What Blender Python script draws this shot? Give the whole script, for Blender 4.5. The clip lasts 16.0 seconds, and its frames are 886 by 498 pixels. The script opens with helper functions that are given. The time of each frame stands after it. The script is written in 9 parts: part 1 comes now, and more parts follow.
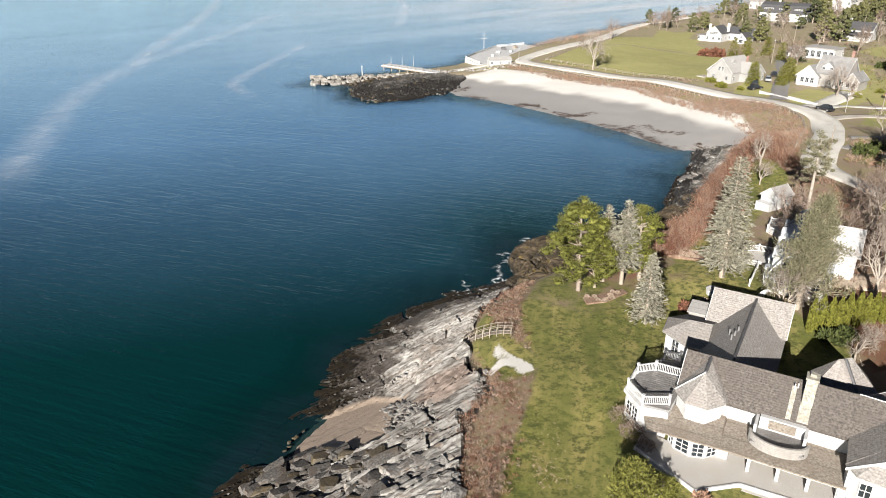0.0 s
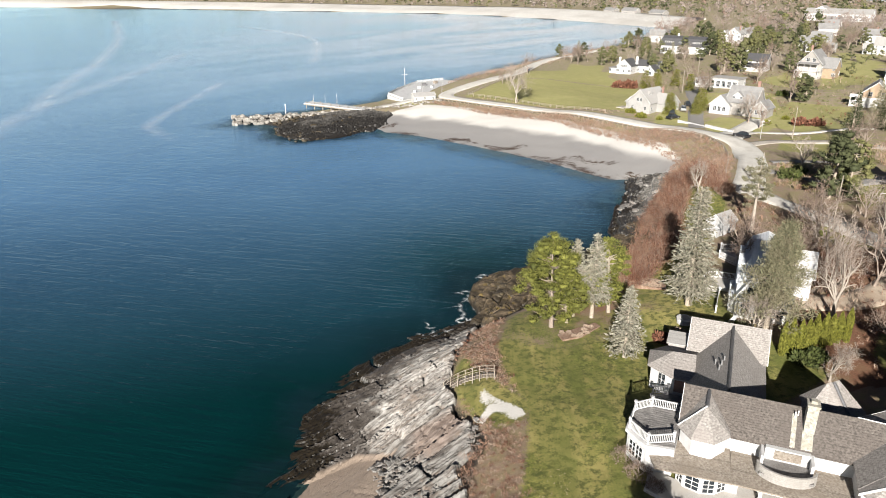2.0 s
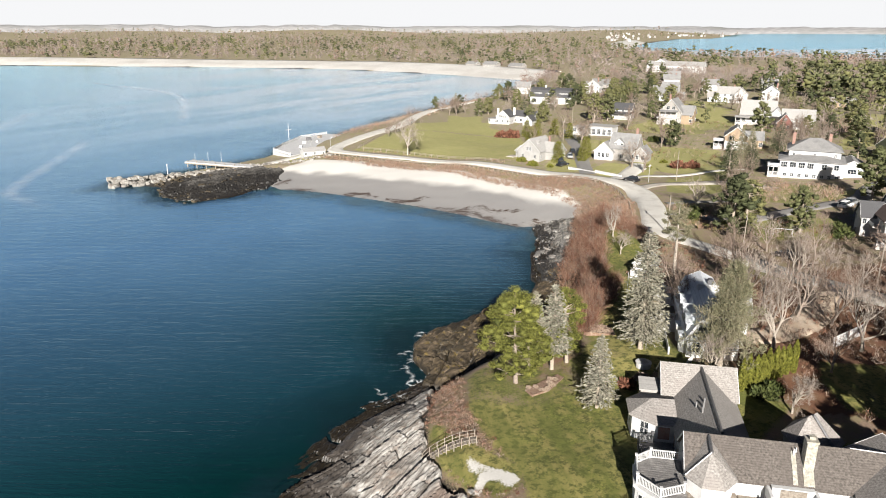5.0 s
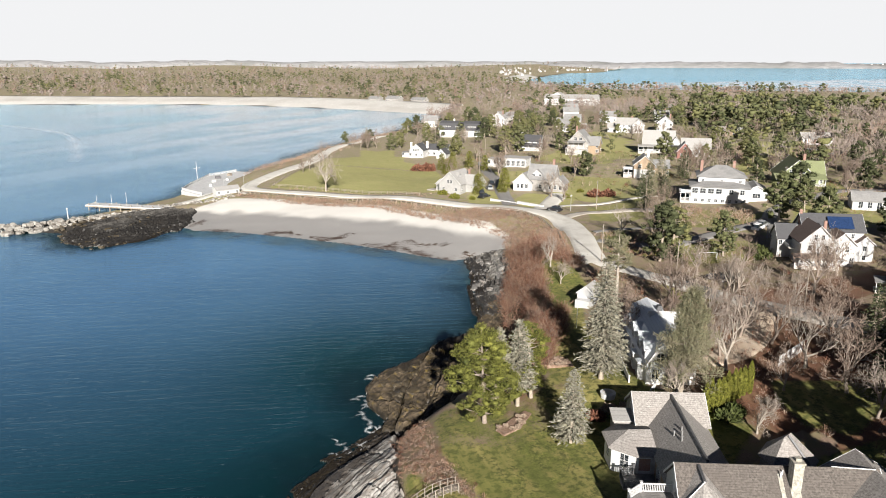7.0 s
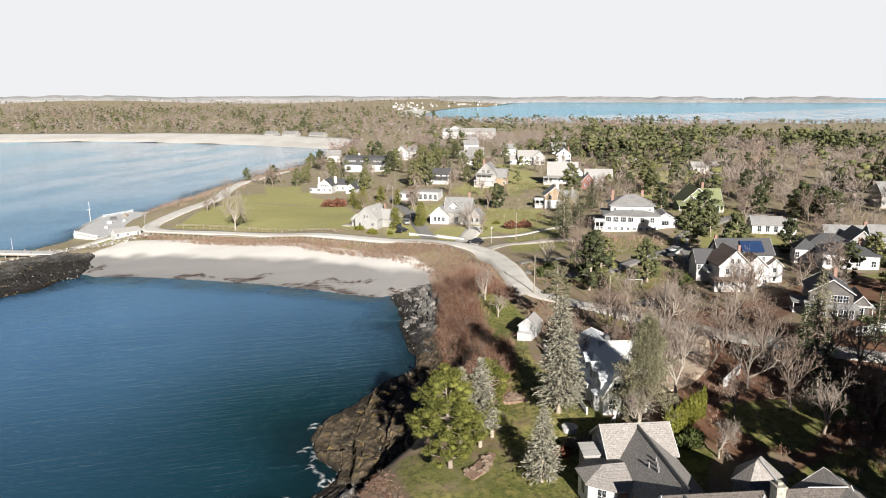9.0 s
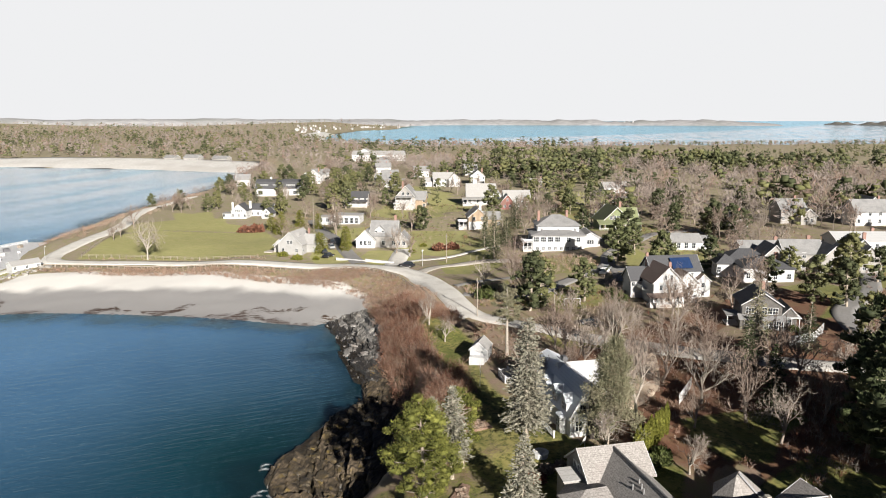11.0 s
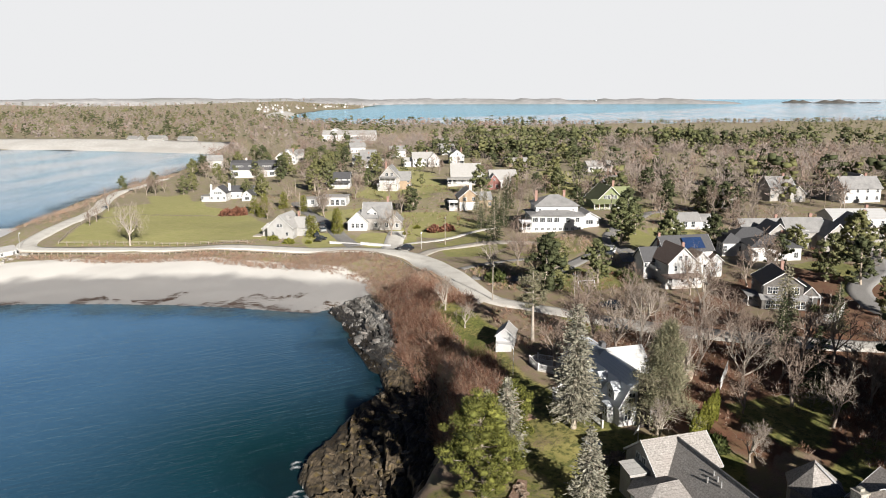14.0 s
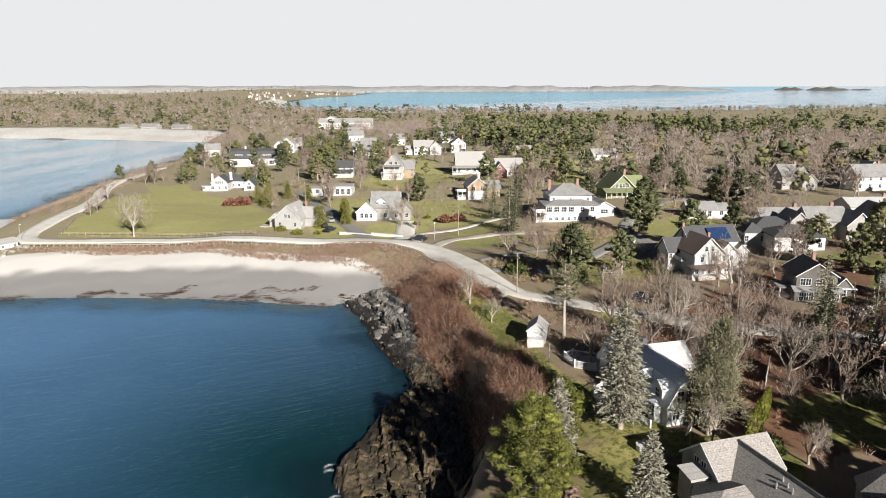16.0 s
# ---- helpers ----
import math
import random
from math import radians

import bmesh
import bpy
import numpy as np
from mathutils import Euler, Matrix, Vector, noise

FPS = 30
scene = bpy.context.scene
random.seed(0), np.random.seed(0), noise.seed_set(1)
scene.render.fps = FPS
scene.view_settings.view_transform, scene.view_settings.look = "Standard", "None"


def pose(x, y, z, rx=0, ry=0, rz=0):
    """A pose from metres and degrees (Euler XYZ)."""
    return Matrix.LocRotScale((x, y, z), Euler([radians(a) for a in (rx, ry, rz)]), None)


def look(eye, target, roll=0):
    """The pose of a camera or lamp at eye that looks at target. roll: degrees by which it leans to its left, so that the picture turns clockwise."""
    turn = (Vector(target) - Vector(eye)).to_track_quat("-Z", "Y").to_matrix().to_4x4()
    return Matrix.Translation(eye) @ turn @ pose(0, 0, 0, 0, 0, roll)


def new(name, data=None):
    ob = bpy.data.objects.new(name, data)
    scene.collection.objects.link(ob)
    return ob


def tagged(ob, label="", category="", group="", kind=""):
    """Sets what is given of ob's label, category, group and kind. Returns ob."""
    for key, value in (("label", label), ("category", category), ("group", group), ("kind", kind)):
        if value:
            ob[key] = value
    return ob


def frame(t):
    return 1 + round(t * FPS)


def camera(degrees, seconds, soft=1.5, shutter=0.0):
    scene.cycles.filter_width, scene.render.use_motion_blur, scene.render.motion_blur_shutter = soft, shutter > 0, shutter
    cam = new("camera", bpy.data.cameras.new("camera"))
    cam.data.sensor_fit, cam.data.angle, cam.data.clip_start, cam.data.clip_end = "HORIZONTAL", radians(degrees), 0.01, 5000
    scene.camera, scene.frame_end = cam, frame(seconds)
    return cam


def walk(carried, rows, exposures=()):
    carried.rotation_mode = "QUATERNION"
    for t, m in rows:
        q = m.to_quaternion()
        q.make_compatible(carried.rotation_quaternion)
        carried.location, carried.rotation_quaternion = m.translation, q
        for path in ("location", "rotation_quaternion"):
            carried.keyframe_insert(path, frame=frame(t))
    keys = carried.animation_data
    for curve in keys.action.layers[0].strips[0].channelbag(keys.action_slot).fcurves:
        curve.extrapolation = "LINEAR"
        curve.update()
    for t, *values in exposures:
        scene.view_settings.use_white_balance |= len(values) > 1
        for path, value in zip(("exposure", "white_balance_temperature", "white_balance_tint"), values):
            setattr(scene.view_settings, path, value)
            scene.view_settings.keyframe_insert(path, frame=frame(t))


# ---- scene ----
cam = camera(64.56, 16.0, soft=1.0)
# seconds, eye, yaw, pitch, roll
PATH = [
    (0.0, 0.00, -0.00, 50.00, 0.10, -24.25, -0.22),
    (0.5, -1.68, 0.88, 50.06, -1.83, -23.65, -0.32),
    (1.0, -3.45, 1.76, 50.10, -3.71, -23.01, -0.31),
    (1.5, -5.24, 2.64, 50.10, -5.62, -22.32, -0.21),
    (2.0, -7.05, 3.51, 50.08, -7.53, -21.61, -0.12),
    (2.5, -8.87, 4.43, 50.07, -9.45, -20.92, -0.06),
    (3.0, -10.65, 5.37, 50.07, -11.34, -20.22, 0.00),
    (3.5, -12.36, 6.34, 50.08, -13.14, -19.59, 0.09),
    (4.0, -14.01, 7.43, 50.09, -15.05, -18.89, 0.10),
    (4.5, -15.66, 8.48, 50.10, -16.93, -18.23, 0.13),
    (5.0, -17.27, 9.57, 50.11, -18.84, -17.56, 0.12),
    (5.5, -18.80, 10.75, 50.11, -20.80, -16.89, 0.09),
    (6.0, -20.26, 12.02, 50.11, -22.81, -16.22, 0.06),
    (6.5, -21.64, 13.42, 50.11, -24.89, -15.56, 0.03),
    (7.0, -23.02, 14.83, 50.11, -27.05, -14.90, 0.01),
    (7.5, -24.29, 16.35, 50.11, -29.12, -14.25, -0.00),
    (8.0, -25.53, 17.90, 50.08, -31.27, -13.58, -0.03),
    (8.5, -26.74, 19.50, 50.07, -33.46, -12.89, -0.03),
    (9.0, -27.94, 21.16, 50.05, -35.69, -12.21, -0.05),
    (9.5, -29.09, 22.88, 50.01, -37.90, -11.53, 0.03),
    (10.0, -30.11, 24.62, 49.98, -40.12, -10.84, 0.00),
    (10.5, -31.14, 26.35, 49.94, -42.09, -10.42, 0.02),
    (11.0, -32.07, 28.08, 49.90, -43.57, -10.41, 0.01),
    (11.5, -32.90, 29.83, 49.86, -44.64, -10.66, -0.01),
    (12.0, -33.64, 31.59, 49.82, -45.36, -11.02, -0.04),
    (12.5, -34.27, 33.39, 49.78, -45.78, -11.33, -0.06),
    (13.0, -34.94, 35.20, 49.75, -46.11, -11.57, -0.08),
    (13.5, -35.46, 37.02, 49.70, -46.37, -11.81, -0.11),
    (14.0, -35.89, 38.88, 49.64, -46.57, -12.06, -0.12),
    (14.5, -36.26, 40.74, 49.59, -46.74, -12.31, -0.10),
    (15.0, -36.56, 42.59, 49.55, -46.93, -12.55, -0.11),
    (15.5, -36.82, 44.43, 49.50, -47.08, -12.78, -0.14),
    (16.0, -37.05, 46.28, 49.49, -47.25, -13.04, -0.17),
]


def aim(x, y, z, yaw, pitch, roll):
    """Camera pose from place, heading (to the left of +y), pitch and roll."""
    return pose(x, y, z, 0, 0, yaw) @ pose(0, 0, 0, 90 + pitch, 0, 0) @ pose(0, 0, 0, 0, 0, roll)


walk(cam, [(t, aim(*row)) for t, *row in PATH], ((0.0, 1.2), (3.5, 1.2), (7.0, 1.12), (12.5, 1.06), (16.0, 1.01)))

# ---- light ----
SUN_FROM, SUN_UP = 201.3, 22.3   # compass bearing (clockwise from +y) and height of the sun, degrees
world = bpy.data.worlds.new("sky")
scene.world = world
world.use_nodes = True
wt = world.node_tree
sky = wt.nodes.new("ShaderNodeTexSky")
sky.sky_type, sky.sun_disc = "NISHITA", False
sky.sun_elevation, sky.sun_rotation = radians(SUN_UP), radians(SUN_FROM)
sky.air_density, sky.dust_density, sky.ozone_density = 0.16, 0.04, 1.6
# white haze towards the horizon, clear blue above
where = wt.nodes.new("ShaderNodeTexCoord")
split = wt.nodes.new("ShaderNodeSeparateXYZ")
wt.links.new(where.outputs["Generated"], split.inputs["Vector"])
thick = wt.nodes.new("ShaderNodeMapRange")
thick.interpolation_type = "SMOOTHSTEP"
for key, value in (("From Min", 0.155), ("From Max", 0.23), ("To Min", 1.0), ("To Max", 0.0)):
    thick.inputs[key].default_value = value
wt.links.new(split.outputs["Z"], thick.inputs["Value"])
hazy = wt.nodes.new("ShaderNodeMix")
hazy.data_type = "RGBA"
hazy.inputs["B"].default_value = (10.15, 10.2, 10.35, 1)
wt.links.new(thick.outputs["Result"], hazy.inputs["Factor"])
wt.links.new(sky.outputs["Color"], hazy.inputs["A"])
wt.links.new(hazy.outputs["Result"], wt.nodes["Background"].inputs["Color"])
wt.nodes["Background"].inputs["Strength"].default_value = 0.0404
sun = new("sun", bpy.data.lights.new("sun", "SUN"))
sun.data.energy, sun.data.angle, sun.data.color = 5.0, radians(0.53), (1.0, 0.945, 0.87)
a, e = radians(SUN_FROM), radians(SUN_UP)
sun.matrix_world = look((0, 0, 0), (-math.sin(a) * math.cos(e), -math.cos(a) * math.cos(e), -math.sin(e)))

# ---- materials ----
def nodes_of(name):
    m = bpy.data.materials.new(name)
    m.use_nodes = True
    nt = m.node_tree
    return m, nt, nt.nodes["Principled BSDF"]


def add(nt, kind, **values):
    n = nt.nodes.new(kind)
    for key, value in values.items():
        if key in n.inputs:
            n.inputs[key].default_value = value
        else:
            setattr(n, key, value)
    return n


def noise_tex(nt, scale, detail=4.0, rough=0.55, vec=None, stretch=None):
    n = nt.nodes.new("ShaderNodeTexNoise")
    n.inputs["Scale"].default_value, n.inputs["Detail"].default_value, n.inputs["Roughness"].default_value = scale, detail, rough
    if vec is None:
        vec = nt.nodes.new("ShaderNodeNewGeometry").outputs["Position"]
    if stretch:
        mp = nt.nodes.new("ShaderNodeMapping")
        mp.vector_type = "TEXTURE"
        mp.inputs["Scale"].default_value, mp.inputs["Rotation"].default_value = [1 / q for q in stretch[0]], (0, 0, radians(stretch[1]))
        nt.links.new(vec, mp.inputs["Vector"])
        vec = mp.outputs["Vector"]
    nt.links.new(vec, n.inputs["Vector"])
    return n.outputs["Fac"]


def ramp(nt, fac, low, high, a=0.35, b=0.65):
    n = nt.nodes.new("ShaderNodeMapRange")
    n.inputs["From Min"].default_value, n.inputs["From Max"].default_value = a, b
    n.inputs["To Min"].default_value, n.inputs["To Max"].default_value = low, high
    nt.links.new(fac, n.inputs["Value"])
    return n.outputs["Result"]


def mix(nt, fac, a, b, blend="MIX"):
    n = nt.nodes.new("ShaderNodeMix")
    n.data_type, n.blend_type = "RGBA", blend
    for value, socket in ((fac, n.inputs["Factor"]), (a, n.inputs["A"]), (b, n.inputs["B"])):
        if isinstance(value, (int, float)):
            socket.default_value = value
        elif isinstance(value, tuple):
            socket.default_value = (*value, 1)
        else:
            nt.links.new(value, socket)
    return n.outputs["Result"]


def bump(nt, bsdf, height, strength=0.4, distance=0.05):
    n = nt.nodes.new("ShaderNodeBump")
    n.inputs["Strength"].default_value, n.inputs["Distance"].default_value = strength, distance
    nt.links.new(height, n.inputs["Height"])
    nt.links.new(n.outputs["Normal"], bsdf.inputs["Normal"])


def surface(name, dark, light, third=None, scale=1.5, fine=14.0, rough=0.8, relief=0.3, depth=0.03, metal=0.0, stretch=None, by_piece=0.0):
    """A two-scale mottled surface: dark to light in fine grain, with patches of a third colour."""
    m, nt, bsdf = nodes_of(name)
    grain = noise_tex(nt, fine, 5.0, 0.6, stretch=stretch)
    col = mix(nt, ramp(nt, grain, 0, 1), dark, light)
    if third:
        col = mix(nt, ramp(nt, noise_tex(nt, scale, 3.0), 0, 0.85, 0.48, 0.68), col, third)
    else:
        col = mix(nt, ramp(nt, noise_tex(nt, scale, 3.0), 0, 0.5, 0.4, 0.7), col, tuple(0.6 * v for v in dark))
    if by_piece:
        info = nt.nodes.new("ShaderNodeObjectInfo")
        shade = ramp(nt, info.outputs["Random"], 1 - by_piece, 1 + by_piece, 0, 1)
        comb = nt.nodes.new("ShaderNodeCombineColor")
        for k in range(3):
            nt.links.new(shade, comb.inputs[k])
        col = mix(nt, 1.0, col, comb.outputs["Color"], "MULTIPLY")
    nt.links.new(col, bsdf.inputs["Base Color"])
    bsdf.inputs["Roughness"].default_value, bsdf.inputs["Metallic"].default_value = rough, metal
    if relief:
        bump(nt, bsdf, grain, relief, depth)
    return m


def coursed(name, dark, light, third, course, rough=0.85, long=0.0, relief=0.5):
    """Shingles or clapboards: courses one above the other by height, each a little different."""
    m, nt, bsdf = nodes_of(name)
    pos = nt.nodes.new("ShaderNodeNewGeometry").outputs["Position"]
    sep = nt.nodes.new("ShaderNodeSeparateXYZ")
    nt.links.new(pos, sep.inputs["Vector"])
    saw = add(nt, "ShaderNodeMath", operation="DIVIDE")
    nt.links.new(sep.outputs["Z"], saw.inputs[0])
    saw.inputs[1].default_value = course
    fract = add(nt, "ShaderNodeMath", operation="FRACT")
    nt.links.new(saw.outputs[0], fract.inputs[0])
    cell = add(nt, "ShaderNodeTexNoise")
    cell.inputs["Scale"].default_value, cell.inputs["Detail"].default_value = 1.0, 2.0
    mp = nt.nodes.new("ShaderNodeMapping")
    mp.inputs["Scale"].default_value = (5.0, 5.0, 0.8 / course)
    nt.links.new(pos, mp.inputs["Vector"])
    nt.links.new(mp.outputs["Vector"], cell.inputs["Vector"])
    col = mix(nt, ramp(nt, cell.outputs["Fac"], 0, 1, 0.3, 0.7), dark, light)
    col = mix(nt, ramp(nt, noise_tex(nt, 0.45, 4.0), 0, 0.8, 0.45, 0.7), col, third)
    edge = ramp(nt, fract.outputs[0], 0.72, 1.0, 0.0, 0.16)
    comb = nt.nodes.new("ShaderNodeCombineColor")
    for k in range(3):
        nt.links.new(edge, comb.inputs[k])
    col = mix(nt, 1.0, col, comb.outputs["Color"], "MULTIPLY")
    nt.links.new(col, bsdf.inputs["Base Color"])
    bsdf.inputs["Roughness"].default_value = rough
    bump(nt, bsdf, fract.outputs[0], relief, 0.03)
    return m


def glass_pane(name, tint):
    m, nt, bsdf = nodes_of(name)
    bsdf.inputs["Base Color"].default_value, bsdf.inputs["Roughness"].default_value = (*tint, 1), 0.06
    nt.links.new(ramp(nt, noise_tex(nt, 1.2, 2.0), 0.03, 0.14), bsdf.inputs["Roughness"])
    return m


M = {
    "white": surface("white_paint", (0.74, 0.74, 0.72), (0.84, 0.84, 0.82), None, 0.6, 6, 0.55, 0.1),
    "clap_white": coursed("white_clapboard", (0.45, 0.45, 0.45), (0.54, 0.54, 0.54), (0.41, 0.41, 0.405), 0.14, 0.6),
    "clap_cream": coursed("cream_clapboard", (0.31, 0.305, 0.295), (0.385, 0.378, 0.368), (0.28, 0.273, 0.262), 0.14, 0.65),
    "clap_gray": coursed("pale_gray_shingle_wall", (0.27, 0.255, 0.24), (0.36, 0.345, 0.325), (0.23, 0.215, 0.2), 0.18, 0.8),
    "shingle_wall": coursed("weathered_shingle_wall", (0.085, 0.08, 0.075), (0.15, 0.14, 0.13), (0.07, 0.064, 0.06), 0.18, 0.9),
    "shingle_warm": coursed("brown_shingle_wall", (0.26, 0.19, 0.13), (0.38, 0.29, 0.2), (0.2, 0.15, 0.11), 0.18, 0.9),
    "wall_green": coursed("sage_green_shingle_wall", (0.17, 0.2, 0.1), (0.25, 0.28, 0.15), (0.15, 0.17, 0.09), 0.18, 0.85),
    "wall_red": coursed("barn_red_wall", (0.2, 0.08, 0.07), (0.27, 0.12, 0.1), (0.18, 0.07, 0.06), 0.14, 0.8),
    "roof_cedar": coursed("weathered_cedar_roof", (0.17, 0.155, 0.145), (0.34, 0.32, 0.3), (0.25, 0.225, 0.21), 0.16, 0.85, relief=0.8),
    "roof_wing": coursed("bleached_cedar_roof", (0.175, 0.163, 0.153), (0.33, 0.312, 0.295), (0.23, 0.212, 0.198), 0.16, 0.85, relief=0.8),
    "roof_main": coursed("dark_weathered_cedar_roof", (0.05, 0.042, 0.037), (0.135, 0.117, 0.104), (0.085, 0.072, 0.064), 0.16, 0.85, relief=0.8),
    "roof_low": coursed("brown_mottled_cedar_roof", (0.15, 0.125, 0.1), (0.3, 0.265, 0.225), (0.2, 0.165, 0.13), 0.16, 0.85, relief=0.8),
    "roof_gray": coursed("gray_asphalt_roof", (0.19, 0.188, 0.187), (0.28, 0.275, 0.27), (0.16, 0.16, 0.16), 0.15, 0.9),
    "roof_pale": coursed("pale_gray_roof", (0.27, 0.263, 0.255), (0.36, 0.353, 0.342), (0.3, 0.29, 0.275), 0.15, 0.85),
    "roof_dark": coursed("charcoal_asphalt_roof", (0.045, 0.046, 0.05), (0.085, 0.085, 0.09), (0.06, 0.06, 0.065), 0.15, 0.8),
    "roof_brown": coursed("brown_asphalt_roof", (0.14, 0.1, 0.085), (0.23, 0.175, 0.15), (0.17, 0.13, 0.11), 0.15, 0.9),
    "roof_green": coursed("mossy_green_roof", (0.14, 0.16, 0.08), (0.22, 0.24, 0.12), (0.17, 0.18, 0.1), 0.15, 0.9),
    "glass": glass_pane("dark_window_glass", (0.02, 0.025, 0.03)),
    "trim": surface("white_trim", (0.52, 0.52, 0.52), (0.6, 0.6, 0.6), None, 1.0, 9, 0.5, 0.08),
    "brick": surface("chimney_brick", (0.2, 0.11, 0.09), (0.31, 0.19, 0.15), (0.27, 0.2, 0.17), 2.0, 9, 0.9, 0.4),
    "stone": surface("chimney_stone", (0.2, 0.19, 0.165), (0.42, 0.4, 0.35), (0.27, 0.25, 0.2), 1.3, 4, 0.9, 0.7, 0.06),
    "deck": surface("silver_deck_boards", (0.36, 0.34, 0.32), (0.5, 0.48, 0.45), (0.42, 0.39, 0.35), 0.7, 8, 0.85, 0.25, stretch=((1, 9, 1), 0)),
    "deck_dark": surface("dark_wet_deck_boards", (0.12, 0.115, 0.11), (0.2, 0.19, 0.185), (0.26, 0.25, 0.24), 0.8, 6, 0.6, 0.25),
    "lead": surface("dark_lead_flashing", (0.1, 0.1, 0.105), (0.16, 0.16, 0.165), None, 1, 8, 0.5, 0.1, metal=0.4),
    "road": surface("sunlit_pale_asphalt", (0.52, 0.5, 0.46), (0.66, 0.64, 0.59), (0.48, 0.455, 0.41), 0.25, 6, 0.9, 0.2),
    "drive": surface("gravel_drive", (0.33, 0.3, 0.265), (0.46, 0.43, 0.38), (0.29, 0.25, 0.21), 0.4, 7, 0.95, 0.35),
    "lane": surface("old_gray_asphalt", (0.17, 0.165, 0.16), (0.26, 0.25, 0.24), (0.2, 0.19, 0.175), 0.3, 6, 0.9, 0.2),
    "wood": surface("weathered_gray_wood", (0.2, 0.17, 0.14), (0.34, 0.3, 0.25), (0.16, 0.13, 0.1), 1.5, 7, 0.85, 0.4, stretch=((1, 1, 5), 0)),
    "bark": surface("conifer_bark", (0.2, 0.165, 0.13), (0.42, 0.36, 0.29), (0.3, 0.26, 0.21), 1.2, 9, 0.95, 0.7, 0.04),
    "bark_pale": surface("pale_gray_bark", (0.22, 0.19, 0.16), (0.42, 0.375, 0.32), (0.3, 0.26, 0.22), 1.0, 8, 0.95, 0.5, 0.03),
    "bark_brown": surface("brown_gray_bark", (0.17, 0.135, 0.11), (0.3, 0.25, 0.21), (0.22, 0.18, 0.15), 1.0, 8, 0.95, 0.5, 0.03),
    "boulder": surface("pale_granite_boulder", (0.19, 0.178, 0.162), (0.33, 0.312, 0.285), (0.14, 0.118, 0.095), 0.9, 5, 0.9, 0.6, 0.05, by_piece=0.25),
    "boulder_dark": surface("dark_wet_boulder", (0.02, 0.017, 0.013), (0.08, 0.063, 0.04), (0.075, 0.053, 0.022), 0.9, 5, 0.7, 0.6, 0.05, by_piece=0.3),
    "boulder_gray": surface("gray_slate_block", (0.07, 0.067, 0.064), (0.25, 0.24, 0.225), (0.13, 0.105, 0.09), 0.9, 5, 0.85, 0.6, 0.05, by_piece=0.35),
    "metal": surface("galvanised_metal", (0.5, 0.5, 0.5), (0.62, 0.62, 0.62), None, 3, 12, 0.4, 0.05, metal=0.7),
    "car_white": surface("white_car_paint", (0.78, 0.78, 0.78), (0.82, 0.82, 0.82), None, 1, 3, 0.25, 0),
    "car_dark": surface("black_car_paint", (0.02, 0.02, 0.024), (0.03, 0.03, 0.034), None, 1, 3, 0.22, 0),
    "car_silver": surface("silver_car_paint", (0.4, 0.41, 0.42), (0.46, 0.47, 0.48), None, 1, 3, 0.25, 0, metal=0.5),
    # White roof; the slight blue of its tree shade is put into the colour.
    "roof_shade_blue": coursed("pale_blue_gray_roof", (0.5, 0.53, 0.57), (0.62, 0.65, 0.68), (0.54, 0.56, 0.59), 0.2, 0.7),
    "roof_white": coursed("white_metal_roof", (0.38, 0.38, 0.38), (0.46, 0.46, 0.46), (0.4, 0.4, 0.4), 0.4, 0.6),
    "island_woods": surface("dark_island_woods", (0.06, 0.055, 0.05), (0.13, 0.12, 0.11), (0.09, 0.085, 0.07), 0.006, 0.04, 0.95, 0.2, 4.0),
    "tan_gravel": surface("tan_gravel_yard", (0.38, 0.31, 0.24), (0.5, 0.42, 0.33), (0.33, 0.25, 0.18), 0.3, 6, 0.95, 0.3),
    # Darker copy of the road's asphalt: tree shade is put into the colour.
    "lane_pale": surface("worn_pale_lane", (0.4, 0.38, 0.35), (0.52, 0.5, 0.46), (0.36, 0.33, 0.3), 0.3, 6, 0.95, 0.2),
    "rubber": surface("black_rubber", (0.02, 0.02, 0.02), (0.04, 0.04, 0.04), None, 4, 20, 0.8, 0.2),
    "solar": surface("blue_solar_glass", (0.015, 0.03, 0.08), (0.025, 0.05, 0.12), None, 2, 6, 0.12, 0),
}


def leafy(name, dark, light, third, patch=0.5, grain=4.0):
    """Needles and leaves: colour varies by clump, light passes through a little."""
    m, nt, bsdf = nodes_of(name)
    isle = nt.nodes.new("ShaderNodeNewGeometry").outputs["Random Per Island"]
    info = nt.nodes.new("ShaderNodeObjectInfo").outputs["Random"]
    col = mix(nt, isle, dark, light)
    col = mix(nt, ramp(nt, noise_tex(nt, patch, 3.0), 0, 0.7, 0.45, 0.65), col, third)
    col = mix(nt, ramp(nt, info, 0.0, 0.35, 0, 1), col, third)
    fine = noise_tex(nt, grain, 3.0, 0.7)
    col = mix(nt, 1.0, col, mix(nt, ramp(nt, fine, 0, 1, 0.3, 0.68), (0.62, 0.62, 0.62), (1.22, 1.22, 1.22)), "MULTIPLY")
    nt.links.new(col, bsdf.inputs["Base Color"])
    bump(nt, bsdf, fine, 0.7, 0.5 / grain)
    bsdf.inputs["Roughness"].default_value = 0.75
    bsdf.inputs["Specular IOR Level"].default_value = 0.25
    return m


M["boulder_slate"] = surface("dark_slate_boulder", (0.03, 0.028, 0.026), (0.13, 0.12, 0.11), (0.08, 0.062, 0.048), 0.9, 5, 0.85, 0.6, 0.05, by_piece=0.4)
M["boulder_weed"] = surface("golden_weed_boulder", (0.025, 0.018, 0.008), (0.13, 0.1, 0.06), (0.1, 0.07, 0.012), 0.9, 5, 0.7, 0.6, 0.05, by_piece=0.35)
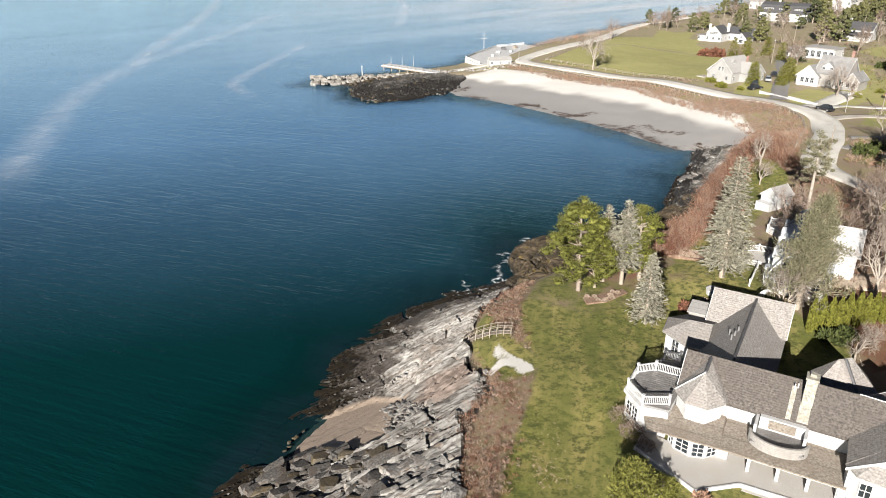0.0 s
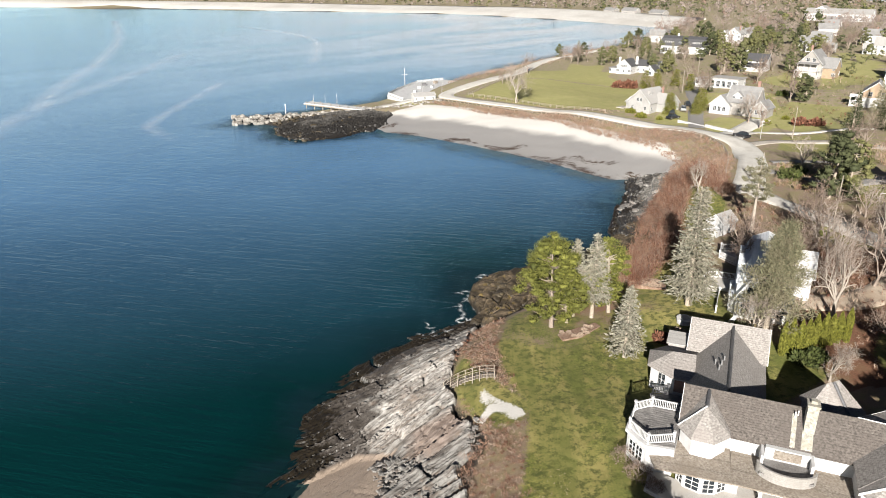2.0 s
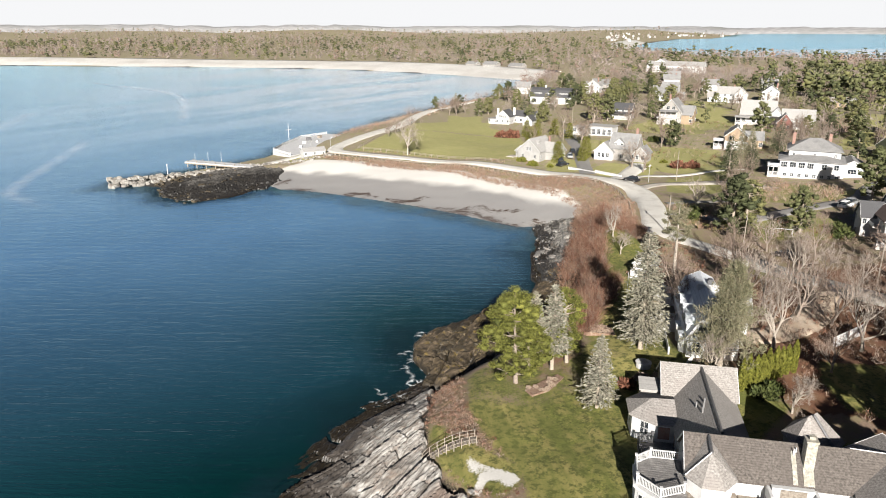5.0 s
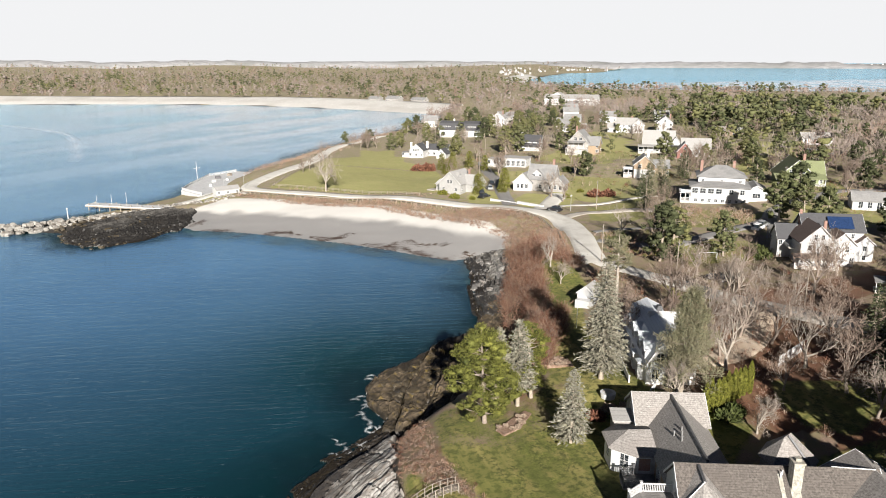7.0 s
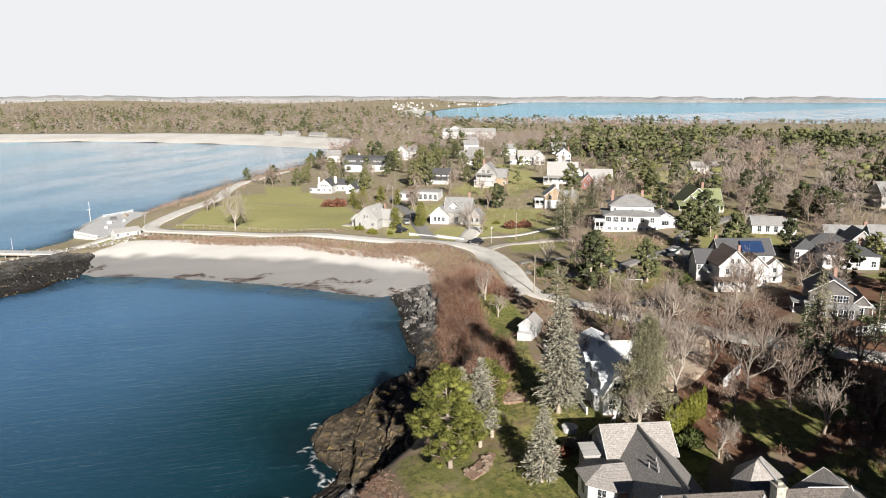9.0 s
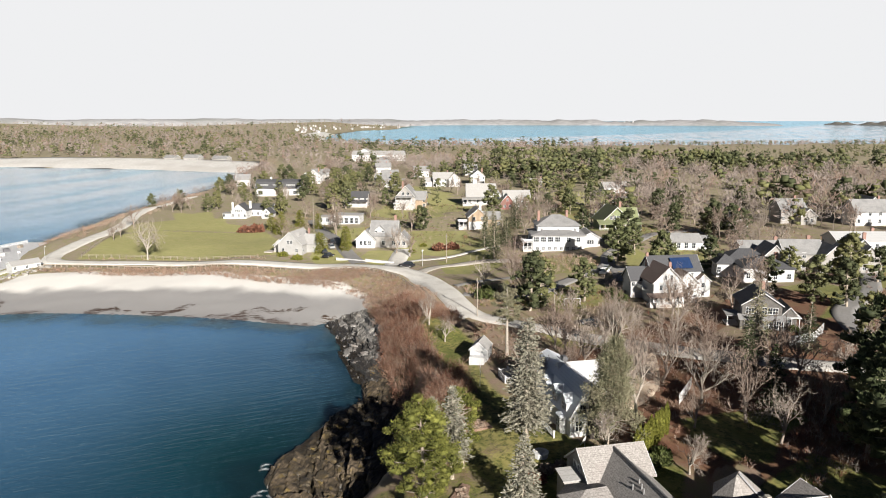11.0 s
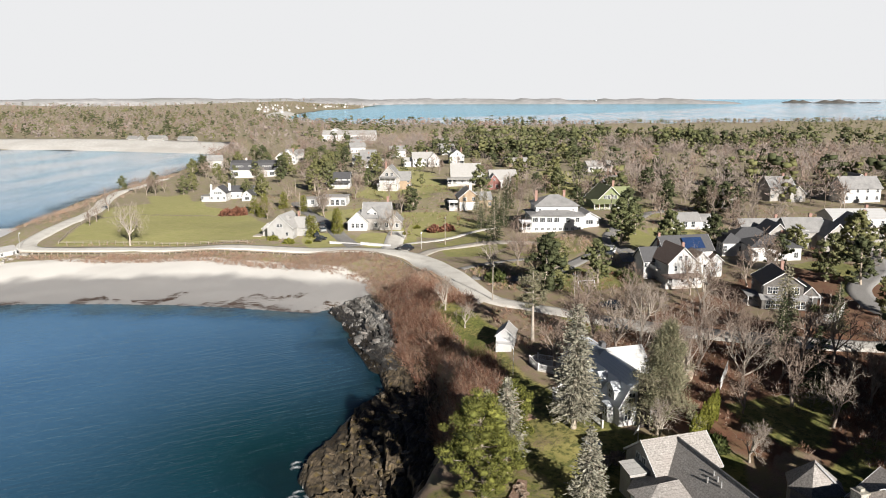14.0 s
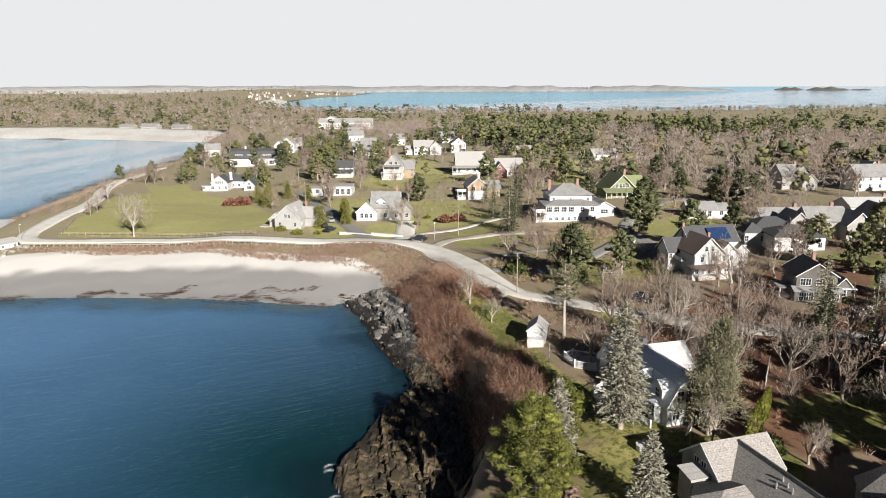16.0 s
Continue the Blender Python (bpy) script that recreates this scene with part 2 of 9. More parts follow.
M["dark_brick"] = surface("soot_dark_brick", (0.03, 0.026, 0.024), (0.075, 0.06, 0.052), None, 1.5, 8, 0.9, 0.4)

M |= {
    "pine": leafy("green_pine_needles", (0.022, 0.031, 0.006), (0.23, 0.232, 0.05), (0.11, 0.112, 0.026)),
    "spruce_gray": leafy("silver_blue_spruce_needles", (0.1, 0.1, 0.073), (0.33, 0.315, 0.255), (0.2, 0.186, 0.135)),
    "spruce": leafy("dull_green_spruce_needles", (0.075, 0.08, 0.04), (0.235, 0.225, 0.135), (0.24, 0.21, 0.145)),
    "fir": leafy("dark_green_fir_needles", (0.02, 0.03, 0.012), (0.06, 0.075, 0.028), (0.05, 0.055, 0.025)),
    "arbor": leafy("yellow_green_arborvitae_sprays", (0.075, 0.083, 0.011), (0.2, 0.2, 0.033), (0.13, 0.127, 0.024)),
    "yew": leafy("deep_green_shrub_leaves", (0.03, 0.045, 0.012), (0.09, 0.11, 0.03), (0.07, 0.075, 0.025)),
    "twig": leafy("gray_brown_twigs", (0.13, 0.094, 0.074), (0.29, 0.225, 0.185), (0.2, 0.15, 0.12)),
    "twig_pale": leafy("pale_gray_twigs", (0.17, 0.138, 0.115), (0.39, 0.335, 0.285), (0.27, 0.225, 0.19)),
    "twig_red": leafy("red_brown_twigs", (0.07, 0.028, 0.017), (0.25, 0.112, 0.07), (0.15, 0.066, 0.042)),
    "brush": leafy("tan_brown_beach_brush", (0.22, 0.165, 0.125), (0.46, 0.365, 0.285), (0.33, 0.25, 0.19)),
    "brush_red": leafy("rusty_thicket_stems", (0.17, 0.098, 0.066), (0.4, 0.255, 0.18), (0.28, 0.175, 0.122)),
    "forest_green": leafy("far_pine_crowns", (0.062, 0.072, 0.03), (0.108, 0.118, 0.048), (0.13, 0.128, 0.06), 0.13),
    "forest_bare": leafy("far_bare_crowns", (0.225, 0.184, 0.16), (0.31, 0.26, 0.23), (0.2, 0.16, 0.138), 0.13),
    "forest_dark": leafy("far_dark_pine_crowns", (0.04, 0.048, 0.022), (0.075, 0.084, 0.036), (0.05, 0.056, 0.025), 0.13),
    "forest_olive": leafy("far_olive_pine_crowns", (0.105, 0.108, 0.042), (0.165, 0.162, 0.066), (0.12, 0.118, 0.05), 0.13),
    "forest_gray": leafy("far_gray_bare_crowns", (0.2, 0.172, 0.157), (0.29, 0.25, 0.23), (0.25, 0.2, 0.175), 0.13),
    "forest_rust": leafy("far_rusty_bare_crowns", (0.2, 0.138, 0.11), (0.28, 0.198, 0.16), (0.22, 0.16, 0.13), 0.13),
    "olive_shrub": leafy("olive_green_shrub_leaves", (0.05, 0.058, 0.012), (0.24, 0.235, 0.055), (0.15, 0.15, 0.035)),
    "beachgrass": leafy("dry_beach_grass", (0.36, 0.29, 0.19), (0.52, 0.44, 0.31), (0.44, 0.35, 0.24)),
}

# ---- lie of the land ----
LEDGE_SHORE = [(20, -900), (0, -60), (-16, 10), (-25, 32), (-24, 44), (-21.5, 51.6), (-18.7, 57), (-18, 60.7), (-15.6, 64.6), (-13.9, 67.8), (-13.2, 73), (-12.4, 78.7),
               (-9.9, 82), (-7, 86.4), (-4.3, 89.7), (0.2, 92.6), (4.5, 94), (9, 96.9), (11.9, 99.2)]
COVE_SHORE = [(11.2, 106), (12.8, 110.9), (15.5, 113.5), (23, 116.9), (29.5, 120.7), (35.4, 122.8), (40, 124), (45.4, 131.6), (50, 141), (55, 152), (59, 161), (61, 167.5),
              (54, 178), (48.5, 188), (38, 203), (27.2, 215.5), (15.5, 228), (8, 234)]
HARBOUR_SHORE = [(-3, 241), (-7, 235), (-12, 231), (-24, 227), (-31, 237), (-36, 250), (-48.5, 259), (-47, 263), (-38, 267), (-27, 274), (-14, 283), (-3, 291),
                 (5, 297), (18, 318), (37, 341), (46, 352), (66, 374), (90, 408), (132, 455), (181, 500)]
FAR_SHORE = [(250, 580), (300, 640), (285, 672), (232, 780), (184, 850), (131, 912), (8, 985), (-116, 1045), (-420, 1180), (-1500, 1500), (-4950, 1900), (-4950, 4950),
             (3700, 4950), (3400, 3900), (3000, 3260), (2680, 3010), (2254, 2720), (2010, 2620), (1763, 2470), (1513, 2220), (1230, 1880), (1073, 1666), (975, 1520), (870, 1275), (812, 1057), (950, 900), (1300, 640), (1800, 300), (3000, -200), (3000, -900)]
COAST = LEDGE_SHORE + COVE_SHORE + HARBOUR_SHORE + FAR_SHORE
COVE = [(9, 97), (12, 94), (18, 94), (26, 97.5), (36, 105), (44, 114), (50, 124), (54, 134), (46, 136), (38, 128), (24, 122), (10, 116), (6, 104)]
SCAR = [(6.4, 70.0), (7.2, 68.3), (9.7, 65.6), (9.9, 64.4), (8.3, 63.4), (6.8, 65.4), (5.0, 63.6), (4.6, 64.6), (6.0, 66.6), (5.4, 67.8), (5.6, 69.4)]
SCAR_GRASS = [(4.4, 78.5), (6.2, 79.7), (6.1, 75.9), (8.4, 71.1), (10.0, 68.1), (11.1, 66.0), (8.9, 63.5), (6.5, 62.3), (4.2, 65.3), (3.4, 71.1)]
# places on land: x, y, height of the ground, width of the shore slope there
HIGH_NEAR = [(7, 70, 6.3, 20), (9, 50, 6.4, 24), (20, 60, 7, 20), (25, 73, 6.3, 16), (18, 82, 6.2, 14), (37, 83, 7.5, 12), (16, 92, 5.6, 9), (26, 98, 6.4, 10),
             (14, 104, 2.2, 9), (46, 100, 7.9, 14), (34, 116, 2.6, 10), (60, 74, 8, 12), (60, 106, 8.2, 12), (70, 134, 9.2, 14), (97, 94, 9.6, 20), (96, 80, 10.2, 20)]
HIGH_VILLAGE = [(118, 127, 10.4, 30), (131, 163, 9.8, 30), (140, 72, 11.2, 30), (95, 180, 7.4, 32), (106, 197, 6.4, 40), (82, 216, 5.5, 42), (54, 258, 4, 42), (26, 270, 4, 30),
                (8, 268, 2.6, 26), (95, 290, 4.2, 30), (126, 228, 7, 40), (175, 271, 7.4, 30), (190, 242, 9.5, 30), (230, 320, 9, 40), (165, 155, 12, 30), (260, 230, 13, 40)]
HIGH_FAR = [(300, 120, 13, 40), (400, 300, 11, 60), (240, 60, 13, 30), (-30, 250, 1.6, 12), (60, 330, 4.5, 16), (90, 380, 4, 18), (150, 420, 5, 30), (100, 1000, 6, 70),
            (400, 700, 6, 60), (20, 20, 6.5, 24), (60, 30, 8, 20), (110, 40, 10, 20), (600, 600, 7, 60), (900, 500, 6, 60), (700, 200, 9, 60)]
HIGH = HIGH_NEAR + HIGH_VILLAGE + HIGH_FAR


def inside(poly, x, y):
    """Which of the places lie inside a polygon."""
    hit = np.zeros(x.shape, bool)
    p = np.array(poly, float)
    for (ax, ay), (bx, by) in zip(p, np.roll(p, -1, 0)):
        cross = (ay > y) != (by > y)
        hit ^= cross & (x < (bx - ax) * (y - ay) / ((by - ay) or 1e-9) + ax)
    return hit


def soft_inside(poly, x, y, blur=1.0):
    """1 inside a polygon, 0 outside, passing softly over blur metres either way."""
    p = np.array(poly, float)
    best = np.full(x.shape, 1e18)
    for (ax, ay), (bx, by) in zip(p, np.roll(p, -1, 0)):
        dx, dy = bx - ax, by - ay
        k = np.clip(((x - ax) * dx + (y - ay) * dy) / (dx * dx + dy * dy + 1e-9), 0, 1)
        best = np.minimum(best, (x - ax - k * dx) ** 2 + (y - ay - k * dy) ** 2)
    d = np.where(inside(poly, x, y), 1, -1) * np.sqrt(best)
    return np.clip(d / (2 * blur) + 0.5, 0, 1)


def coast_distance(x, y):
    """Signed distance to the waterline: positive on land."""
    p = np.array(COAST, float)
    best, inside = np.full(x.shape, 1e18), np.zeros(x.shape, bool)
    for (ax, ay), (bx, by) in zip(p, np.roll(p, -1, 0)):
        dx, dy = bx - ax, by - ay
        k = np.clip(((x - ax) * dx + (y - ay) * dy) / (dx * dx + dy * dy), 0, 1)
        best = np.minimum(best, (x - ax - k * dx) ** 2 + (y - ay - k * dy) ** 2)
        cross = (ay > y) != (by > y)
        inside ^= cross & (x < dx * (y - ay) / (dy if dy else 1e-9) + ax)
    return np.where(inside, 1, -1) * np.sqrt(best)


def ground(x, y, d=None):
    """Height of the ground at arrays of places."""
    x, y = np.asarray(x, float), np.asarray(y, float)
    d = coast_distance(x, y) if d is None else d
    top = wide = total = 0.0
    for hx, hy, hz, hw in HIGH:
        k = 1.0 / ((x - hx) ** 2 + (y - hy) ** 2 + 16.0) ** 1.6
        top, wide, total = top + k * hz, wide + k * hw, total + k
    top, wide = top / total, wide / total
    s = np.clip(d / wide, 0, 1)
    land = top * s ** 1.5 * (1 + 0.5 * (1 - s) * s)
    low = soft_inside(COVE, x, y, 1.4)
    land = land * (1 - low) + low * np.minimum(land, 0.1 + 0.1 * land)
    far = np.clip((np.hypot(x, y) - 1100) / 3300, 0, 1)
    land = land + np.clip(d / 500, 0, 1) * far * (14 + 12 * np.sin(x / 530.0) * np.cos(y / 410.0 + 1) + 8 * np.sin(x / 190.0 + y / 260.0))
    return np.where(d > 0, land, np.maximum(d * 0.13, -5.0))


def ground_at(x, y):
    return float(ground(np.array([x]), np.array([y]))[0])

# ---- helpers for meshes ----
def array_mesh(name, verts, faces, mats, index=None, smooth=False):
    """A mesh from numpy arrays of verts (n, 3) and equal-sided faces (m, k)."""
    verts, faces = np.asarray(verts, np.float32), np.asarray(faces, np.int32)
    me = bpy.data.meshes.new(name)
    m, k = faces.shape
    me.vertices.add(len(verts)), me.loops.add(m * k), me.polygons.add(m)
    me.vertices.foreach_set("co", verts.ravel())
    me.loops.foreach_set("vertex_index", faces.ravel())
    me.polygons.foreach_set("loop_start", np.arange(0, m * k, k, dtype=np.int32))
    me.polygons.foreach_set("loop_total", np.full(m, k, np.int32))
    for mat in mats:
        me.materials.append(mat)
    if index is not None:
        me.polygons.foreach_set("material_index", np.asarray(index, np.int32))
    me.polygons.foreach_set("use_smooth", np.full(m, smooth, bool))
    me.update(calc_edges=True)
    me.validate()
    return me


def part(name, bm, material, parent, label=""):
    """Links a bmesh as one mesh object under a thing or a part."""
    me = bpy.data.meshes.new(name)
    bmesh.ops.recalc_face_normals(bm, faces=bm.faces)
    bm.to_mesh(me)
    bm.free()
    me.materials.append(material)
    ob = new(name, me)
    ob.parent = parent
    return tagged(ob, label)


def empty(name, m, label, category, group="", kind=""):
    ob = new(name)
    ob.empty_display_size = 0.5
    ob.matrix_world = m
    return tagged(ob, label, category, group, kind)


def add_box(bm, x0, y0, z0, x1, y1, z1, m=None):
    vs = [bm.verts.new((m @ Vector(p)) if m else p) for p in
          ((x0, y0, z0), (x1, y0, z0), (x1, y1, z0), (x0, y1, z0), (x0, y0, z1), (x1, y0, z1), (x1, y1, z1), (x0, y1, z1))]
    for f in ((3, 2, 1, 0), (4, 5, 6, 7), (0, 1, 5, 4), (1, 2, 6, 5), (2, 3, 7, 6), (3, 0, 4, 7)):
        bm.faces.new([vs[i] for i in f])
    return vs


def box_bm(x0, y0, z0, x1, y1, z1, bevel=0.0):
    bm = bmesh.new()
    add_box(bm, x0, y0, z0, x1, y1, z1)
    if bevel:
        bmesh.ops.bevel(bm, geom=bm.edges[:], offset=bevel, segments=1, affect="EDGES")
    return bm


def prism_bm(profile, x0, x1):
    """A profile of (y, z) drawn out along x."""
    bm = bmesh.new()
    a = [bm.verts.new((x0, y, z)) for y, z in profile]
    b = [bm.verts.new((x1, y, z)) for y, z in profile]
    bm.faces.new(a[::-1]), bm.faces.new(b)
    for i in range(len(a)):
        j = (i + 1) % len(a)
        bm.faces.new((a[i], a[j], b[j], b[i]))
    return bm


def tube(bm, a, b, ra, rb, sides=6):
    """A tapered limb from a to b."""
    a, b = Vector(a), Vector(b)
    side = (b - a).normalized().orthogonal().normalized()
    up = (b - a).normalized().cross(side)
    ring = [[bm.verts.new(p + r * (math.cos(k * math.tau / sides) * side + math.sin(k * math.tau / sides) * up)) for k in range(sides)]
            for p, r in ((a, ra), (b, rb))]
    for k in range(sides):
        j = (k + 1) % sides
        bm.faces.new((ring[0][k], ring[0][j], ring[1][j], ring[1][k]))
    bm.faces.new(ring[0][::-1]), bm.faces.new(ring[1])


def near_line(line, x, y):
    """Distance of places from a line of points."""
    best = np.full(x.shape, 1e18)
    for (ax, ay), (bx, by) in zip(line, line[1:]):
        dx, dy = bx - ax, by - ay
        k = np.clip(((x - ax) * dx + (y - ay) * dy) / (dx * dx + dy * dy + 1e-9), 0, 1)
        best = np.minimum(best, (x - ax - k * dx) ** 2 + (y - ay - k * dy) ** 2)
    return np.sqrt(best)


def spaced(a, b, fine0, fine1, step, grow=1.12, most=160.0):
    """Coordinates from a to b, closely spaced between fine0 and fine1."""
    mid = list(np.arange(fine0, fine1 + 1e-6, step))
    for sign, end in ((1, b), (-1, a)):
        at, s, out = (fine1 if sign > 0 else fine0), step, []
        while abs(at - end) > 1:
            s = min(s * grow, most)
            at = at + sign * s
            if (at - end) * sign > -s * 0.5:
                at = end
            out.append(at)
        mid = mid + out if sign > 0 else out[::-1] + mid
    return np.array(mid)


def value_noise(x, y, scale, seed=0):
    """Smooth random field in -1..1, cheap and repeatable."""
    rng = np.random.default_rng(seed)
    table = rng.uniform(-1, 1, (256, 256))
    u, v = x / scale, y / scale
    i, j = np.floor(u).astype(int), np.floor(v).astype(int)
    fu, fv = u - i, v - j
    fu, fv = fu * fu * (3 - 2 * fu), fv * fv * (3 - 2 * fv)
    g = lambda p, q: table[p % 256, q % 256]
    return (g(i, j) * (1 - fu) + g(i + 1, j) * fu) * (1 - fv) + (g(i, j + 1) * (1 - fu) + g(i + 1, j + 1) * fu) * fv


# ---- zones of the ground ----
LAWN = [(12.5, 89), (9.3, 80), (9.3, 71), (10.6, 66), (8.3, 58), (5.7, 50.5), (4, 42), (5, 30), (8, -60), (70, -60), (60, 30), (60, 56), (34, 60), (46, 66), (42, 80), (47, 100), (62, 122), (60, 128),
        (52, 116), (42, 106), (37, 99), (30, 88), (22, 87.5), (16, 91)]
LAWN_BACK = [(51, 63), (54, 59), (59, 60), (64, 61), (70, 60), (73, 64), (64, 69), (57, 73), (53, 69)]
LAWN_STRIP = [(62, 136), (64.6, 130.4), (64.2, 125.8), (61.1, 116.2), (49.8, 108), (49, 111.5), (54.4, 122), (59, 131)]
FIELD = [(38.5, 281), (64, 321), (80, 320), (96, 300), (112, 286), (104, 262), (90, 232), (74, 242), (52, 265)]
GARDENS_EAST = [[(118, 208), (128, 232), (150, 220), (146, 190), (128, 188)], [(104, 196), (110, 206), (118, 196), (108, 186)],
                [(100, 166), (112, 182), (128, 176), (118, 158), (106, 156)], [(108, 148), (122, 158), (140, 150), (128, 134), (112, 138)],
                [(88, 118), (96, 138), (106, 130), (100, 112)], [(96, 114), (104, 126), (112, 122), (106, 112)],
                [(112, 236), (124, 262), (150, 250), (138, 226)], [(178, 260), (196, 286), (214, 270), (196, 246)],
                [(172, 168), (186, 186), (204, 176), (190, 156)]]
GARDENS_MIDDLE = [[(230, 220), (262, 262), (282, 246), (250, 204)], [(132, 70), (138, 92), (150, 86), (143, 68)],
                  [(150, 62), (158, 84), (174, 78), (164, 56)], [(86, 318), (100, 346), (118, 332), (104, 306)],
                  [(70, 104), (74, 112), (80, 108), (76, 98)], [(146, 128), (158, 138), (170, 128), (158, 114)],
                  [(146.8, 234), (158, 215.5), (125, 172.3), (116.4, 200)], [(160, 276), (176, 268), (206, 266), (226, 288), (212, 312), (186, 300)],
                  [(111.6, 134), (134.8, 139.5), (147.5, 142.3), (148, 144.6), (123, 140)]]
GARDENS_WEST = [[(221, 221), (246, 230), (269, 224), (239, 202), (190, 194)], [(158, 145), (149, 128.6), (145, 121.6), (135, 130)],
                [(116.6, 75.2), (182, 82), (212, 84), (193, 79.6), (182, 78.5), (124, 71)], [(196, 170), (211, 169), (179, 140.6), (171, 149)],
                [(206, 300), (236, 330), (250, 318), (222, 290)], [(112, 150), (122, 158), (128, 150), (118, 142)],
                [(68, 322), (84, 350), (104, 346), (114, 304), (104, 294), (82, 322)], [(60, 132), (66, 142), (76, 158), (82, 156), (74, 142), (68, 130)],
                [(96, 190), (100, 206), (110, 214), (118, 206), (108, 190)]]
GARDENS_NORTH = [[(84, 206), (92, 222), (100, 232), (104, 222), (96, 204)], [(4, 277), (12, 268), (20, 268), (30, 284), (26, 292), (14, 288)],
                 [(173, 292), (190, 288), (192, 266), (173, 243), (162, 264), (161, 279)], [(109, 370), (125, 361), (112, 332), (97, 340)],
                 [(255, 360), (270, 349), (242, 320), (229, 331)]]
GREENS = [SCAR_GRASS, FIELD, LAWN, LAWN_BACK, LAWN_STRIP] + GARDENS_EAST + GARDENS_MIDDLE + GARDENS_WEST + GARDENS_NORTH
ROCKS = [(-60, 30), (-60, -60), (6, -60), (-2, 0), (0.2, 40), (0.8, 47), (1.9, 54), (3, 57.4), (5.2, 61.2), (3.2, 68.3), (2.5, 72.5), (4.5, 79), (8, 89), (13, 95), (24, 103), (38, 110),
         (48, 122), (56, 138), (63, 150), (70, 166), (64, 172), (50, 168), (40, 150), (20, 130), (-10, 120), (-40, 90)]
BEACH = [(70, 164), (78.5, 173), (79.5, 187), (75, 204), (63, 226), (49, 243), (33, 259), (18, 267), (4, 258), (1, 240), (6, 226), (20, 190), (56, 150)]
TIDE_ROCKS = [(-50, 258), (-34, 236), (-26, 224), (-8, 226), (2, 236), (4, 250), (0, 262), (-14, 276), (-36, 268)]
ROAD = [(71.6, 127), (72.5, 131), (78, 140), (86, 153), (92.5, 166), (95, 176), (93.5, 187), (88, 203), (79.5, 219), (66, 240), (51, 258), (38, 271.5),
        (31.5, 281), (34, 292), (44, 305), (58, 322), (70, 336), (80, 352), (92, 376), (112, 404), (150, 440)]
LANE = [(72.5, 131), (73, 124), (76.5, 114), (78, 102), (80, 91), (83, 80), (90, 66), (104, 52), (130, 36)]
DRIVES = [([(94, 172), (106, 175), (116, 166), (124, 152)], 3.6, "drive"), ([(90, 152), (98, 150), (108, 142)], 2.2, "lane"),
          ([(84, 143), (93, 131.5), (104, 130.5), (118, 132), (134, 136), (146, 143), (166, 146), (186, 150), (214, 146)], 3.8, "lane"),
          ([(95, 199), (104, 218), (114, 238), (124, 262), (138, 290)], 4.5, "lane"), ([(98, 186), (108, 196), (120, 207)], 6.0, "road"),
          ([(97, 180), (108, 190), (122, 182), (136, 178)], 2.6, "road"), ([(100, 50), (122, 71.5), (149, 74.5), (200, 90)], 4.6, "lane"),
          ([(50, 86), (56, 82), (66, 84), (78, 92)], 5.0, "tan_gravel"),
          ([(118, 120), (128, 128), (134, 136)], 5.0, "lane")]

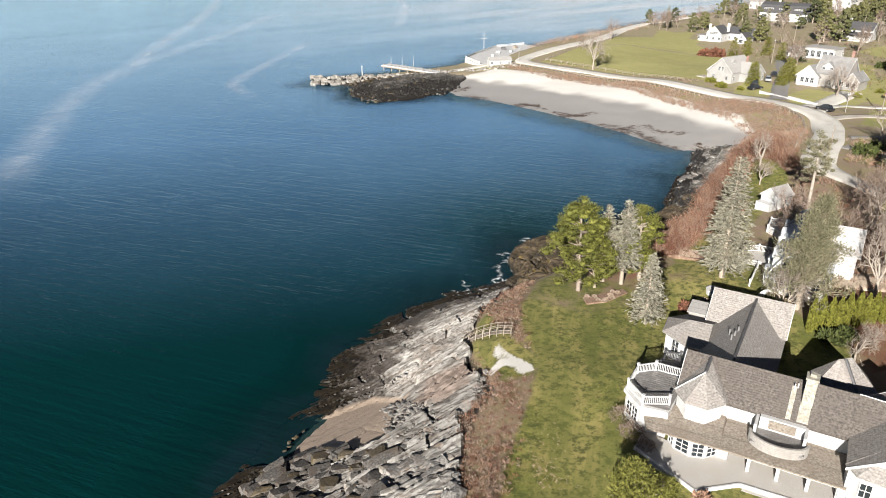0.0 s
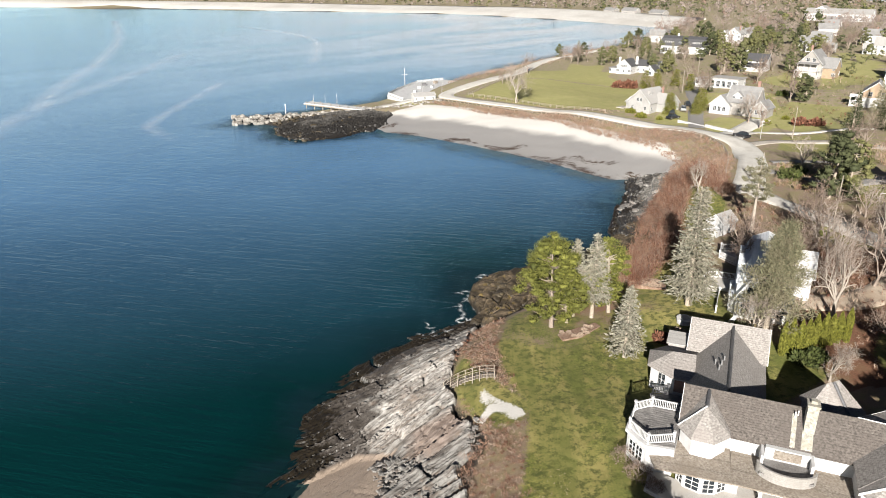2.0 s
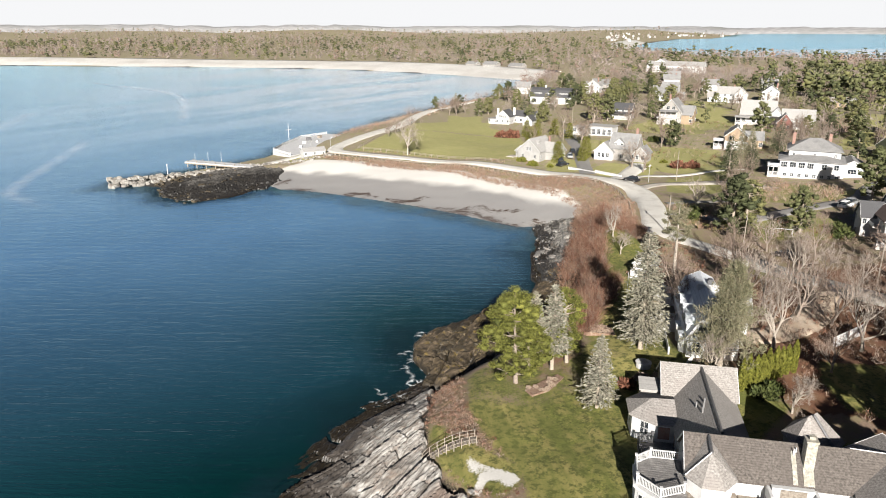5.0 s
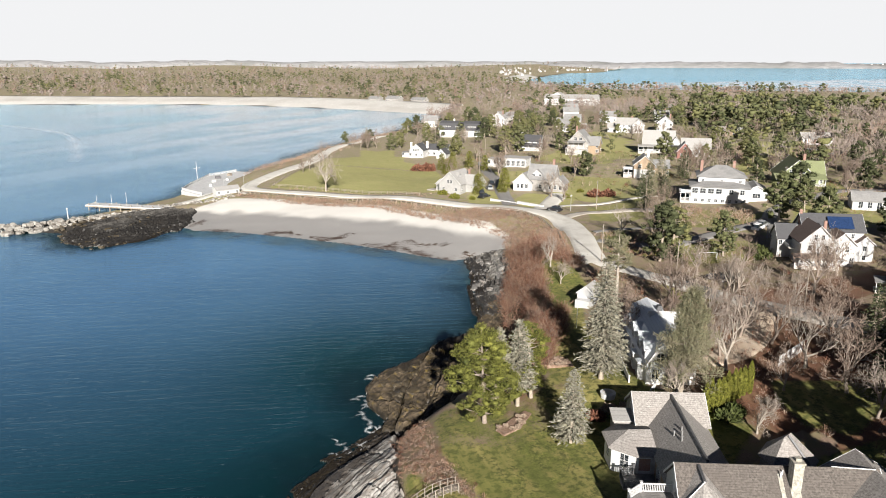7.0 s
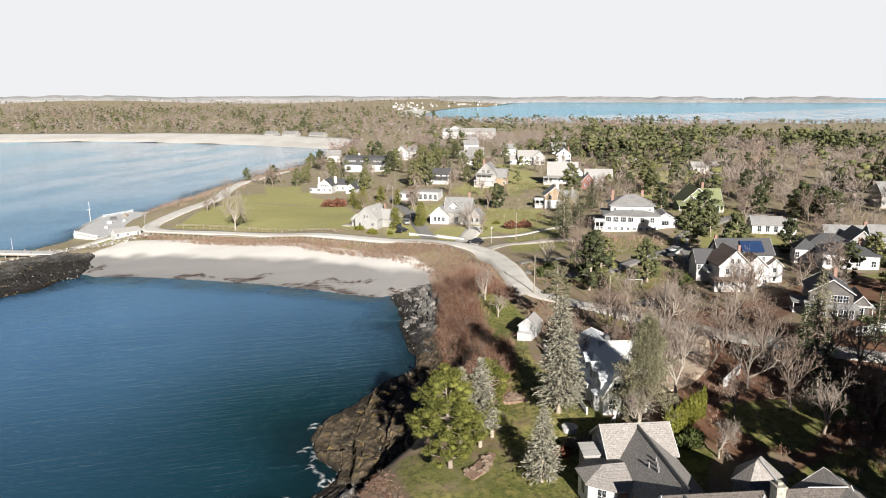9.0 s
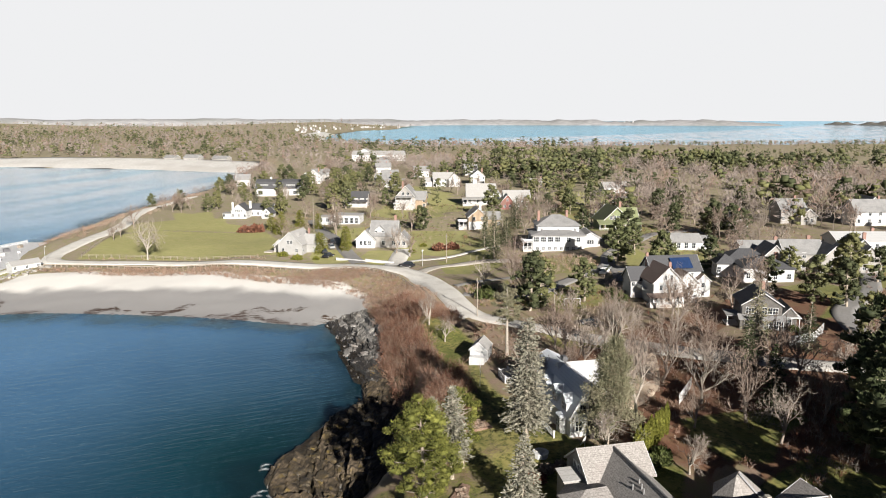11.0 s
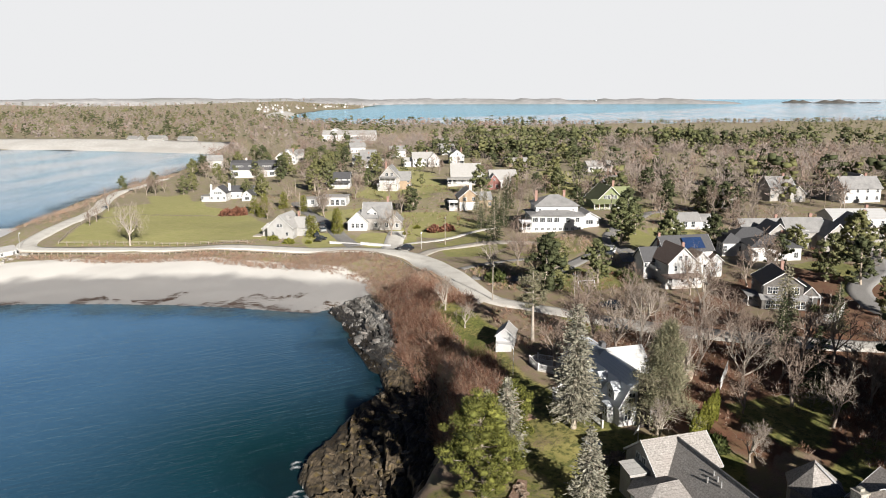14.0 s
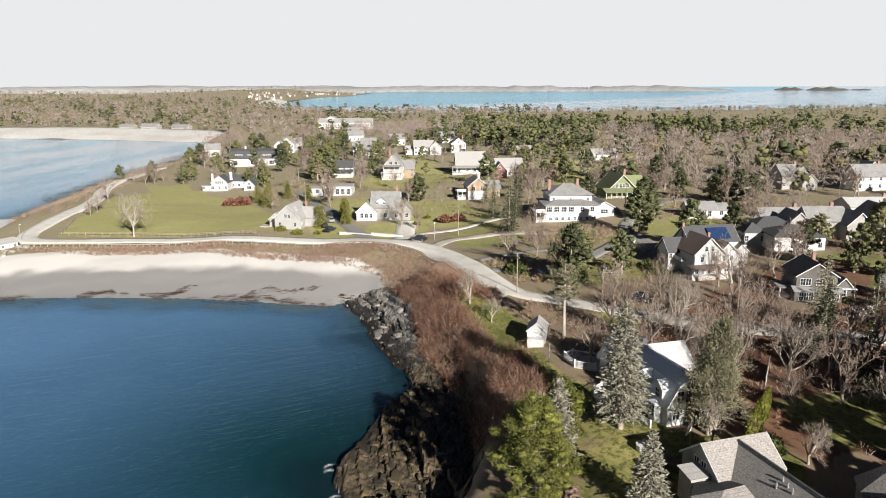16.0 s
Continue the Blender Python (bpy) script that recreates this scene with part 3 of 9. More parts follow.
# ---- ground, one sheet to the horizon ----
def ground_material():
    m, nt, bsdf = nodes_of("coastal_ground")
    za = add(nt, "ShaderNodeAttribute", attribute_name="zone_a")
    zb = add(nt, "ShaderNodeAttribute", attribute_name="zone_b")
    sa, sb = nt.nodes.new("ShaderNodeSeparateColor"), nt.nodes.new("ShaderNodeSeparateColor")
    nt.links.new(za.outputs["Color"], sa.inputs["Color"])
    nt.links.new(zb.outputs["Color"], sb.inputs["Color"])
    big, mid, fine = noise_tex(nt, 0.07, 4.0), noise_tex(nt, 0.5, 5.0), noise_tex(nt, 5.0, 5.0, 0.65)

    def blend(lo, hi, patch):
        return mix(nt, ramp(nt, mid, 0, 0.85, 0.44, 0.6), mix(nt, ramp(nt, fine, 0, 1, 0.3, 0.7), lo, hi), patch)

    scrub = blend((0.14, 0.096, 0.068), (0.27, 0.196, 0.14), (0.19, 0.16, 0.085))
    yard = blend((0.2, 0.155, 0.11), (0.36, 0.3, 0.225), (0.23, 0.225, 0.085))
    scrub = mix(nt, za.outputs["Alpha"], scrub, yard)
    litter = blend((0.075, 0.033, 0.018), (0.19, 0.088, 0.048), (0.14, 0.08, 0.042))
    stripes = noise_tex(nt, 1.0, 4.0, stretch=((0.55, 0.06, 1), -12))
    grass = blend((0.065, 0.08, 0.013), (0.168, 0.172, 0.033), (0.21, 0.178, 0.058))
    grass = mix(nt, ramp(nt, big, 0, 0.8, 0.44, 0.56), grass, (0.28, 0.243, 0.08))
    tuft = noise_tex(nt, 1.1, 5.0, 0.7)
    grass = mix(nt, ramp(nt, tuft, 0, 0.85, 0.47, 0.58), grass, (0.046, 0.056, 0.009))
    grass = mix(nt, ramp(nt, noise_tex(nt, 2.3, 5.0, 0.7), 0, 0.6, 0.52, 0.64), grass, (0.27, 0.255, 0.075))
    grass = mix(nt, ramp(nt, stripes, 0, 0.6, 0.42, 0.58), grass, (0.088, 0.104, 0.017))
    hay = blend((0.25, 0.235, 0.085), (0.41, 0.375, 0.165), (0.28, 0.28, 0.095))
    grass = mix(nt, za.outputs["Alpha"], grass, hay)
    sand = blend((0.5, 0.485, 0.455), (0.7, 0.685, 0.65), (0.6, 0.58, 0.545))
    wet = blend((0.25, 0.243, 0.236), (0.335, 0.325, 0.315), (0.29, 0.278, 0.268))
    weed = blend((0.035, 0.026, 0.018), (0.09, 0.06, 0.04), (0.06, 0.035, 0.02))
    rock = blend((0.012, 0.011, 0.01), (0.045, 0.04, 0.034), (0.03, 0.022, 0.014))
    rough = mix(nt, sa.outputs["Red"], scrub, grass)

    def zone(base, over, mask):
        edge = add(nt, "ShaderNodeMath", operation="ADD")
        nt.links.new(mask, edge.inputs[0])
        nt.links.new(ramp(nt, fine, -0.22, 0.22, 0.3, 0.7), edge.inputs[1])
        return mix(nt, ramp(nt, edge.outputs[0], 0, 1, 0.38, 0.62), base, over)

    col = zone(scrub, litter, sb.outputs["Red"])
    col = zone(col, grass, sa.outputs["Red"])
    col = zone(col, rock, sb.outputs["Green"])
    col = zone(col, sand, sa.outputs["Green"])
    col = mix(nt, sa.outputs["Blue"], col, wet)
    strand = add(nt, "ShaderNodeMath", operation="MULTIPLY")
    nt.links.new(ramp(nt, noise_tex(nt, 1.5, 6.0, 0.75, stretch=((0.22, 1.7, 1), -52)), 0.0, 1.0, 0.4, 0.52), strand.inputs[0])
    nt.links.new(sb.outputs["Blue"], strand.inputs[1])
    col = zone(col, weed, strand.outputs[0])
    nt.links.new(col, bsdf.inputs["Base Color"])
    nt.links.new(ramp(nt, sa.outputs["Blue"], 0.95, 0.42, 0.4, 0.8), bsdf.inputs["Roughness"])
    bump(nt, bsdf, fine, 0.3, 0.06)
    return m


gx, gy = spaced(-4950, 4950, -30, 150, 1.3), spaced(-900, 4950, 36, 296, 1.3)
gx, gy = np.unique(np.concatenate([gx, np.arange(1, 14, 0.5)])), np.unique(np.concatenate([gy, np.arange(44, 78, 0.5)]))
X, Y = np.meshgrid(gx, gy)
D = coast_distance(X, Y)
Z = ground(X, Y, D)
rocky = np.maximum(soft_inside(ROCKS, X, Y, 1.0), soft_inside(TIDE_ROCKS, X, Y, 2.0)) * (D > -3)
close = (D > 0.5) & (np.abs(X - 60) < 160) & (np.abs(Y - 160) < 180)
Z = Z + close * (0.12 * value_noise(X, Y, 7.0, 3) + 0.07 * value_noise(X, Y, 2.6, 4)) * np.clip(D / 6, 0, 1)
Z = Z - 0.3 * soft_inside(TIDE_ROCKS, X, Y, 2.0)
Z = Z - 0.5 * soft_inside(ROCKS, X, Y, 1.0) * np.clip(D / 3, 0, 1)
# roads are cut level into the slope
for line, wide in ((ROAD, 3.4), (LANE, 2.6)):
    near = near_line(line, X, Y)
    Z = np.where(near < 14, Z - 0.05 * np.clip(1.6 - near / wide, 0, 1), Z)
sheet = array_mesh("ground", np.stack([X, Y, Z], -1).reshape(-1, 3),
                   (np.arange((len(gy) - 1) * len(gx)).reshape(len(gy) - 1, len(gx))[:, :-1].reshape(-1, 1) + np.array([0, 1, len(gx) + 1, len(gx)])),
                   [ground_material()], smooth=True)
green = np.zeros(X.shape)
for poly in GREENS:
    green = np.maximum(green, soft_inside(poly, X, Y, 1.2))
green = np.clip(green - 0.3 * soft_inside([(26, 88), (36, 80), (44, 78), (42, 90), (50, 104), (46, 106), (36, 98)], X, Y, 2.0) * (value_noise(X, Y, 2.4, 66) > 0.0) - 0.55 * soft_inside([(10, 88), (10.5, 79), (16, 76), (24, 76), (31, 80), (33, 90), (24, 92), (16, 91)], X, Y, 3.0) * (0.75 + 0.5 * value_noise(X, Y, 2.0, 62)) + 0.12 * value_noise(X, Y, 5, 8) * (green > 0.05), 0, 1)
beach = soft_inside(BEACH, X, Y, 2.0)
scar = soft_inside(SCAR, X, Y, 0.35)
far_beach = scar * (0.72 + 0.3 * value_noise(X, Y, 1.1, 63))
wetness = np.clip((19.5 + 1.6 * value_noise(X, Y, 14, 9) + 1.3 * value_noise(X, Y, 5, 19) + 0.8 * value_noise(X, Y, 2.6, 29) - D) / 4 + 0.5, 0, 1) * beach
dry = np.maximum(beach, far_beach)
line = D + 4 * value_noise(X, Y, 9, 11) + 2.5 * value_noise(X, Y, 3, 12)
kelp = beach * (np.exp(-((line - 1.0) / 2.4) ** 2) * 0.95 + np.exp(-((line - 6.5) / 1.8) ** 2) * 0.8 * (value_noise(X, Y, 16, 5) > -0.1)) * (value_noise(X, Y, 4, 15) > -0.35)
kelp = np.maximum(kelp, soft_inside([(-32, 226), (-26, 219), (-8, 224), (0, 238), (2, 250), (-12, 256), (-30, 250)], X, Y, 2.0))
woods = np.clip((X - 42) / 8, 0, 1) * np.clip((112 - Y - 0.1 * X) / 10, 0, 1) * (0.5 + 0.5 * value_noise(X, Y, 12, 21) > 0.25)
meadow = np.maximum(np.clip((Y + 0.2 * X - 185) / 25, 0, 1), 0.6 * np.clip((Y + 0.75 * X - 175) / 40, 0, 1)) * (0.88 + 0.12 * value_noise(X, Y, 18, 61))
brown = soft_inside([(13, 88), (14, 81), (22, 78), (30, 81), (33, 90), (24, 92), (16, 91)], X, Y, 2.5) * (0.5 + 0.35 * value_noise(X, Y, 2.2, 62))
brown = np.maximum(brown, soft_inside([(26, 88), (36, 80), (44, 78), (42, 90), (50, 104), (46, 106), (36, 98)], X, Y, 2.0) * (0.26 + 0.34 * value_noise(X, Y, 2.6, 64)))
woods = np.maximum(woods, brown)
for name, chans in (("zone_a", (green, dry, wetness)), ("zone_b", (woods, np.maximum(rocky, D < 0), kelp))):
    layer = sheet.color_attributes.new(name, "FLOAT_COLOR", "POINT")
    layer.data.foreach_set("color", np.stack([*chans, meadow], -1).astype(np.float32).ravel())
ground_ob = tagged(new("ground", sheet), "coastal ground of lawn, brown scrub, sand and leaf litter", "ground", kind="structure")


# ---- water ----
def water_material():
    m, nt, bsdf = nodes_of("sea_water")
    depth = add(nt, "ShaderNodeAttribute", attribute_name="depth").outputs["Fac"]
    cove = add(nt, "ShaderNodeAttribute", attribute_name="cove").outputs["Fac"]
    patch = noise_tex(nt, 0.012, 3.0)
    slick = noise_tex(nt, 0.02, 3.0, 0.5, stretch=((0.35, 1.4, 1), 40))
    ragged = add(nt, "ShaderNodeMath", operation="ADD")
    nt.links.new(depth, ragged.inputs[0])
    nt.links.new(ramp(nt, noise_tex(nt, 0.16, 5.0, 0.6), -0.1, 0.12, 0.3, 0.7), ragged.inputs[1])
    # Blue sky reflection growing with distance is put into the base colour.
    near_sea = mix(nt, ramp(nt, patch, 0, 1), (0.001, 0.019, 0.0188), (0.0015, 0.029, 0.0295))
    far_blue = mix(nt, ramp(nt, patch, 0, 1), (0.055, 0.135, 0.258), (0.076, 0.175, 0.322))
    deep = mix(nt, cove, near_sea, far_blue)
    # Far bay's pale sky reflection is put into the base colour, in slick bands.
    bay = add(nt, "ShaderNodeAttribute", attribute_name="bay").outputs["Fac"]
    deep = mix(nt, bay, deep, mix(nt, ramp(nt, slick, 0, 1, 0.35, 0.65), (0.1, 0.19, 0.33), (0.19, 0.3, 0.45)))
    # White sky sheen painted towards the bay's east side, whitening its gloss too.
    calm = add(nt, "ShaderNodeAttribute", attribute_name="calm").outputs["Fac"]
    sky_sheen = add(nt, "ShaderNodeMath", operation="MULTIPLY")
    nt.links.new(calm, sky_sheen.inputs[0])
    nt.links.new(ramp(nt, slick, 0.35, 1.0, 0.4, 0.56), sky_sheen.inputs[1])
    deep = mix(nt, sky_sheen.outputs[0], deep, (0.46, 0.53, 0.6))
    bar = add(nt, "ShaderNodeAttribute", attribute_name="bar").outputs["Fac"]
    shoal = mix(nt, bar, (0.006, 0.026, 0.036), (0.14, 0.165, 0.2))
    col = mix(nt, ramp(nt, ragged.outputs[0], 0, 1, -0.02, 0.13), shoal, deep)
    nt.links.new(col, bsdf.inputs["Base Color"])
    bsdf.inputs["Specular IOR Level"].default_value, bsdf.inputs["Roughness"].default_value = 0.0, 0.6
    swell = noise_tex(nt, 0.5, 3.0, 0.5, stretch=((0.16, 1.9, 1), -20))
    chop = noise_tex(nt, 1.6, 4.0, 0.6, stretch=((0.5, 1.5, 1), -24))
    both = add(nt, "ShaderNodeMath", operation="ADD")
    nt.links.new(ramp(nt, swell, 0, 1, 0.2, 0.8), both.inputs[0])
    nt.links.new(ramp(nt, chop, 0, 0.45, 0.2, 0.8), both.inputs[1])
    bump(nt, bsdf, both.outputs[0], 0.35, 0.25)
    wave = bsdf.inputs["Normal"].links[0].from_socket
    gloss = nt.nodes.new("ShaderNodeBsdfGlossy")
    nt.links.new(mix(nt, sky_sheen.outputs[0], (0.61, 0.885, 1.0), (0.93, 0.97, 1.0)), gloss.inputs["Color"])
    nt.links.new(ramp(nt, slick, 0.05, 0.13), gloss.inputs["Roughness"])
    nt.links.new(wave, gloss.inputs["Normal"])
    fres = nt.nodes.new("ShaderNodeFresnel")
    fres.inputs["IOR"].default_value = 1.45
    nt.links.new(wave, fres.inputs["Normal"])
    cap = add(nt, "ShaderNodeMath", operation="MINIMUM")
    nt.links.new(fres.outputs[0], cap.inputs[0])
    cap.inputs[1].default_value = 0.94
    shine = nt.nodes.new("ShaderNodeMixShader")
    nt.links.new(cap.outputs[0], shine.inputs["Fac"])
    nt.links.new(bsdf.outputs[0], shine.inputs[1])
    nt.links.new(gloss.outputs[0], shine.inputs[2])
    clear = nt.nodes.new("ShaderNodeBsdfTransparent")
    clear.inputs["Color"].default_value = (0.45, 0.64, 0.62, 1)
    over = nt.nodes.new("ShaderNodeMixShader")
    nt.links.new(ramp(nt, depth, 0.5, 1.0, 0.0, 0.25), over.inputs["Fac"])
    nt.links.new(clear.outputs[0], over.inputs[1])
    nt.links.new(shine.outputs[0], over.inputs[2])
    nt.links.new(over.outputs[0], nt.nodes["Material Output"].inputs["Surface"])
    return m


wx, wy = spaced(-4960, 4960, -60, 80, 3.0, 1.12, 220), spaced(-900, 4960, 30, 300, 3.0, 1.12, 220)
WX, WY = np.meshgrid(wx, wy)
WD = coast_distance(WX, WY)
WZ = 0.04 * value_noise(WX, WY, 9, 31) * np.clip(-WD / 5, 0, 1) + np.where(WD < 90, 44.0 * np.clip((np.hypot(WX, WY) - 2600) / 2350, 0, 1) ** 1.6, -3.0)
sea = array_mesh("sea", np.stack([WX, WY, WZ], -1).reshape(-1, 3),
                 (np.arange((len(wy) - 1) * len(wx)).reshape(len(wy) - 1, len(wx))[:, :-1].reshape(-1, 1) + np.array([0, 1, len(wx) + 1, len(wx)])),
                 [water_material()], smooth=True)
sea.attributes.new("depth", "FLOAT", "POINT").data.foreach_set("value", np.clip(-WD / 48 + 0.07 * value_noise(WX, WY, 11, 71) * (WD < -2), 0, 1).astype(np.float32).ravel())
# bay: weight of the pale reflection painted over the far water
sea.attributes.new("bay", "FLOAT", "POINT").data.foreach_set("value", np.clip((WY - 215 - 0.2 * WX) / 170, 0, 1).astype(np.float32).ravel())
# cove: weight of the painted reflection blue, growing away from the ledge
sea.attributes.new("cove", "FLOAT", "POINT").data.foreach_set("value", (np.clip((WY - 0.15 * WX - 84) / 104, 0, 1) ** 1.2 * (1 - 0.35 * np.exp(-((WX - 22) ** 2 + (WY - 120) ** 2) / 900)) * (1 - 0.8 * np.exp(-((WX - 14) ** 2 + (WY - 122) ** 2) / 260))).astype(np.float32).ravel())
# East part of the bay, where the white sky sheen is painted
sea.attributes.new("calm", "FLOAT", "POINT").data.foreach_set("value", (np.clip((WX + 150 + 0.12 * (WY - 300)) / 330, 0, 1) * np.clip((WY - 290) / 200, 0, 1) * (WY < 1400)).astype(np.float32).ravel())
edge = near_line([(61, 167.5), (54, 178), (48.5, 188), (38, 203), (27, 215.5), (17, 227)], WX, WY)
sea.attributes.new("bar", "FLOAT", "POINT").data.foreach_set("value", np.clip(1 - edge / 14, 0, 1).astype(np.float32).ravel())
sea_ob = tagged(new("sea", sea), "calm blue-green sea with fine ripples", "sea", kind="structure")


# ---- roads ----
def smooth_line(points, step):
    """Points along a line rounded through its corners."""
    p = np.array(points, float)
    out = []
    for i in range(len(p) - 1):
        a, b, c, d = p[max(i - 1, 0)], p[i], p[i + 1], p[min(i + 2, len(p) - 1)]
        n = max(2, int(np.linalg.norm(c - b) / step))
        for k in range(n):
            t = k / n
            out.append(0.5 * ((2 * b) + (c - a) * t + (2 * a - 5 * b + 4 * c - d) * t * t + (3 * b - a - 3 * c + d) * t ** 3))
    return np.array(out + [p[-1]])


def ribbon(name, points, width, mat, lift, label, kind="structure", category="road"):
    """A strip laid over the ground, as thick as lift at its edges."""
    c = smooth_line(points, 2.0)
    t = np.gradient(c, axis=0)
    t /= np.linalg.norm(t, axis=1)[:, None]
    n = np.stack([-t[:, 1], t[:, 0]], 1)
    cols = np.linspace(-0.5, 0.5, 5)
    wide = width * (1 + 0.03 * np.sin(np.arange(len(c)) * 0.7))
    rows = [c + n * (k * wide)[:, None] for k in cols]
    zc = np.max([ground(r[:, 0], r[:, 1]) for r in rows], 0)
    verts = []
    for r, k in zip(rows, cols):
        z = 0.5 * zc + 0.5 * ground(r[:, 0], r[:, 1]) + lift + 0.12
        verts.append(np.column_stack([r, z + 0.05 * (0.25 - k * k)]))
    left, right = verts[0].copy(), verts[-1].copy()
    left[:, 2] -= 0.8
    right[:, 2] -= 0.8
    left[:, :2] -= n * 0.5
    right[:, :2] += n * 0.5
    verts = np.array([left, *verts, right])
    s, m = verts.shape[:2]
    i = np.arange(s * m).reshape(s, m)
    faces = np.stack([i[:-1, :-1], i[:-1, 1:], i[1:, 1:], i[1:, :-1]], -1).reshape(-1, 4)[:, ::-1]
    me = array_mesh(name, verts.reshape(-1, 3), faces, [mat], smooth=True)
    return tagged(new(name, me), label, category, kind=kind)


ribbon("road", ROAD, 6.0, M["road"], 0.06, "pale sunlit asphalt shore road")
ribbon("road", LANE, 4.2, M["lane_pale"], 0.02, "pale asphalt lane under bare trees")
for line, wide, mat in DRIVES:
    ribbon("driveway", line, wide, M[mat], 0.0, "driveway of gravel and worn asphalt", category="driveway")

far_sand = surface("far_pale_sand", (0.46, 0.445, 0.42), (0.58, 0.565, 0.535), (0.42, 0.4, 0.37), 0.02, 0.4, 0.9, 0.1)
beach_line = smooth_line([(300, 652), (287, 674), (236, 784), (190, 855), (137, 918), (14, 992), (-112, 1052), (-420, 1190), (-900, 1330)], 12.0)


def sand_strip(name, line, wide, label):
    t = np.gradient(line, axis=0)
    t /= np.linalg.norm(t, axis=1)[:, None]
    n = np.stack([t[:, 1], -t[:, 0]], 1)
    rows = []
    for k, z in ((-0.3, -1.5), (-0.1, -0.2), (0.05, 0.4), (0.3, 1.2), (0.6, 2.2), (0.85, 3.5), (1.0, 4.2), (1.1, 0.0)):
        p = line + n * k * wide
        rows.append(np.column_stack([p, np.maximum(z, ground(p[:, 0], p[:, 1]) + 1.8) if 0 < k < 1.05 else np.full(len(p), z)]))
    v = np.array(rows)
    i = np.arange(v.shape[0] * v.shape[1]).reshape(v.shape[:2])
    faces = np.stack([i[:-1, :-1], i[:-1, 1:], i[1:, 1:], i[1:, :-1]], -1).reshape(-1, 4)
    return tagged(new(name, array_mesh(name, v.reshape(-1, 3), faces, [far_sand], smooth=True)), label, "beach", kind="structure")


sand_strip("far_beach", beach_line, 52.0, "long pale sand beach across the bay")
sand_strip("far_beach", smooth_line([(812, 1057), (870, 1275), (975, 1520), (1073, 1666), (1230, 1880), (1400, 2085)], 40.0), -55.0, "pale sand spit at the far bay")
for bearing, far, wide, tall, label in ((72.9, 4350, 75, 16, "low wooded island far out at sea"), (75.3, 4300, 105, 19, "low wooded island far out at sea"), (77.4, 4330, 50, 5, "low dark islet far out at sea")):
    cx, cy = -36 + far * math.sin(radians(bearing)), 41 + far * math.cos(radians(bearing))
    q = np.linspace(-1, 1, 25)
    tops = tall * (1 - np.abs(q) ** 2.2) * (0.8 + 0.2 * np.sin(q * 9 + bearing))
    side = np.array([math.cos(radians(bearing)), -math.sin(radians(bearing))])
    ahead = np.array([math.sin(radians(bearing)), math.cos(radians(bearing))])
    base = 44.0 * ((far - 2600) / 2350) ** 1.6 - 2
    v = np.array([[(*(np.array([cx, cy]) + side * wide * k + ahead * d * 60), base + (2 + h if d == 0 else 0)) for k, h in zip(q, tops)] for d in (-1, 0, 1)])
    i = np.arange(75).reshape(3, 25)
    faces = np.stack([i[:-1, :-1], i[:-1, 1:], i[1:, 1:], i[1:, :-1]], -1).reshape(-1, 4)
    tagged(new("island", array_mesh("island", v.reshape(-1, 3), faces, [M["island_woods"]])), label, "island", kind="structure")

# ---- far shore beyond the second bay ----
def far_ridge(name, start, end, near, far, low, high, mat, label, seed):
    """A long low wooded rise seen across the bay, from one bearing to another."""
    q = np.linspace(start, end, 160)
    wave = value_noise(q, q * 0, 3.0, seed) * 0.5 + value_noise(q, q * 0, 0.9, seed + 1) * 0.3 + value_noise(q, q * 0, 0.3, seed + 2) * 0.15
    fade = (np.clip((end - q) / 6, 0, 1) * np.clip((q - start) / 3, 0, 1)) ** 0.7
    rows = []
    for k, (dist, z) in enumerate(((near, -4 + 0 * q), (near + 40, low + 6 * fade), ((near + far) / 2, low + (high - low) * fade * (0.75 + 0.5 * wave)), (far, low + (high - low) * fade * (0.8 + 0.4 * wave)))):
        a = np.radians(q)
        rows.append(np.stack([-36 + dist * np.sin(a), 41 + dist * np.cos(a), z], 1))
    v = np.array(rows)
    i = np.arange(v.shape[0] * v.shape[1]).reshape(v.shape[:2])
    faces = np.stack([i[:-1, :-1], i[:-1, 1:], i[1:, 1:], i[1:, :-1]], -1).reshape(-1, 4)
    return tagged(new(name, array_mesh(name, v.reshape(-1, 3), faces, [mat], smooth=True)), label, "shore", kind="structure")


# Distance haze over the woods is put into this pale gray base colour.
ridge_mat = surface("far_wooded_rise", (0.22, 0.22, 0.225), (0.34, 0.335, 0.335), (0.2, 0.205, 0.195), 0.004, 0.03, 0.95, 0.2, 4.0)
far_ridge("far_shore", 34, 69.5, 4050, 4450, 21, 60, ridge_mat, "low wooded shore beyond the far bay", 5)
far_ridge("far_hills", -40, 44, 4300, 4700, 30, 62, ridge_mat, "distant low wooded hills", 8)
rng = random.Random(77)
for k in range(130):
    bay = k % 8 == 0
    q = radians(rng.uniform(46, 64) if bay else rng.uniform(32, 43))
    far = rng.uniform(4200, 4300) if bay else rng.uniform(2300, 4100)
    x, y = -36 + far * math.sin(q), 41 + far * math.cos(q)
    s = rng.uniform(5, 9)
    if not bay and not 30 < coast_distance(np.array([x]), np.array([y]))[0] < 380:
        continue
    z = 38.0 if bay else ground_at(x, y) + 4
    o = empty("far_house", pose(x, y, z, 0, 0, rng.uniform(-70, -20)), "tiny white house on the far shore", "house", "far shore houses")
    part("wall", box_bm(-s / 2, -s / 3, -3, s / 2, s / 3, s * 0.4), M["clap_white" if k % 3 else "clap_gray"], o)
    part("roof", prism_bm([(-s / 2.6, s * 0.4), (0, s * 0.75), (s / 2.6, s * 0.4)], -s / 1.9, s / 1.9), M["roof_pale"], o)

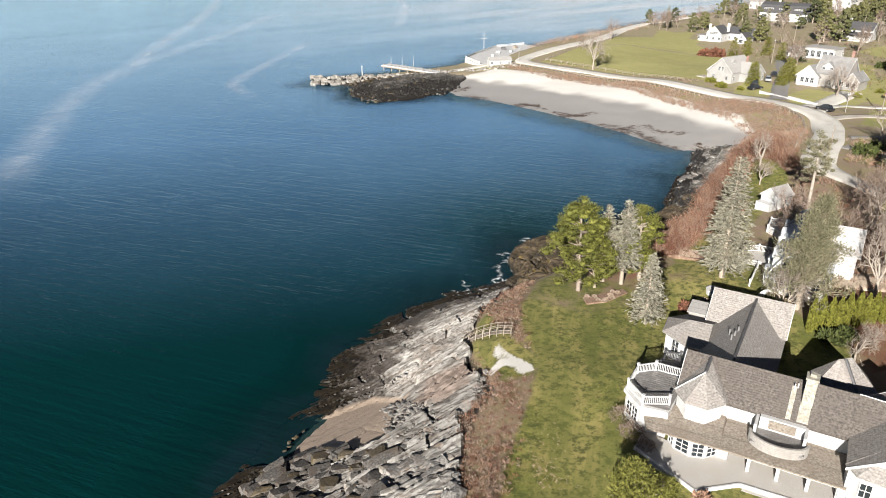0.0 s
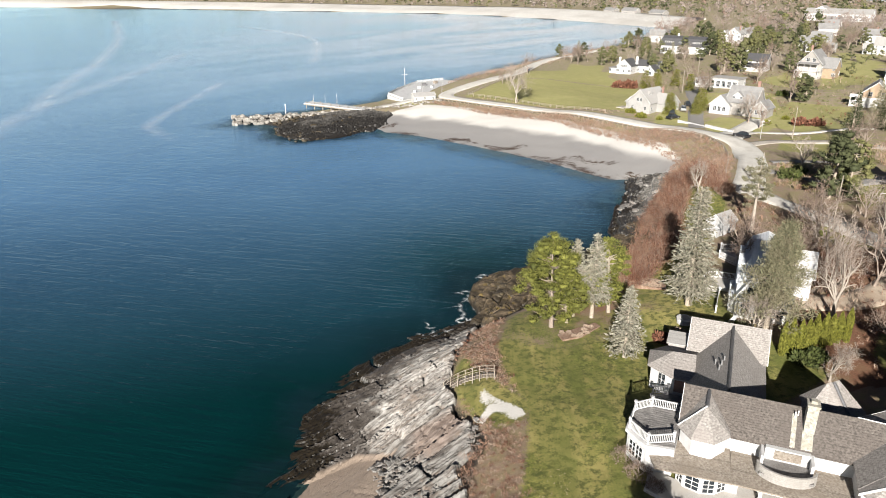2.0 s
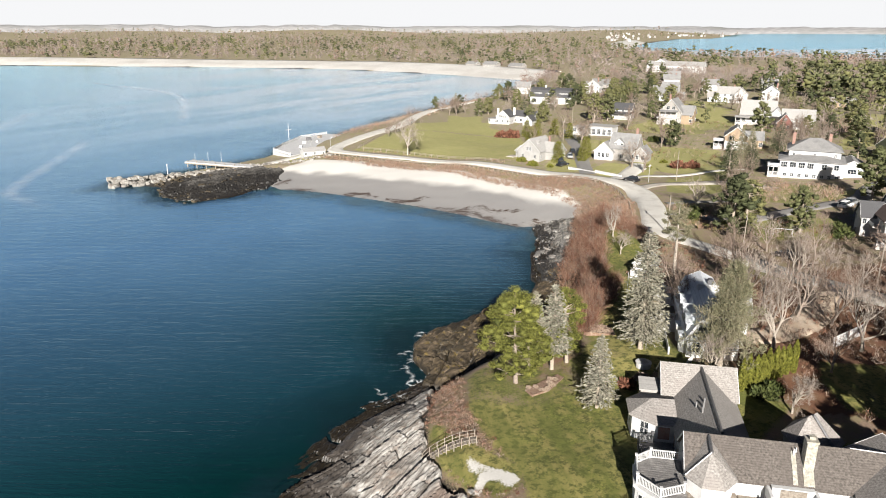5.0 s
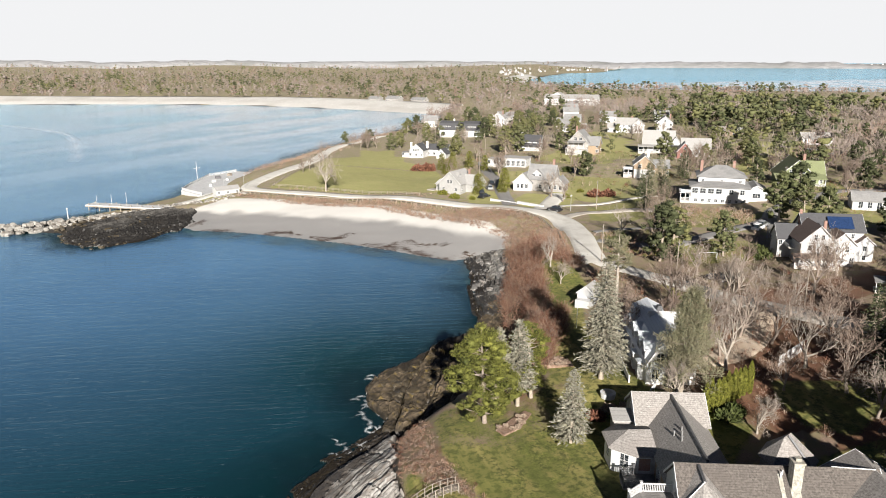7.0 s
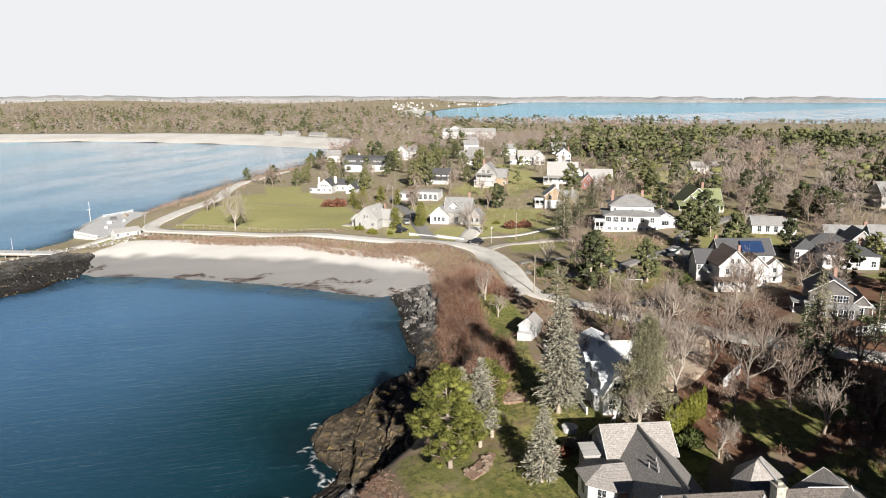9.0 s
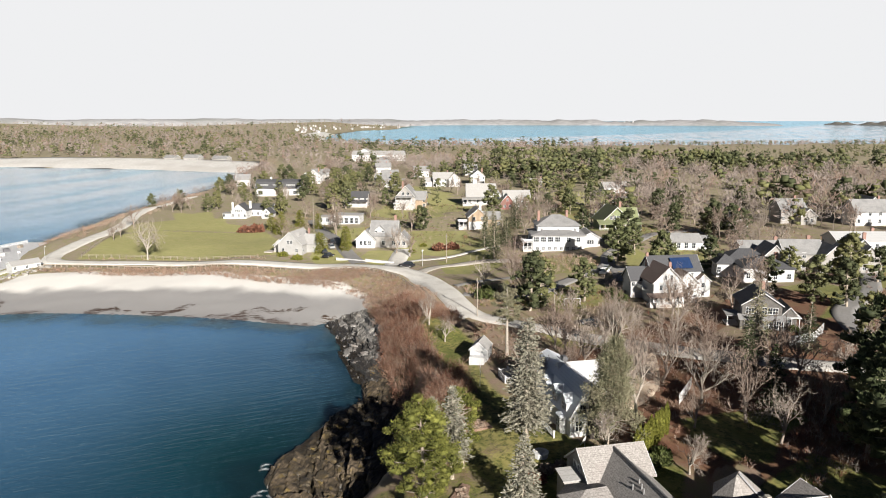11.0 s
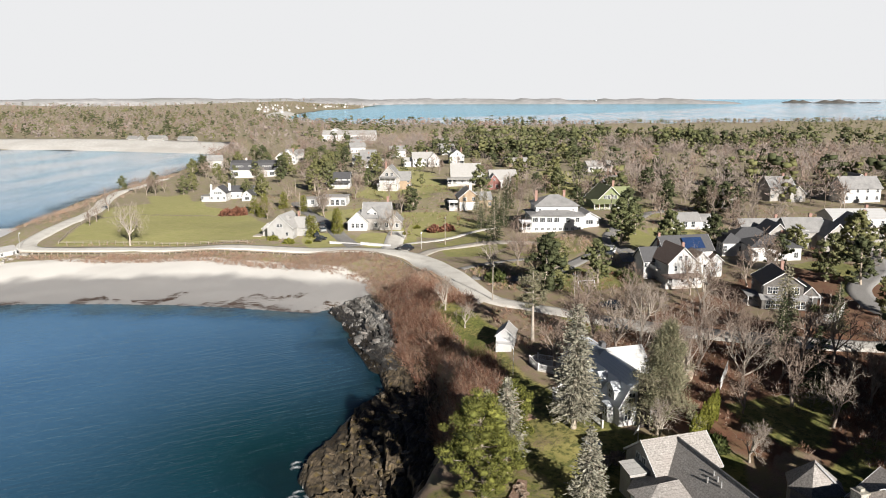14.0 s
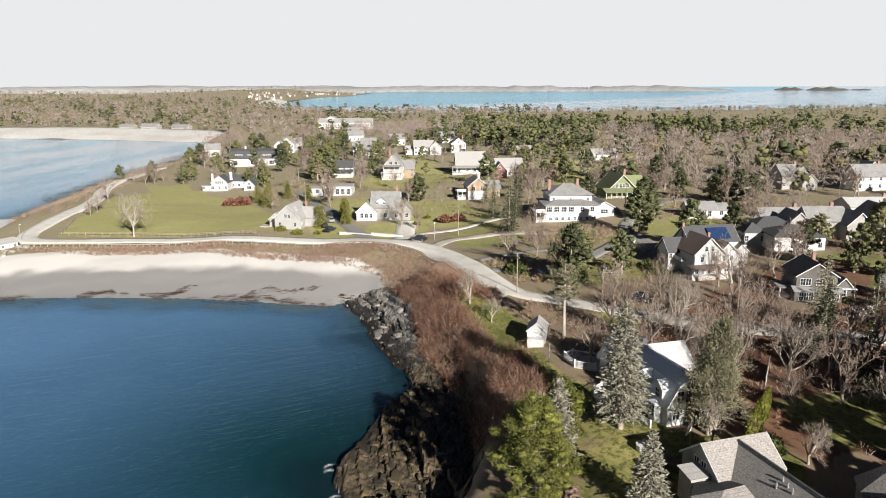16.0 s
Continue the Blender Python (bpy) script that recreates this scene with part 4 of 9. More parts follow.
# ---- rock ledges ----
def rock_material(name, dark, mid, pale, brown):
    """Banded ledge: pale where it is dry and worn, dark and brown towards the water."""
    m, nt, bsdf = nodes_of(name)
    dry = add(nt, "ShaderNodeAttribute", attribute_name="dry").outputs["Fac"]
    soil = add(nt, "ShaderNodeAttribute", attribute_name="soil").outputs["Fac"]
    band = noise_tex(nt, 1.0, 5.0, 0.6, stretch=((0.22, 2.0, 1.2), 29))
    fine = noise_tex(nt, 7.0, 5.0, 0.65)
    blot = noise_tex(nt, 0.35, 4.0, 0.55)
    low = mix(nt, ramp(nt, fine, 0, 1, 0.3, 0.7), dark, tuple(0.55 * v for v in mid))
    high = mix(nt, ramp(nt, band, 0, 1, 0.36, 0.62), mid, pale)
    high = mix(nt, ramp(nt, fine, 0, 0.35, 0.5, 0.75), high, dark)
    seam = noise_tex(nt, 1.0, 6.0, 0.7, stretch=((0.5, 5.0, 2.0), 29))
    high = mix(nt, ramp(nt, seam, 0, 0.85, 0.52, 0.62), high, dark)
    high = mix(nt, ramp(nt, noise_tex(nt, 0.16, 3.0), 0, 0.55, 0.45, 0.62), high, mid)
    worn = add(nt, "ShaderNodeAttribute", attribute_name="worn").outputs["Fac"]
    plain = mix(nt, ramp(nt, band, 0, 1, 0.36, 0.62), tuple(0.55 * v for v in mid), tuple(0.62 * v for v in pale))
    plain = mix(nt, ramp(nt, seam, 0, 0.85, 0.52, 0.62), plain, dark)
    high = mix(nt, worn, plain, high)
    ruddy = mix(nt, ramp(nt, band, 0, 1, 0.36, 0.62), (0.095, 0.066, 0.052), (0.23, 0.175, 0.145))
    high = mix(nt, ramp(nt, add(nt, "ShaderNodeAttribute", attribute_name="rust").outputs["Fac"], 0, 0.8, 0.2, 0.8), high, ruddy)
    edge = add(nt, "ShaderNodeMath", operation="ADD")
    nt.links.new(dry, edge.inputs[0])
    nt.links.new(ramp(nt, blot, -0.4, 0.4, 0.3, 0.7), edge.inputs[1])
    high = mix(nt, ramp(nt, noise_tex(nt, 0.8, 4.0), 0, 0.6, 0.55, 0.7), high, brown)
    col = mix(nt, ramp(nt, edge.outputs[0], 0, 1, 0.3, 0.7), low, high)
    sand = mix(nt, ramp(nt, fine, 0, 1, 0.3, 0.7), (0.2, 0.155, 0.12), (0.31, 0.25, 0.2))
    col = mix(nt, ramp(nt, soil, 0, 1, 0.35, 0.65), col, sand)
    weed = add(nt, "ShaderNodeMath", operation="ADD")
    nt.links.new(add(nt, "ShaderNodeAttribute", attribute_name="weed").outputs["Fac"], weed.inputs[0])
    nt.links.new(ramp(nt, noise_tex(nt, 1.1, 5.0, 0.65), -0.45, 0.45, 0.3, 0.7), weed.inputs[1])
    kelp = mix(nt, ramp(nt, fine, 0, 1, 0.4, 0.7), (0.007, 0.006, 0.005), (0.028, 0.02, 0.009))
    col = mix(nt, ramp(nt, weed.outputs[0], 0, 1, 0.35, 0.65), col, kelp)
    nt.links.new(col, bsdf.inputs["Base Color"])
    nt.links.new(ramp(nt, dry, 0.45, 0.92, 0.1, 0.5), bsdf.inputs["Roughness"])
    bump(nt, bsdf, fine, 0.6, 0.06)
    return m


SAND_POCKET = [(-19.6, 60.6), (-17.8, 62.6), (-15.6, 64.2), (-11.1, 65.9), (-8.2, 66.8), (-3.9, 64.8), (-5.3, 62.2), (-5.6, 57.8), (-6.9, 56.5), (-9.2, 56.8), (-11.5, 56.6), (-14.2, 58.2), (-16.1, 57.4), (-18.2, 56.5), (-20.2, 57.3)]
BLEACHED = [(-9.2, 67.2), (-7.5, 70.9), (-4.9, 72.3), (-2.3, 78.5), (2.0, 82.0), (8.0, 92.0), (9.5, 90.0), (4.4, 76.0), (1.2, 72.4), (-0.8, 67.9), (-3.9, 65.4), (-7.2, 66.6)]
RUSTY = [(-2.3, 66.5), (1.2, 67.4), (3.4, 67.9), (4.0, 66.0), (1.7, 62.4), (-0.7, 60.9), (-2.8, 62.1)]


def ledge(name, x0, y0, x1, y1, step, strike, high, wide, mat, label, keep, dry_from, seed, weed_to=1.0, out=2.6):
    """A broken ledge: tilted slabs that run along the strike, split by joints, over the shore slope."""
    x, y = np.meshgrid(np.arange(x0, x1, step), np.arange(y0, y1, step))
    d = coast_distance(x, y)
    wx, wy = x + 1.3 * value_noise(x, y, 3.2, seed + 8), y + 1.3 * value_noise(x, y, 3.2, seed + 9)
    mask = keep(wx, wy) * np.clip((d + out) / 1.2, 0, 1)
    c, s = math.cos(radians(strike)), math.sin(radians(strike))
    along, across = x * s + y * c, x * c - y * s
    across = across + 0.9 * value_noise(x, y, 6.0, seed) + 0.35 * value_noise(x, y, 1.7, seed + 1)
    along = along + 0.8 * value_noise(x, y, 3.1, seed + 2)
    rng = np.random.default_rng(seed)
    rnd = rng.uniform(0, 1, 4096)
    relief = np.zeros(x.shape)
    for w, length, size, drop in ((wide, wide * 4.5, 1.0, 0.6), (wide * 0.42, wide * 2.4, 0.4, 0.3), (wide * 0.16, wide * 1.1, 0.13, 0.2)):
        edges = across.min() - 2 * w + np.cumsum(w * (0.35 + 1.3 * rnd))
        i = np.clip(np.searchsorted(edges, across), 1, 4094)
        u = np.clip((across - edges[i - 1]) / (edges[i] - edges[i - 1] + 1e-6), 0, 1)
        v = along / (length * (0.6 + 0.9 * rnd[i % 4096])) + rnd[(i * 7) % 4096] * 7
        j = np.floor(v).astype(int)
        block_z = rnd[(i * 131 + j * 71) % 4096]
        joint = np.minimum(np.minimum(u, 1 - u) * w, np.minimum(v - j, 1 - (v - j)) * length)
        crack = (rnd[(i * 17 + j * 5) % 4096] > 0.4) * np.exp(-(joint / (0.1 * (w ** 0.5))) ** 2)
        relief += size * high * (1.15 * drop * block_z + 0.6 * (1 - u) - 0.75 * crack)
    relief += 0.1 * high * value_noise(x, y, 0.7, seed + 5)
    soil = soft_inside(SAND_POCKET, x, y, 0.7)
    relief = relief * (1 - 0.9 * soil)
    z = np.maximum(ground(x, y, d), -2.0) - 0.35 + relief * np.clip(mask * 1.6, 0, 1) * np.clip(0.85 + d / 14, 0.55, 1.0) - 1.6 * (1 - np.clip(mask * 1.5, 0, 1))
    n, m = x.shape
    i = np.arange(n * m).reshape(n, m)
    faces = np.stack([i[:-1, :-1], i[:-1, 1:], i[1:, 1:], i[1:, :-1]], -1).reshape(-1, 4)
    used = mask.ravel() > 0.02
    faces = faces[used[faces].all(1)]
    order = np.unique(faces)
    back = np.full(n * m, -1)
    back[order] = np.arange(len(order))
    me = array_mesh(name, np.stack([x, y, z], -1).reshape(-1, 3)[order], back[faces], [mat])
    dry = np.clip((z - dry_from) / 1.4, 0, 1)
    me.attributes.new("dry", "FLOAT", "POINT").data.foreach_set("value", dry.ravel()[order].astype(np.float32))
    worn = np.clip(soft_inside(BLEACHED, x, y, 1.3) + 0.3 * value_noise(x, y, 2.2, seed + 11), 0, 1)
    rust = soft_inside(RUSTY, x, y, 1.2)
    me.attributes.new("worn", "FLOAT", "POINT").data.foreach_set("value", worn.ravel()[order].astype(np.float32))
    me.attributes.new("rust", "FLOAT", "POINT").data.foreach_set("value", rust.ravel()[order].astype(np.float32))
    me.attributes.new("soil", "FLOAT", "POINT").data.foreach_set("value", soil.ravel()[order].astype(np.float32))
    weed = np.clip((weed_to - z) / 0.7, 0, 1) * (1 - 0.85 * soil)
    me.attributes.new("weed", "FLOAT", "POINT").data.foreach_set("value", weed.ravel()[order].astype(np.float32))
    return tagged(new(name, me), label, "rock", kind="structure")


NEAR_SHORE = [(-30, 36), (0, 40), (0.8, 47), (1.9, 54), (2.4, 57.4), (4.6, 61.2), (3.2, 68.3), (2.7, 72.5), (4.3, 79), (6.8, 88), (11, 95.5), (10, 98), (-6, 100), (-40, 90)]
BEACH_END = [(45, 128), (51, 132), (57, 140), (63, 150), (69, 160), (74, 166.5), (70, 169), (61, 169.5), (58, 160), (52, 149), (44, 142)]
ledge("rock_ledge", -28, 40, 13, 101, 0.24, 61, 0.85, 2.6, rock_material("pale_banded_ledge", (0.025, 0.021, 0.018), (0.15, 0.13, 0.113), (0.5, 0.485, 0.455), (0.2, 0.15, 0.118)),
      "pale banded rock ledge with dark wet edges", lambda x, y: soft_inside(NEAR_SHORE, x, y, 0.8), 1.1, 41)
ledge("rock_ledge", 5, 93, 56, 138, 0.3, 38, 1.4, 4.4, rock_material("dark_cove_rock", (0.012, 0.009, 0.006), (0.055, 0.038, 0.015), (0.2, 0.15, 0.098), (0.14, 0.096, 0.013)),
      "dark brown weed-covered rocks in the cove", lambda x, y: soft_inside(COVE, x, y, 1.0), 0.1, 47, 0.6, 1.2)
ledge("rock_ledge", 42, 126, 73, 172, 0.3, 25, 1.25, 2.6, rock_material("gray_beach_end_rock", (0.014, 0.013, 0.012), (0.07, 0.063, 0.056), (0.4, 0.385, 0.355), (0.16, 0.125, 0.09)),
      "gray and tan rock outcrop at the end of the beach", lambda x, y: soft_inside(BEACH_END, x, y, 1.0), 1.0, 53)

WEED_REEF = [(-32, 238), (-27, 231), (-20, 226.5), (-11, 229.5), (-1.5, 237), (5, 247), (9, 257), (2, 263), (-10, 264), (-22, 257), (-31, 249)]
ledge("rock_ledge", -36, 223, 12, 266, 0.42, 74, 0.95, 2.2, rock_material("black_weed_reef", (0.012, 0.011, 0.01), (0.05, 0.046, 0.042), (0.17, 0.16, 0.147), (0.035, 0.028, 0.02)),
      "low black weed-covered reef beside the breakwater", lambda x, y: soft_inside(WEED_REEF, x, y, 1.2), 1.6, 59, 0.6)


# ---- loose stones ----
def stone_meshes(name, mat, count, seed, flat=0.6):
    rng = random.Random(seed)
    out = []
    for _ in range(count):
        bm = bmesh.new()
        bmesh.ops.create_cube(bm, size=1.0)
        bmesh.ops.subdivide_edges(bm, edges=bm.edges[:], cuts=2, use_grid_fill=True)
        lean = [Vector((rng.uniform(-1, 1), rng.uniform(-1, 1), rng.uniform(-1, 1))).normalized() for _ in range(5)]
        cut = [rng.uniform(0.36, 0.52) for _ in range(5)]
        for v in bm.verts:
            v.co *= 0.62 + 0.3 / (0.35 + v.co.length)
            for n, d in zip(lean, cut):
                over = v.co.dot(n) - d
                if over > 0:
                    v.co -= n * over * 0.9
            v.co += Vector((rng.uniform(-0.05, 0.05), rng.uniform(-0.05, 0.05), rng.uniform(-0.04, 0.04)))
            v.co.z *= flat
        bmesh.ops.recalc_face_normals(bm, faces=bm.faces)
        me = bpy.data.meshes.new(name)
        bm.to_mesh(me)
        bm.free()
        me.materials.append(mat)
        out.append(me)
    return out


def scatter_stones(parent, meshes, places, name="stone", seed=1, strike=None, long=1.0):
    rng = random.Random(seed)
    for x, y, z, s in places:
        ob = new(name, rng.choice(meshes))
        ob.parent = parent
        ob.matrix_basis = pose(x, y, z, rng.uniform(-18, 18), rng.uniform(-18, 18), rng.uniform(0, 360) if strike is None else strike + rng.uniform(-22, 22)) @ Matrix.Diagonal((s * long * rng.uniform(0.8, 1.4), s * rng.uniform(0.7, 1.1), s * rng.uniform(0.7, 1.1), 1))


def in_polygon(poly, count, seed, size):
    """Random places in a polygon, lying on the ground."""
    rng = np.random.default_rng(seed)
    p = np.array(poly)
    x, y = rng.uniform(p[:, 0].min(), p[:, 0].max(), count * 4), rng.uniform(p[:, 1].min(), p[:, 1].max(), count * 4)
    ok = inside(poly, x, y)
    x, y = x[ok][:count], y[ok][:count]
    z = ground(x, y)
    s = size[0] + (size[1] - size[0]) * rng.power(0.4, len(x))
    return list(zip(x, y, z, s))


gray_stones = stone_meshes("stone", M["boulder_gray"], 6, 5)
dark_stones = stone_meshes("stone", M["boulder_dark"], 6, 6)
slate_stones = stone_meshes("stone", M["boulder_slate"], 6, 8)
pale_stones = stone_meshes("stone", M["boulder"], 6, 7, 0.75)
rubble = empty("rubble_field", pose(0, 0, 0), "tumbled gray slate blocks on the ledge", "stones")
scatter_stones(rubble, gray_stones, [(x, y, z + 0.35, s) for x, y, z, s in in_polygon([(-7.2, 63.2), (-3.8, 63.2), (-0.7, 60.3), (-0.4, 55.2), (-3.9, 54.1), (-5.4, 56.1)], 190, 3, (0.22, 0.65))], seed=2, strike=29, long=1.3)
scatter_stones(rubble, gray_stones, [(x, y, z + 0.25, s) for x, y, z, s in in_polygon([(1.7, 62.4), (2.4, 64.9), (4.6, 65.0), (4.3, 60.0), (1.9, 60.6)], 100, 4, (0.2, 0.5))], seed=3)
scatter_stones(rubble, gray_stones + pale_stones[:2], [(x, y, z + 0.3, s) for x, y, z, s in in_polygon([(-5.4, 52.2), (-3.9, 53.3), (-1.7, 52.5), (0.9, 50.8), (1.1, 45.5), (-6.1, 47.8)], 60, 14, (0.4, 1.5))], seed=6, strike=29, long=1.4)
shore_stones = empty("shore_boulders", pose(0, 0, 0), "dark angular boulders along the waterline", "stones")
scatter_stones(shore_stones, slate_stones + dark_stones[:2], [(x, y, z + 0.45, s) for x, y, z, s in in_polygon([(-20.8, 52.0), (-17.7, 55.5), (-14.0, 57.2), (-9.2, 56.6), (-6.1, 54.2), (-5.4, 52.2), (-5.8, 44), (-20, 42)], 230, 5, (0.5, 2.1))], seed=4, strike=29, long=1.5)
scatter_stones(shore_stones, dark_stones, [(x, y, z + 0.1, s) for x, y, z, s in in_polygon([(-21, 52), (-17, 58), (-13, 68), (-12, 78), (-9, 82), (-3, 90), (-6, 91), (-13, 84), (-16, 74), (-17, 66), (-24, 54)], 290, 6, (0.25, 0.8)) if z > 0.12], seed=5, strike=29, long=1.3)

cove_stones = empty("cove_boulders", pose(0, 0, 0), "brown and black boulders heaped in the cove", "stones")
weed_stones = stone_meshes("stone", M["boulder_weed"], 6, 9)
scatter_stones(cove_stones, dark_stones + weed_stones[:3], [(x, y, max(z, 0) + 0.35, s) for x, y, z, s in in_polygon([(11, 98), (18, 98), (28, 104), (38, 110), (46, 118), (50, 128), (44, 130), (36, 122), (22, 116), (13, 110)], 240, 12, (0.4, 1.9))], "boulder", 12, strike=40, long=1.4)
beach_end_stones = empty("beach_end_boulders", pose(0, 0, 0), "pale gray boulders tumbled at the end of the beach", "stones")
scatter_stones(beach_end_stones, gray_stones[:4] + slate_stones[:2], [(x, y, z + 0.3, s) for x, y, z, s in in_polygon([(50, 134), (56, 140), (62, 151), (68, 161), (64, 168), (58, 158), (50, 144)], 60, 13, (0.6, 2.3))], "boulder", 13, strike=65, long=1.5)

breakwater = empty("breakwater", pose(0, 0, 0), "breakwater of heaped pale granite boulders", "breakwater")
rng = random.Random(9)
heap = []
for k in range(290):
    t, q = rng.random(), rng.uniform(-1, 1)
    x, y = -48 + 42 * t, 258.6 + 5.5 * t
    w = 4.2
    heap.append((x - 0.13 * q * w, y + 0.99 * q * w, 0.2 + 2.0 * (1 - abs(q)) + rng.uniform(-0.2, 0.2), rng.uniform(1.2, 2.1)))
scatter_stones(breakwater, pale_stones, heap, "boulder", 6)
weed_rocks = empty("weed_rocks", pose(0, 0, 0), "low black rocks covered in seaweed beside the breakwater", "stones")
scatter_stones(weed_rocks, dark_stones, [(x, y, max(z, 0) + 0.1, s) for x, y, z, s in in_polygon([(-32, 238), (-25, 226), (-12, 230), (-2, 242), (0, 256), (-14, 268), (-34, 256)], 290, 8, (0.5, 1.8))], "rock", 7)
revetment = empty("revetment", pose(0, 0, 0), "gray stone revetment below the wharf lawn", "revetment")
scatter_stones(revetment, pale_stones, [(x, y, z + 0.15, s) for x, y, z, s in in_polygon([(-8, 272), (4, 268), (22, 266), (30, 272), (26, 275), (12, 272), (-2, 280)], 170, 9, (0.6, 1.3))], "stone", 8)

# ---- houses ----
WINDOW_MESHES = {}


def window(parent, m, w, h, cols=2, rows=2, glass="glass"):
    """A framed sash with its pane, set on a wall: m puts its sill centre, with +y into the wall."""
    key = (round(w, 2), round(h, 2), cols, rows, glass)
    if key not in WINDOW_MESHES:
        bm = bmesh.new()
        t = 0.09
        xs = [-w / 2 - t, -w / 2] + [-w / 2 + w * k / cols + q for k in range(1, cols) for q in (-0.03, 0.03)] + [w / 2, w / 2 + t]
        zs = [-t, 0] + [h * k / rows + q for k in range(1, rows) for q in (-0.025, 0.025)] + [h, h + t]
        grid = [[bm.verts.new((x, -0.07, z)) for x in xs] for z in zs]
        flat = [bm.faces.new((grid[b][a], grid[b][a + 1], grid[b + 1][a + 1], grid[b + 1][a])) for a in range(len(xs) - 1) for b in range(len(zs) - 1) if not (a % 2 and b % 2)]
        back = bmesh.ops.extrude_face_region(bm, geom=flat)
        bmesh.ops.translate(bm, vec=(0, 0.1, 0), verts=[v for v in back["geom"] if isinstance(v, bmesh.types.BMVert)])
        bmesh.ops.recalc_face_normals(bm, faces=bm.faces)
        frame_me = bpy.data.meshes.new("window")
        bm.to_mesh(frame_me)
        bm.free()
        frame_me.materials.append(M["trim"])
        bm = box_bm(-w / 2, -0.02, 0, w / 2, 0.015, h)
        pane_me = bpy.data.meshes.new("pane")
        bm.to_mesh(pane_me)
        bm.free()
        pane_me.materials.append(M[glass])
        WINDOW_MESHES[key] = (frame_me, pane_me)
    frame_me, pane_me = WINDOW_MESHES[key]
    ob = new("window", frame_me)
    ob.parent, ob.matrix_basis = parent, m
    pane = new("pane", pane_me)
    pane.parent = ob
    return ob


def roof_profile(kind, half, h, rise, over):
    if kind == "gambrel":
        return [(-half - over, h - 0.1), (-half * 0.62, h + rise * 0.72), (0, h + rise), (half * 0.62, h + rise * 0.72), (half + over, h - 0.1)]
    k = rise / half
    return [(-half - over, h - over * k), (0, h + rise), (half + over, h - over * k)]


def block(parent, cx, cy, rz, w, d, z0, h, roof, rise, wall, top, over=0.35, win=None, ridge_trim=True):
    """One volume of a house: walls to the eave, a roof with thickness, its windows. Ridge along its own x."""
    m = pose(cx, cy, z0, 0, 0, rz)
    if roof in ("gable", "gambrel"):
        prof = roof_profile(roof, d / 2, h, rise, 0.0)
        bm = prism_bm([(-d / 2, -0.8), (d / 2, -0.8)] + [(y, z - 0.02) for y, z in prof[::-1]], -w / 2, w / 2)
        bm.transform(m)
        part("wall", bm, M[wall], parent)
        outer = roof_profile(roof, d / 2, h, rise, over)
        inner = [(y * 0.985, z - 0.2) for y, z in outer]
        bm = prism_bm([(y, z + 0.06) for y, z in outer] + inner[::-1], -w / 2 - over, w / 2 + over)
        bm.transform(m)
        part("roof", bm, M[top], parent)
        for end in (-1, 1):
            x = end * (w / 2 + over)
            bm = prism_bm([(y * 1.004, z + 0.09) for y, z in outer] + [(y * 1.004, z - 0.16) for y, z in outer[::-1]], x - 0.03 + 0.02 * end, x + 0.03 + 0.02 * end)
            bm.transform(m)
            part("rake_board", bm, M["trim"], parent)
    elif roof in ("hip", "pyramid"):
        bm = box_bm(-w / 2, -d / 2, -0.8, w / 2, d / 2, h)
        bm.transform(m)
        part("wall", bm, M[wall], parent)
        bm = bmesh.new()
        x, y = w / 2 + over, d / 2 + over
        r = max(0.02, x - y) if roof == "hip" else 0.02
        low = [bm.verts.new(p) for p in ((-x, -y, h - 0.12), (x, -y, h - 0.12), (x, y, h - 0.12), (-x, y, h - 0.12))]
        eave = [bm.verts.new(p) for p in ((-x, -y, h + 0.06), (x, -y, h + 0.06), (x, y, h + 0.06), (-x, y, h + 0.06))]
        t0, t1 = bm.verts.new((-r, 0, h + rise)), bm.verts.new((r, 0, h + rise))
        bm.faces.new(low[::-1])
        for i in range(4):
            bm.faces.new((low[i], low[(i + 1) % 4], eave[(i + 1) % 4], eave[i]))
        bm.faces.new((eave[0], eave[1], t1, t0)), bm.faces.new((eave[1], eave[2], t1))
        bm.faces.new((eave[2], eave[3], t0, t1)), bm.faces.new((eave[3], eave[0], t0))
        bm.transform(m)
        part("roof", bm, M[top], parent)
    elif roof == "shed":
        bm = prism_bm([(-d / 2, -0.8), (d / 2, -0.8), (d / 2, h + rise - 0.05), (-d / 2, h - 0.05)], -w / 2, w / 2)
        bm.transform(m)
        part("wall", bm, M[wall], parent)
        bm = prism_bm([(-d / 2 - over, h - over * rise / d), (d / 2 + 0.05, h + rise), (d / 2 + 0.05, h + rise + 0.16), (-d / 2 - over, h + 0.16 - over * rise / d)], -w / 2 - over, w / 2 + over)
        bm.transform(m)
        part("roof", bm, M[top], parent)
    elif roof == "flat":
        bm = box_bm(-w / 2, -d / 2, -0.8, w / 2, d / 2, h)
        bm.transform(m)
        part("wall", bm, M[wall], parent)
        bm = box_bm(-w / 2 - over, -d / 2 - over, h, w / 2 + over, d / 2 + over, h + 0.25, 0.03)
        bm.transform(m)
        part("roof", bm, M[top], parent)
    for side, specs in (win or {}).items():
        turn, along, out = {"f": (0, w, d / 2), "b": (180, w, d / 2), "l": (-90, d, w / 2), "r": (90, d, w / 2)}[side]
        for spec in specs:
            n, z, ww, wh = spec[:4]
            span = spec[4] if len(spec) > 4 else along * 0.8
            shift = spec[5] if len(spec) > 5 else 0.0
            for k in range(n):
                u = shift + (0 if n == 1 else -span / 2 + span * k / (n - 1))
                window(parent, m @ pose(0, 0, 0, 0, 0, turn) @ pose(u, -out - 0.012, z), ww, wh, 2 if ww < 1.3 else 3, 2)


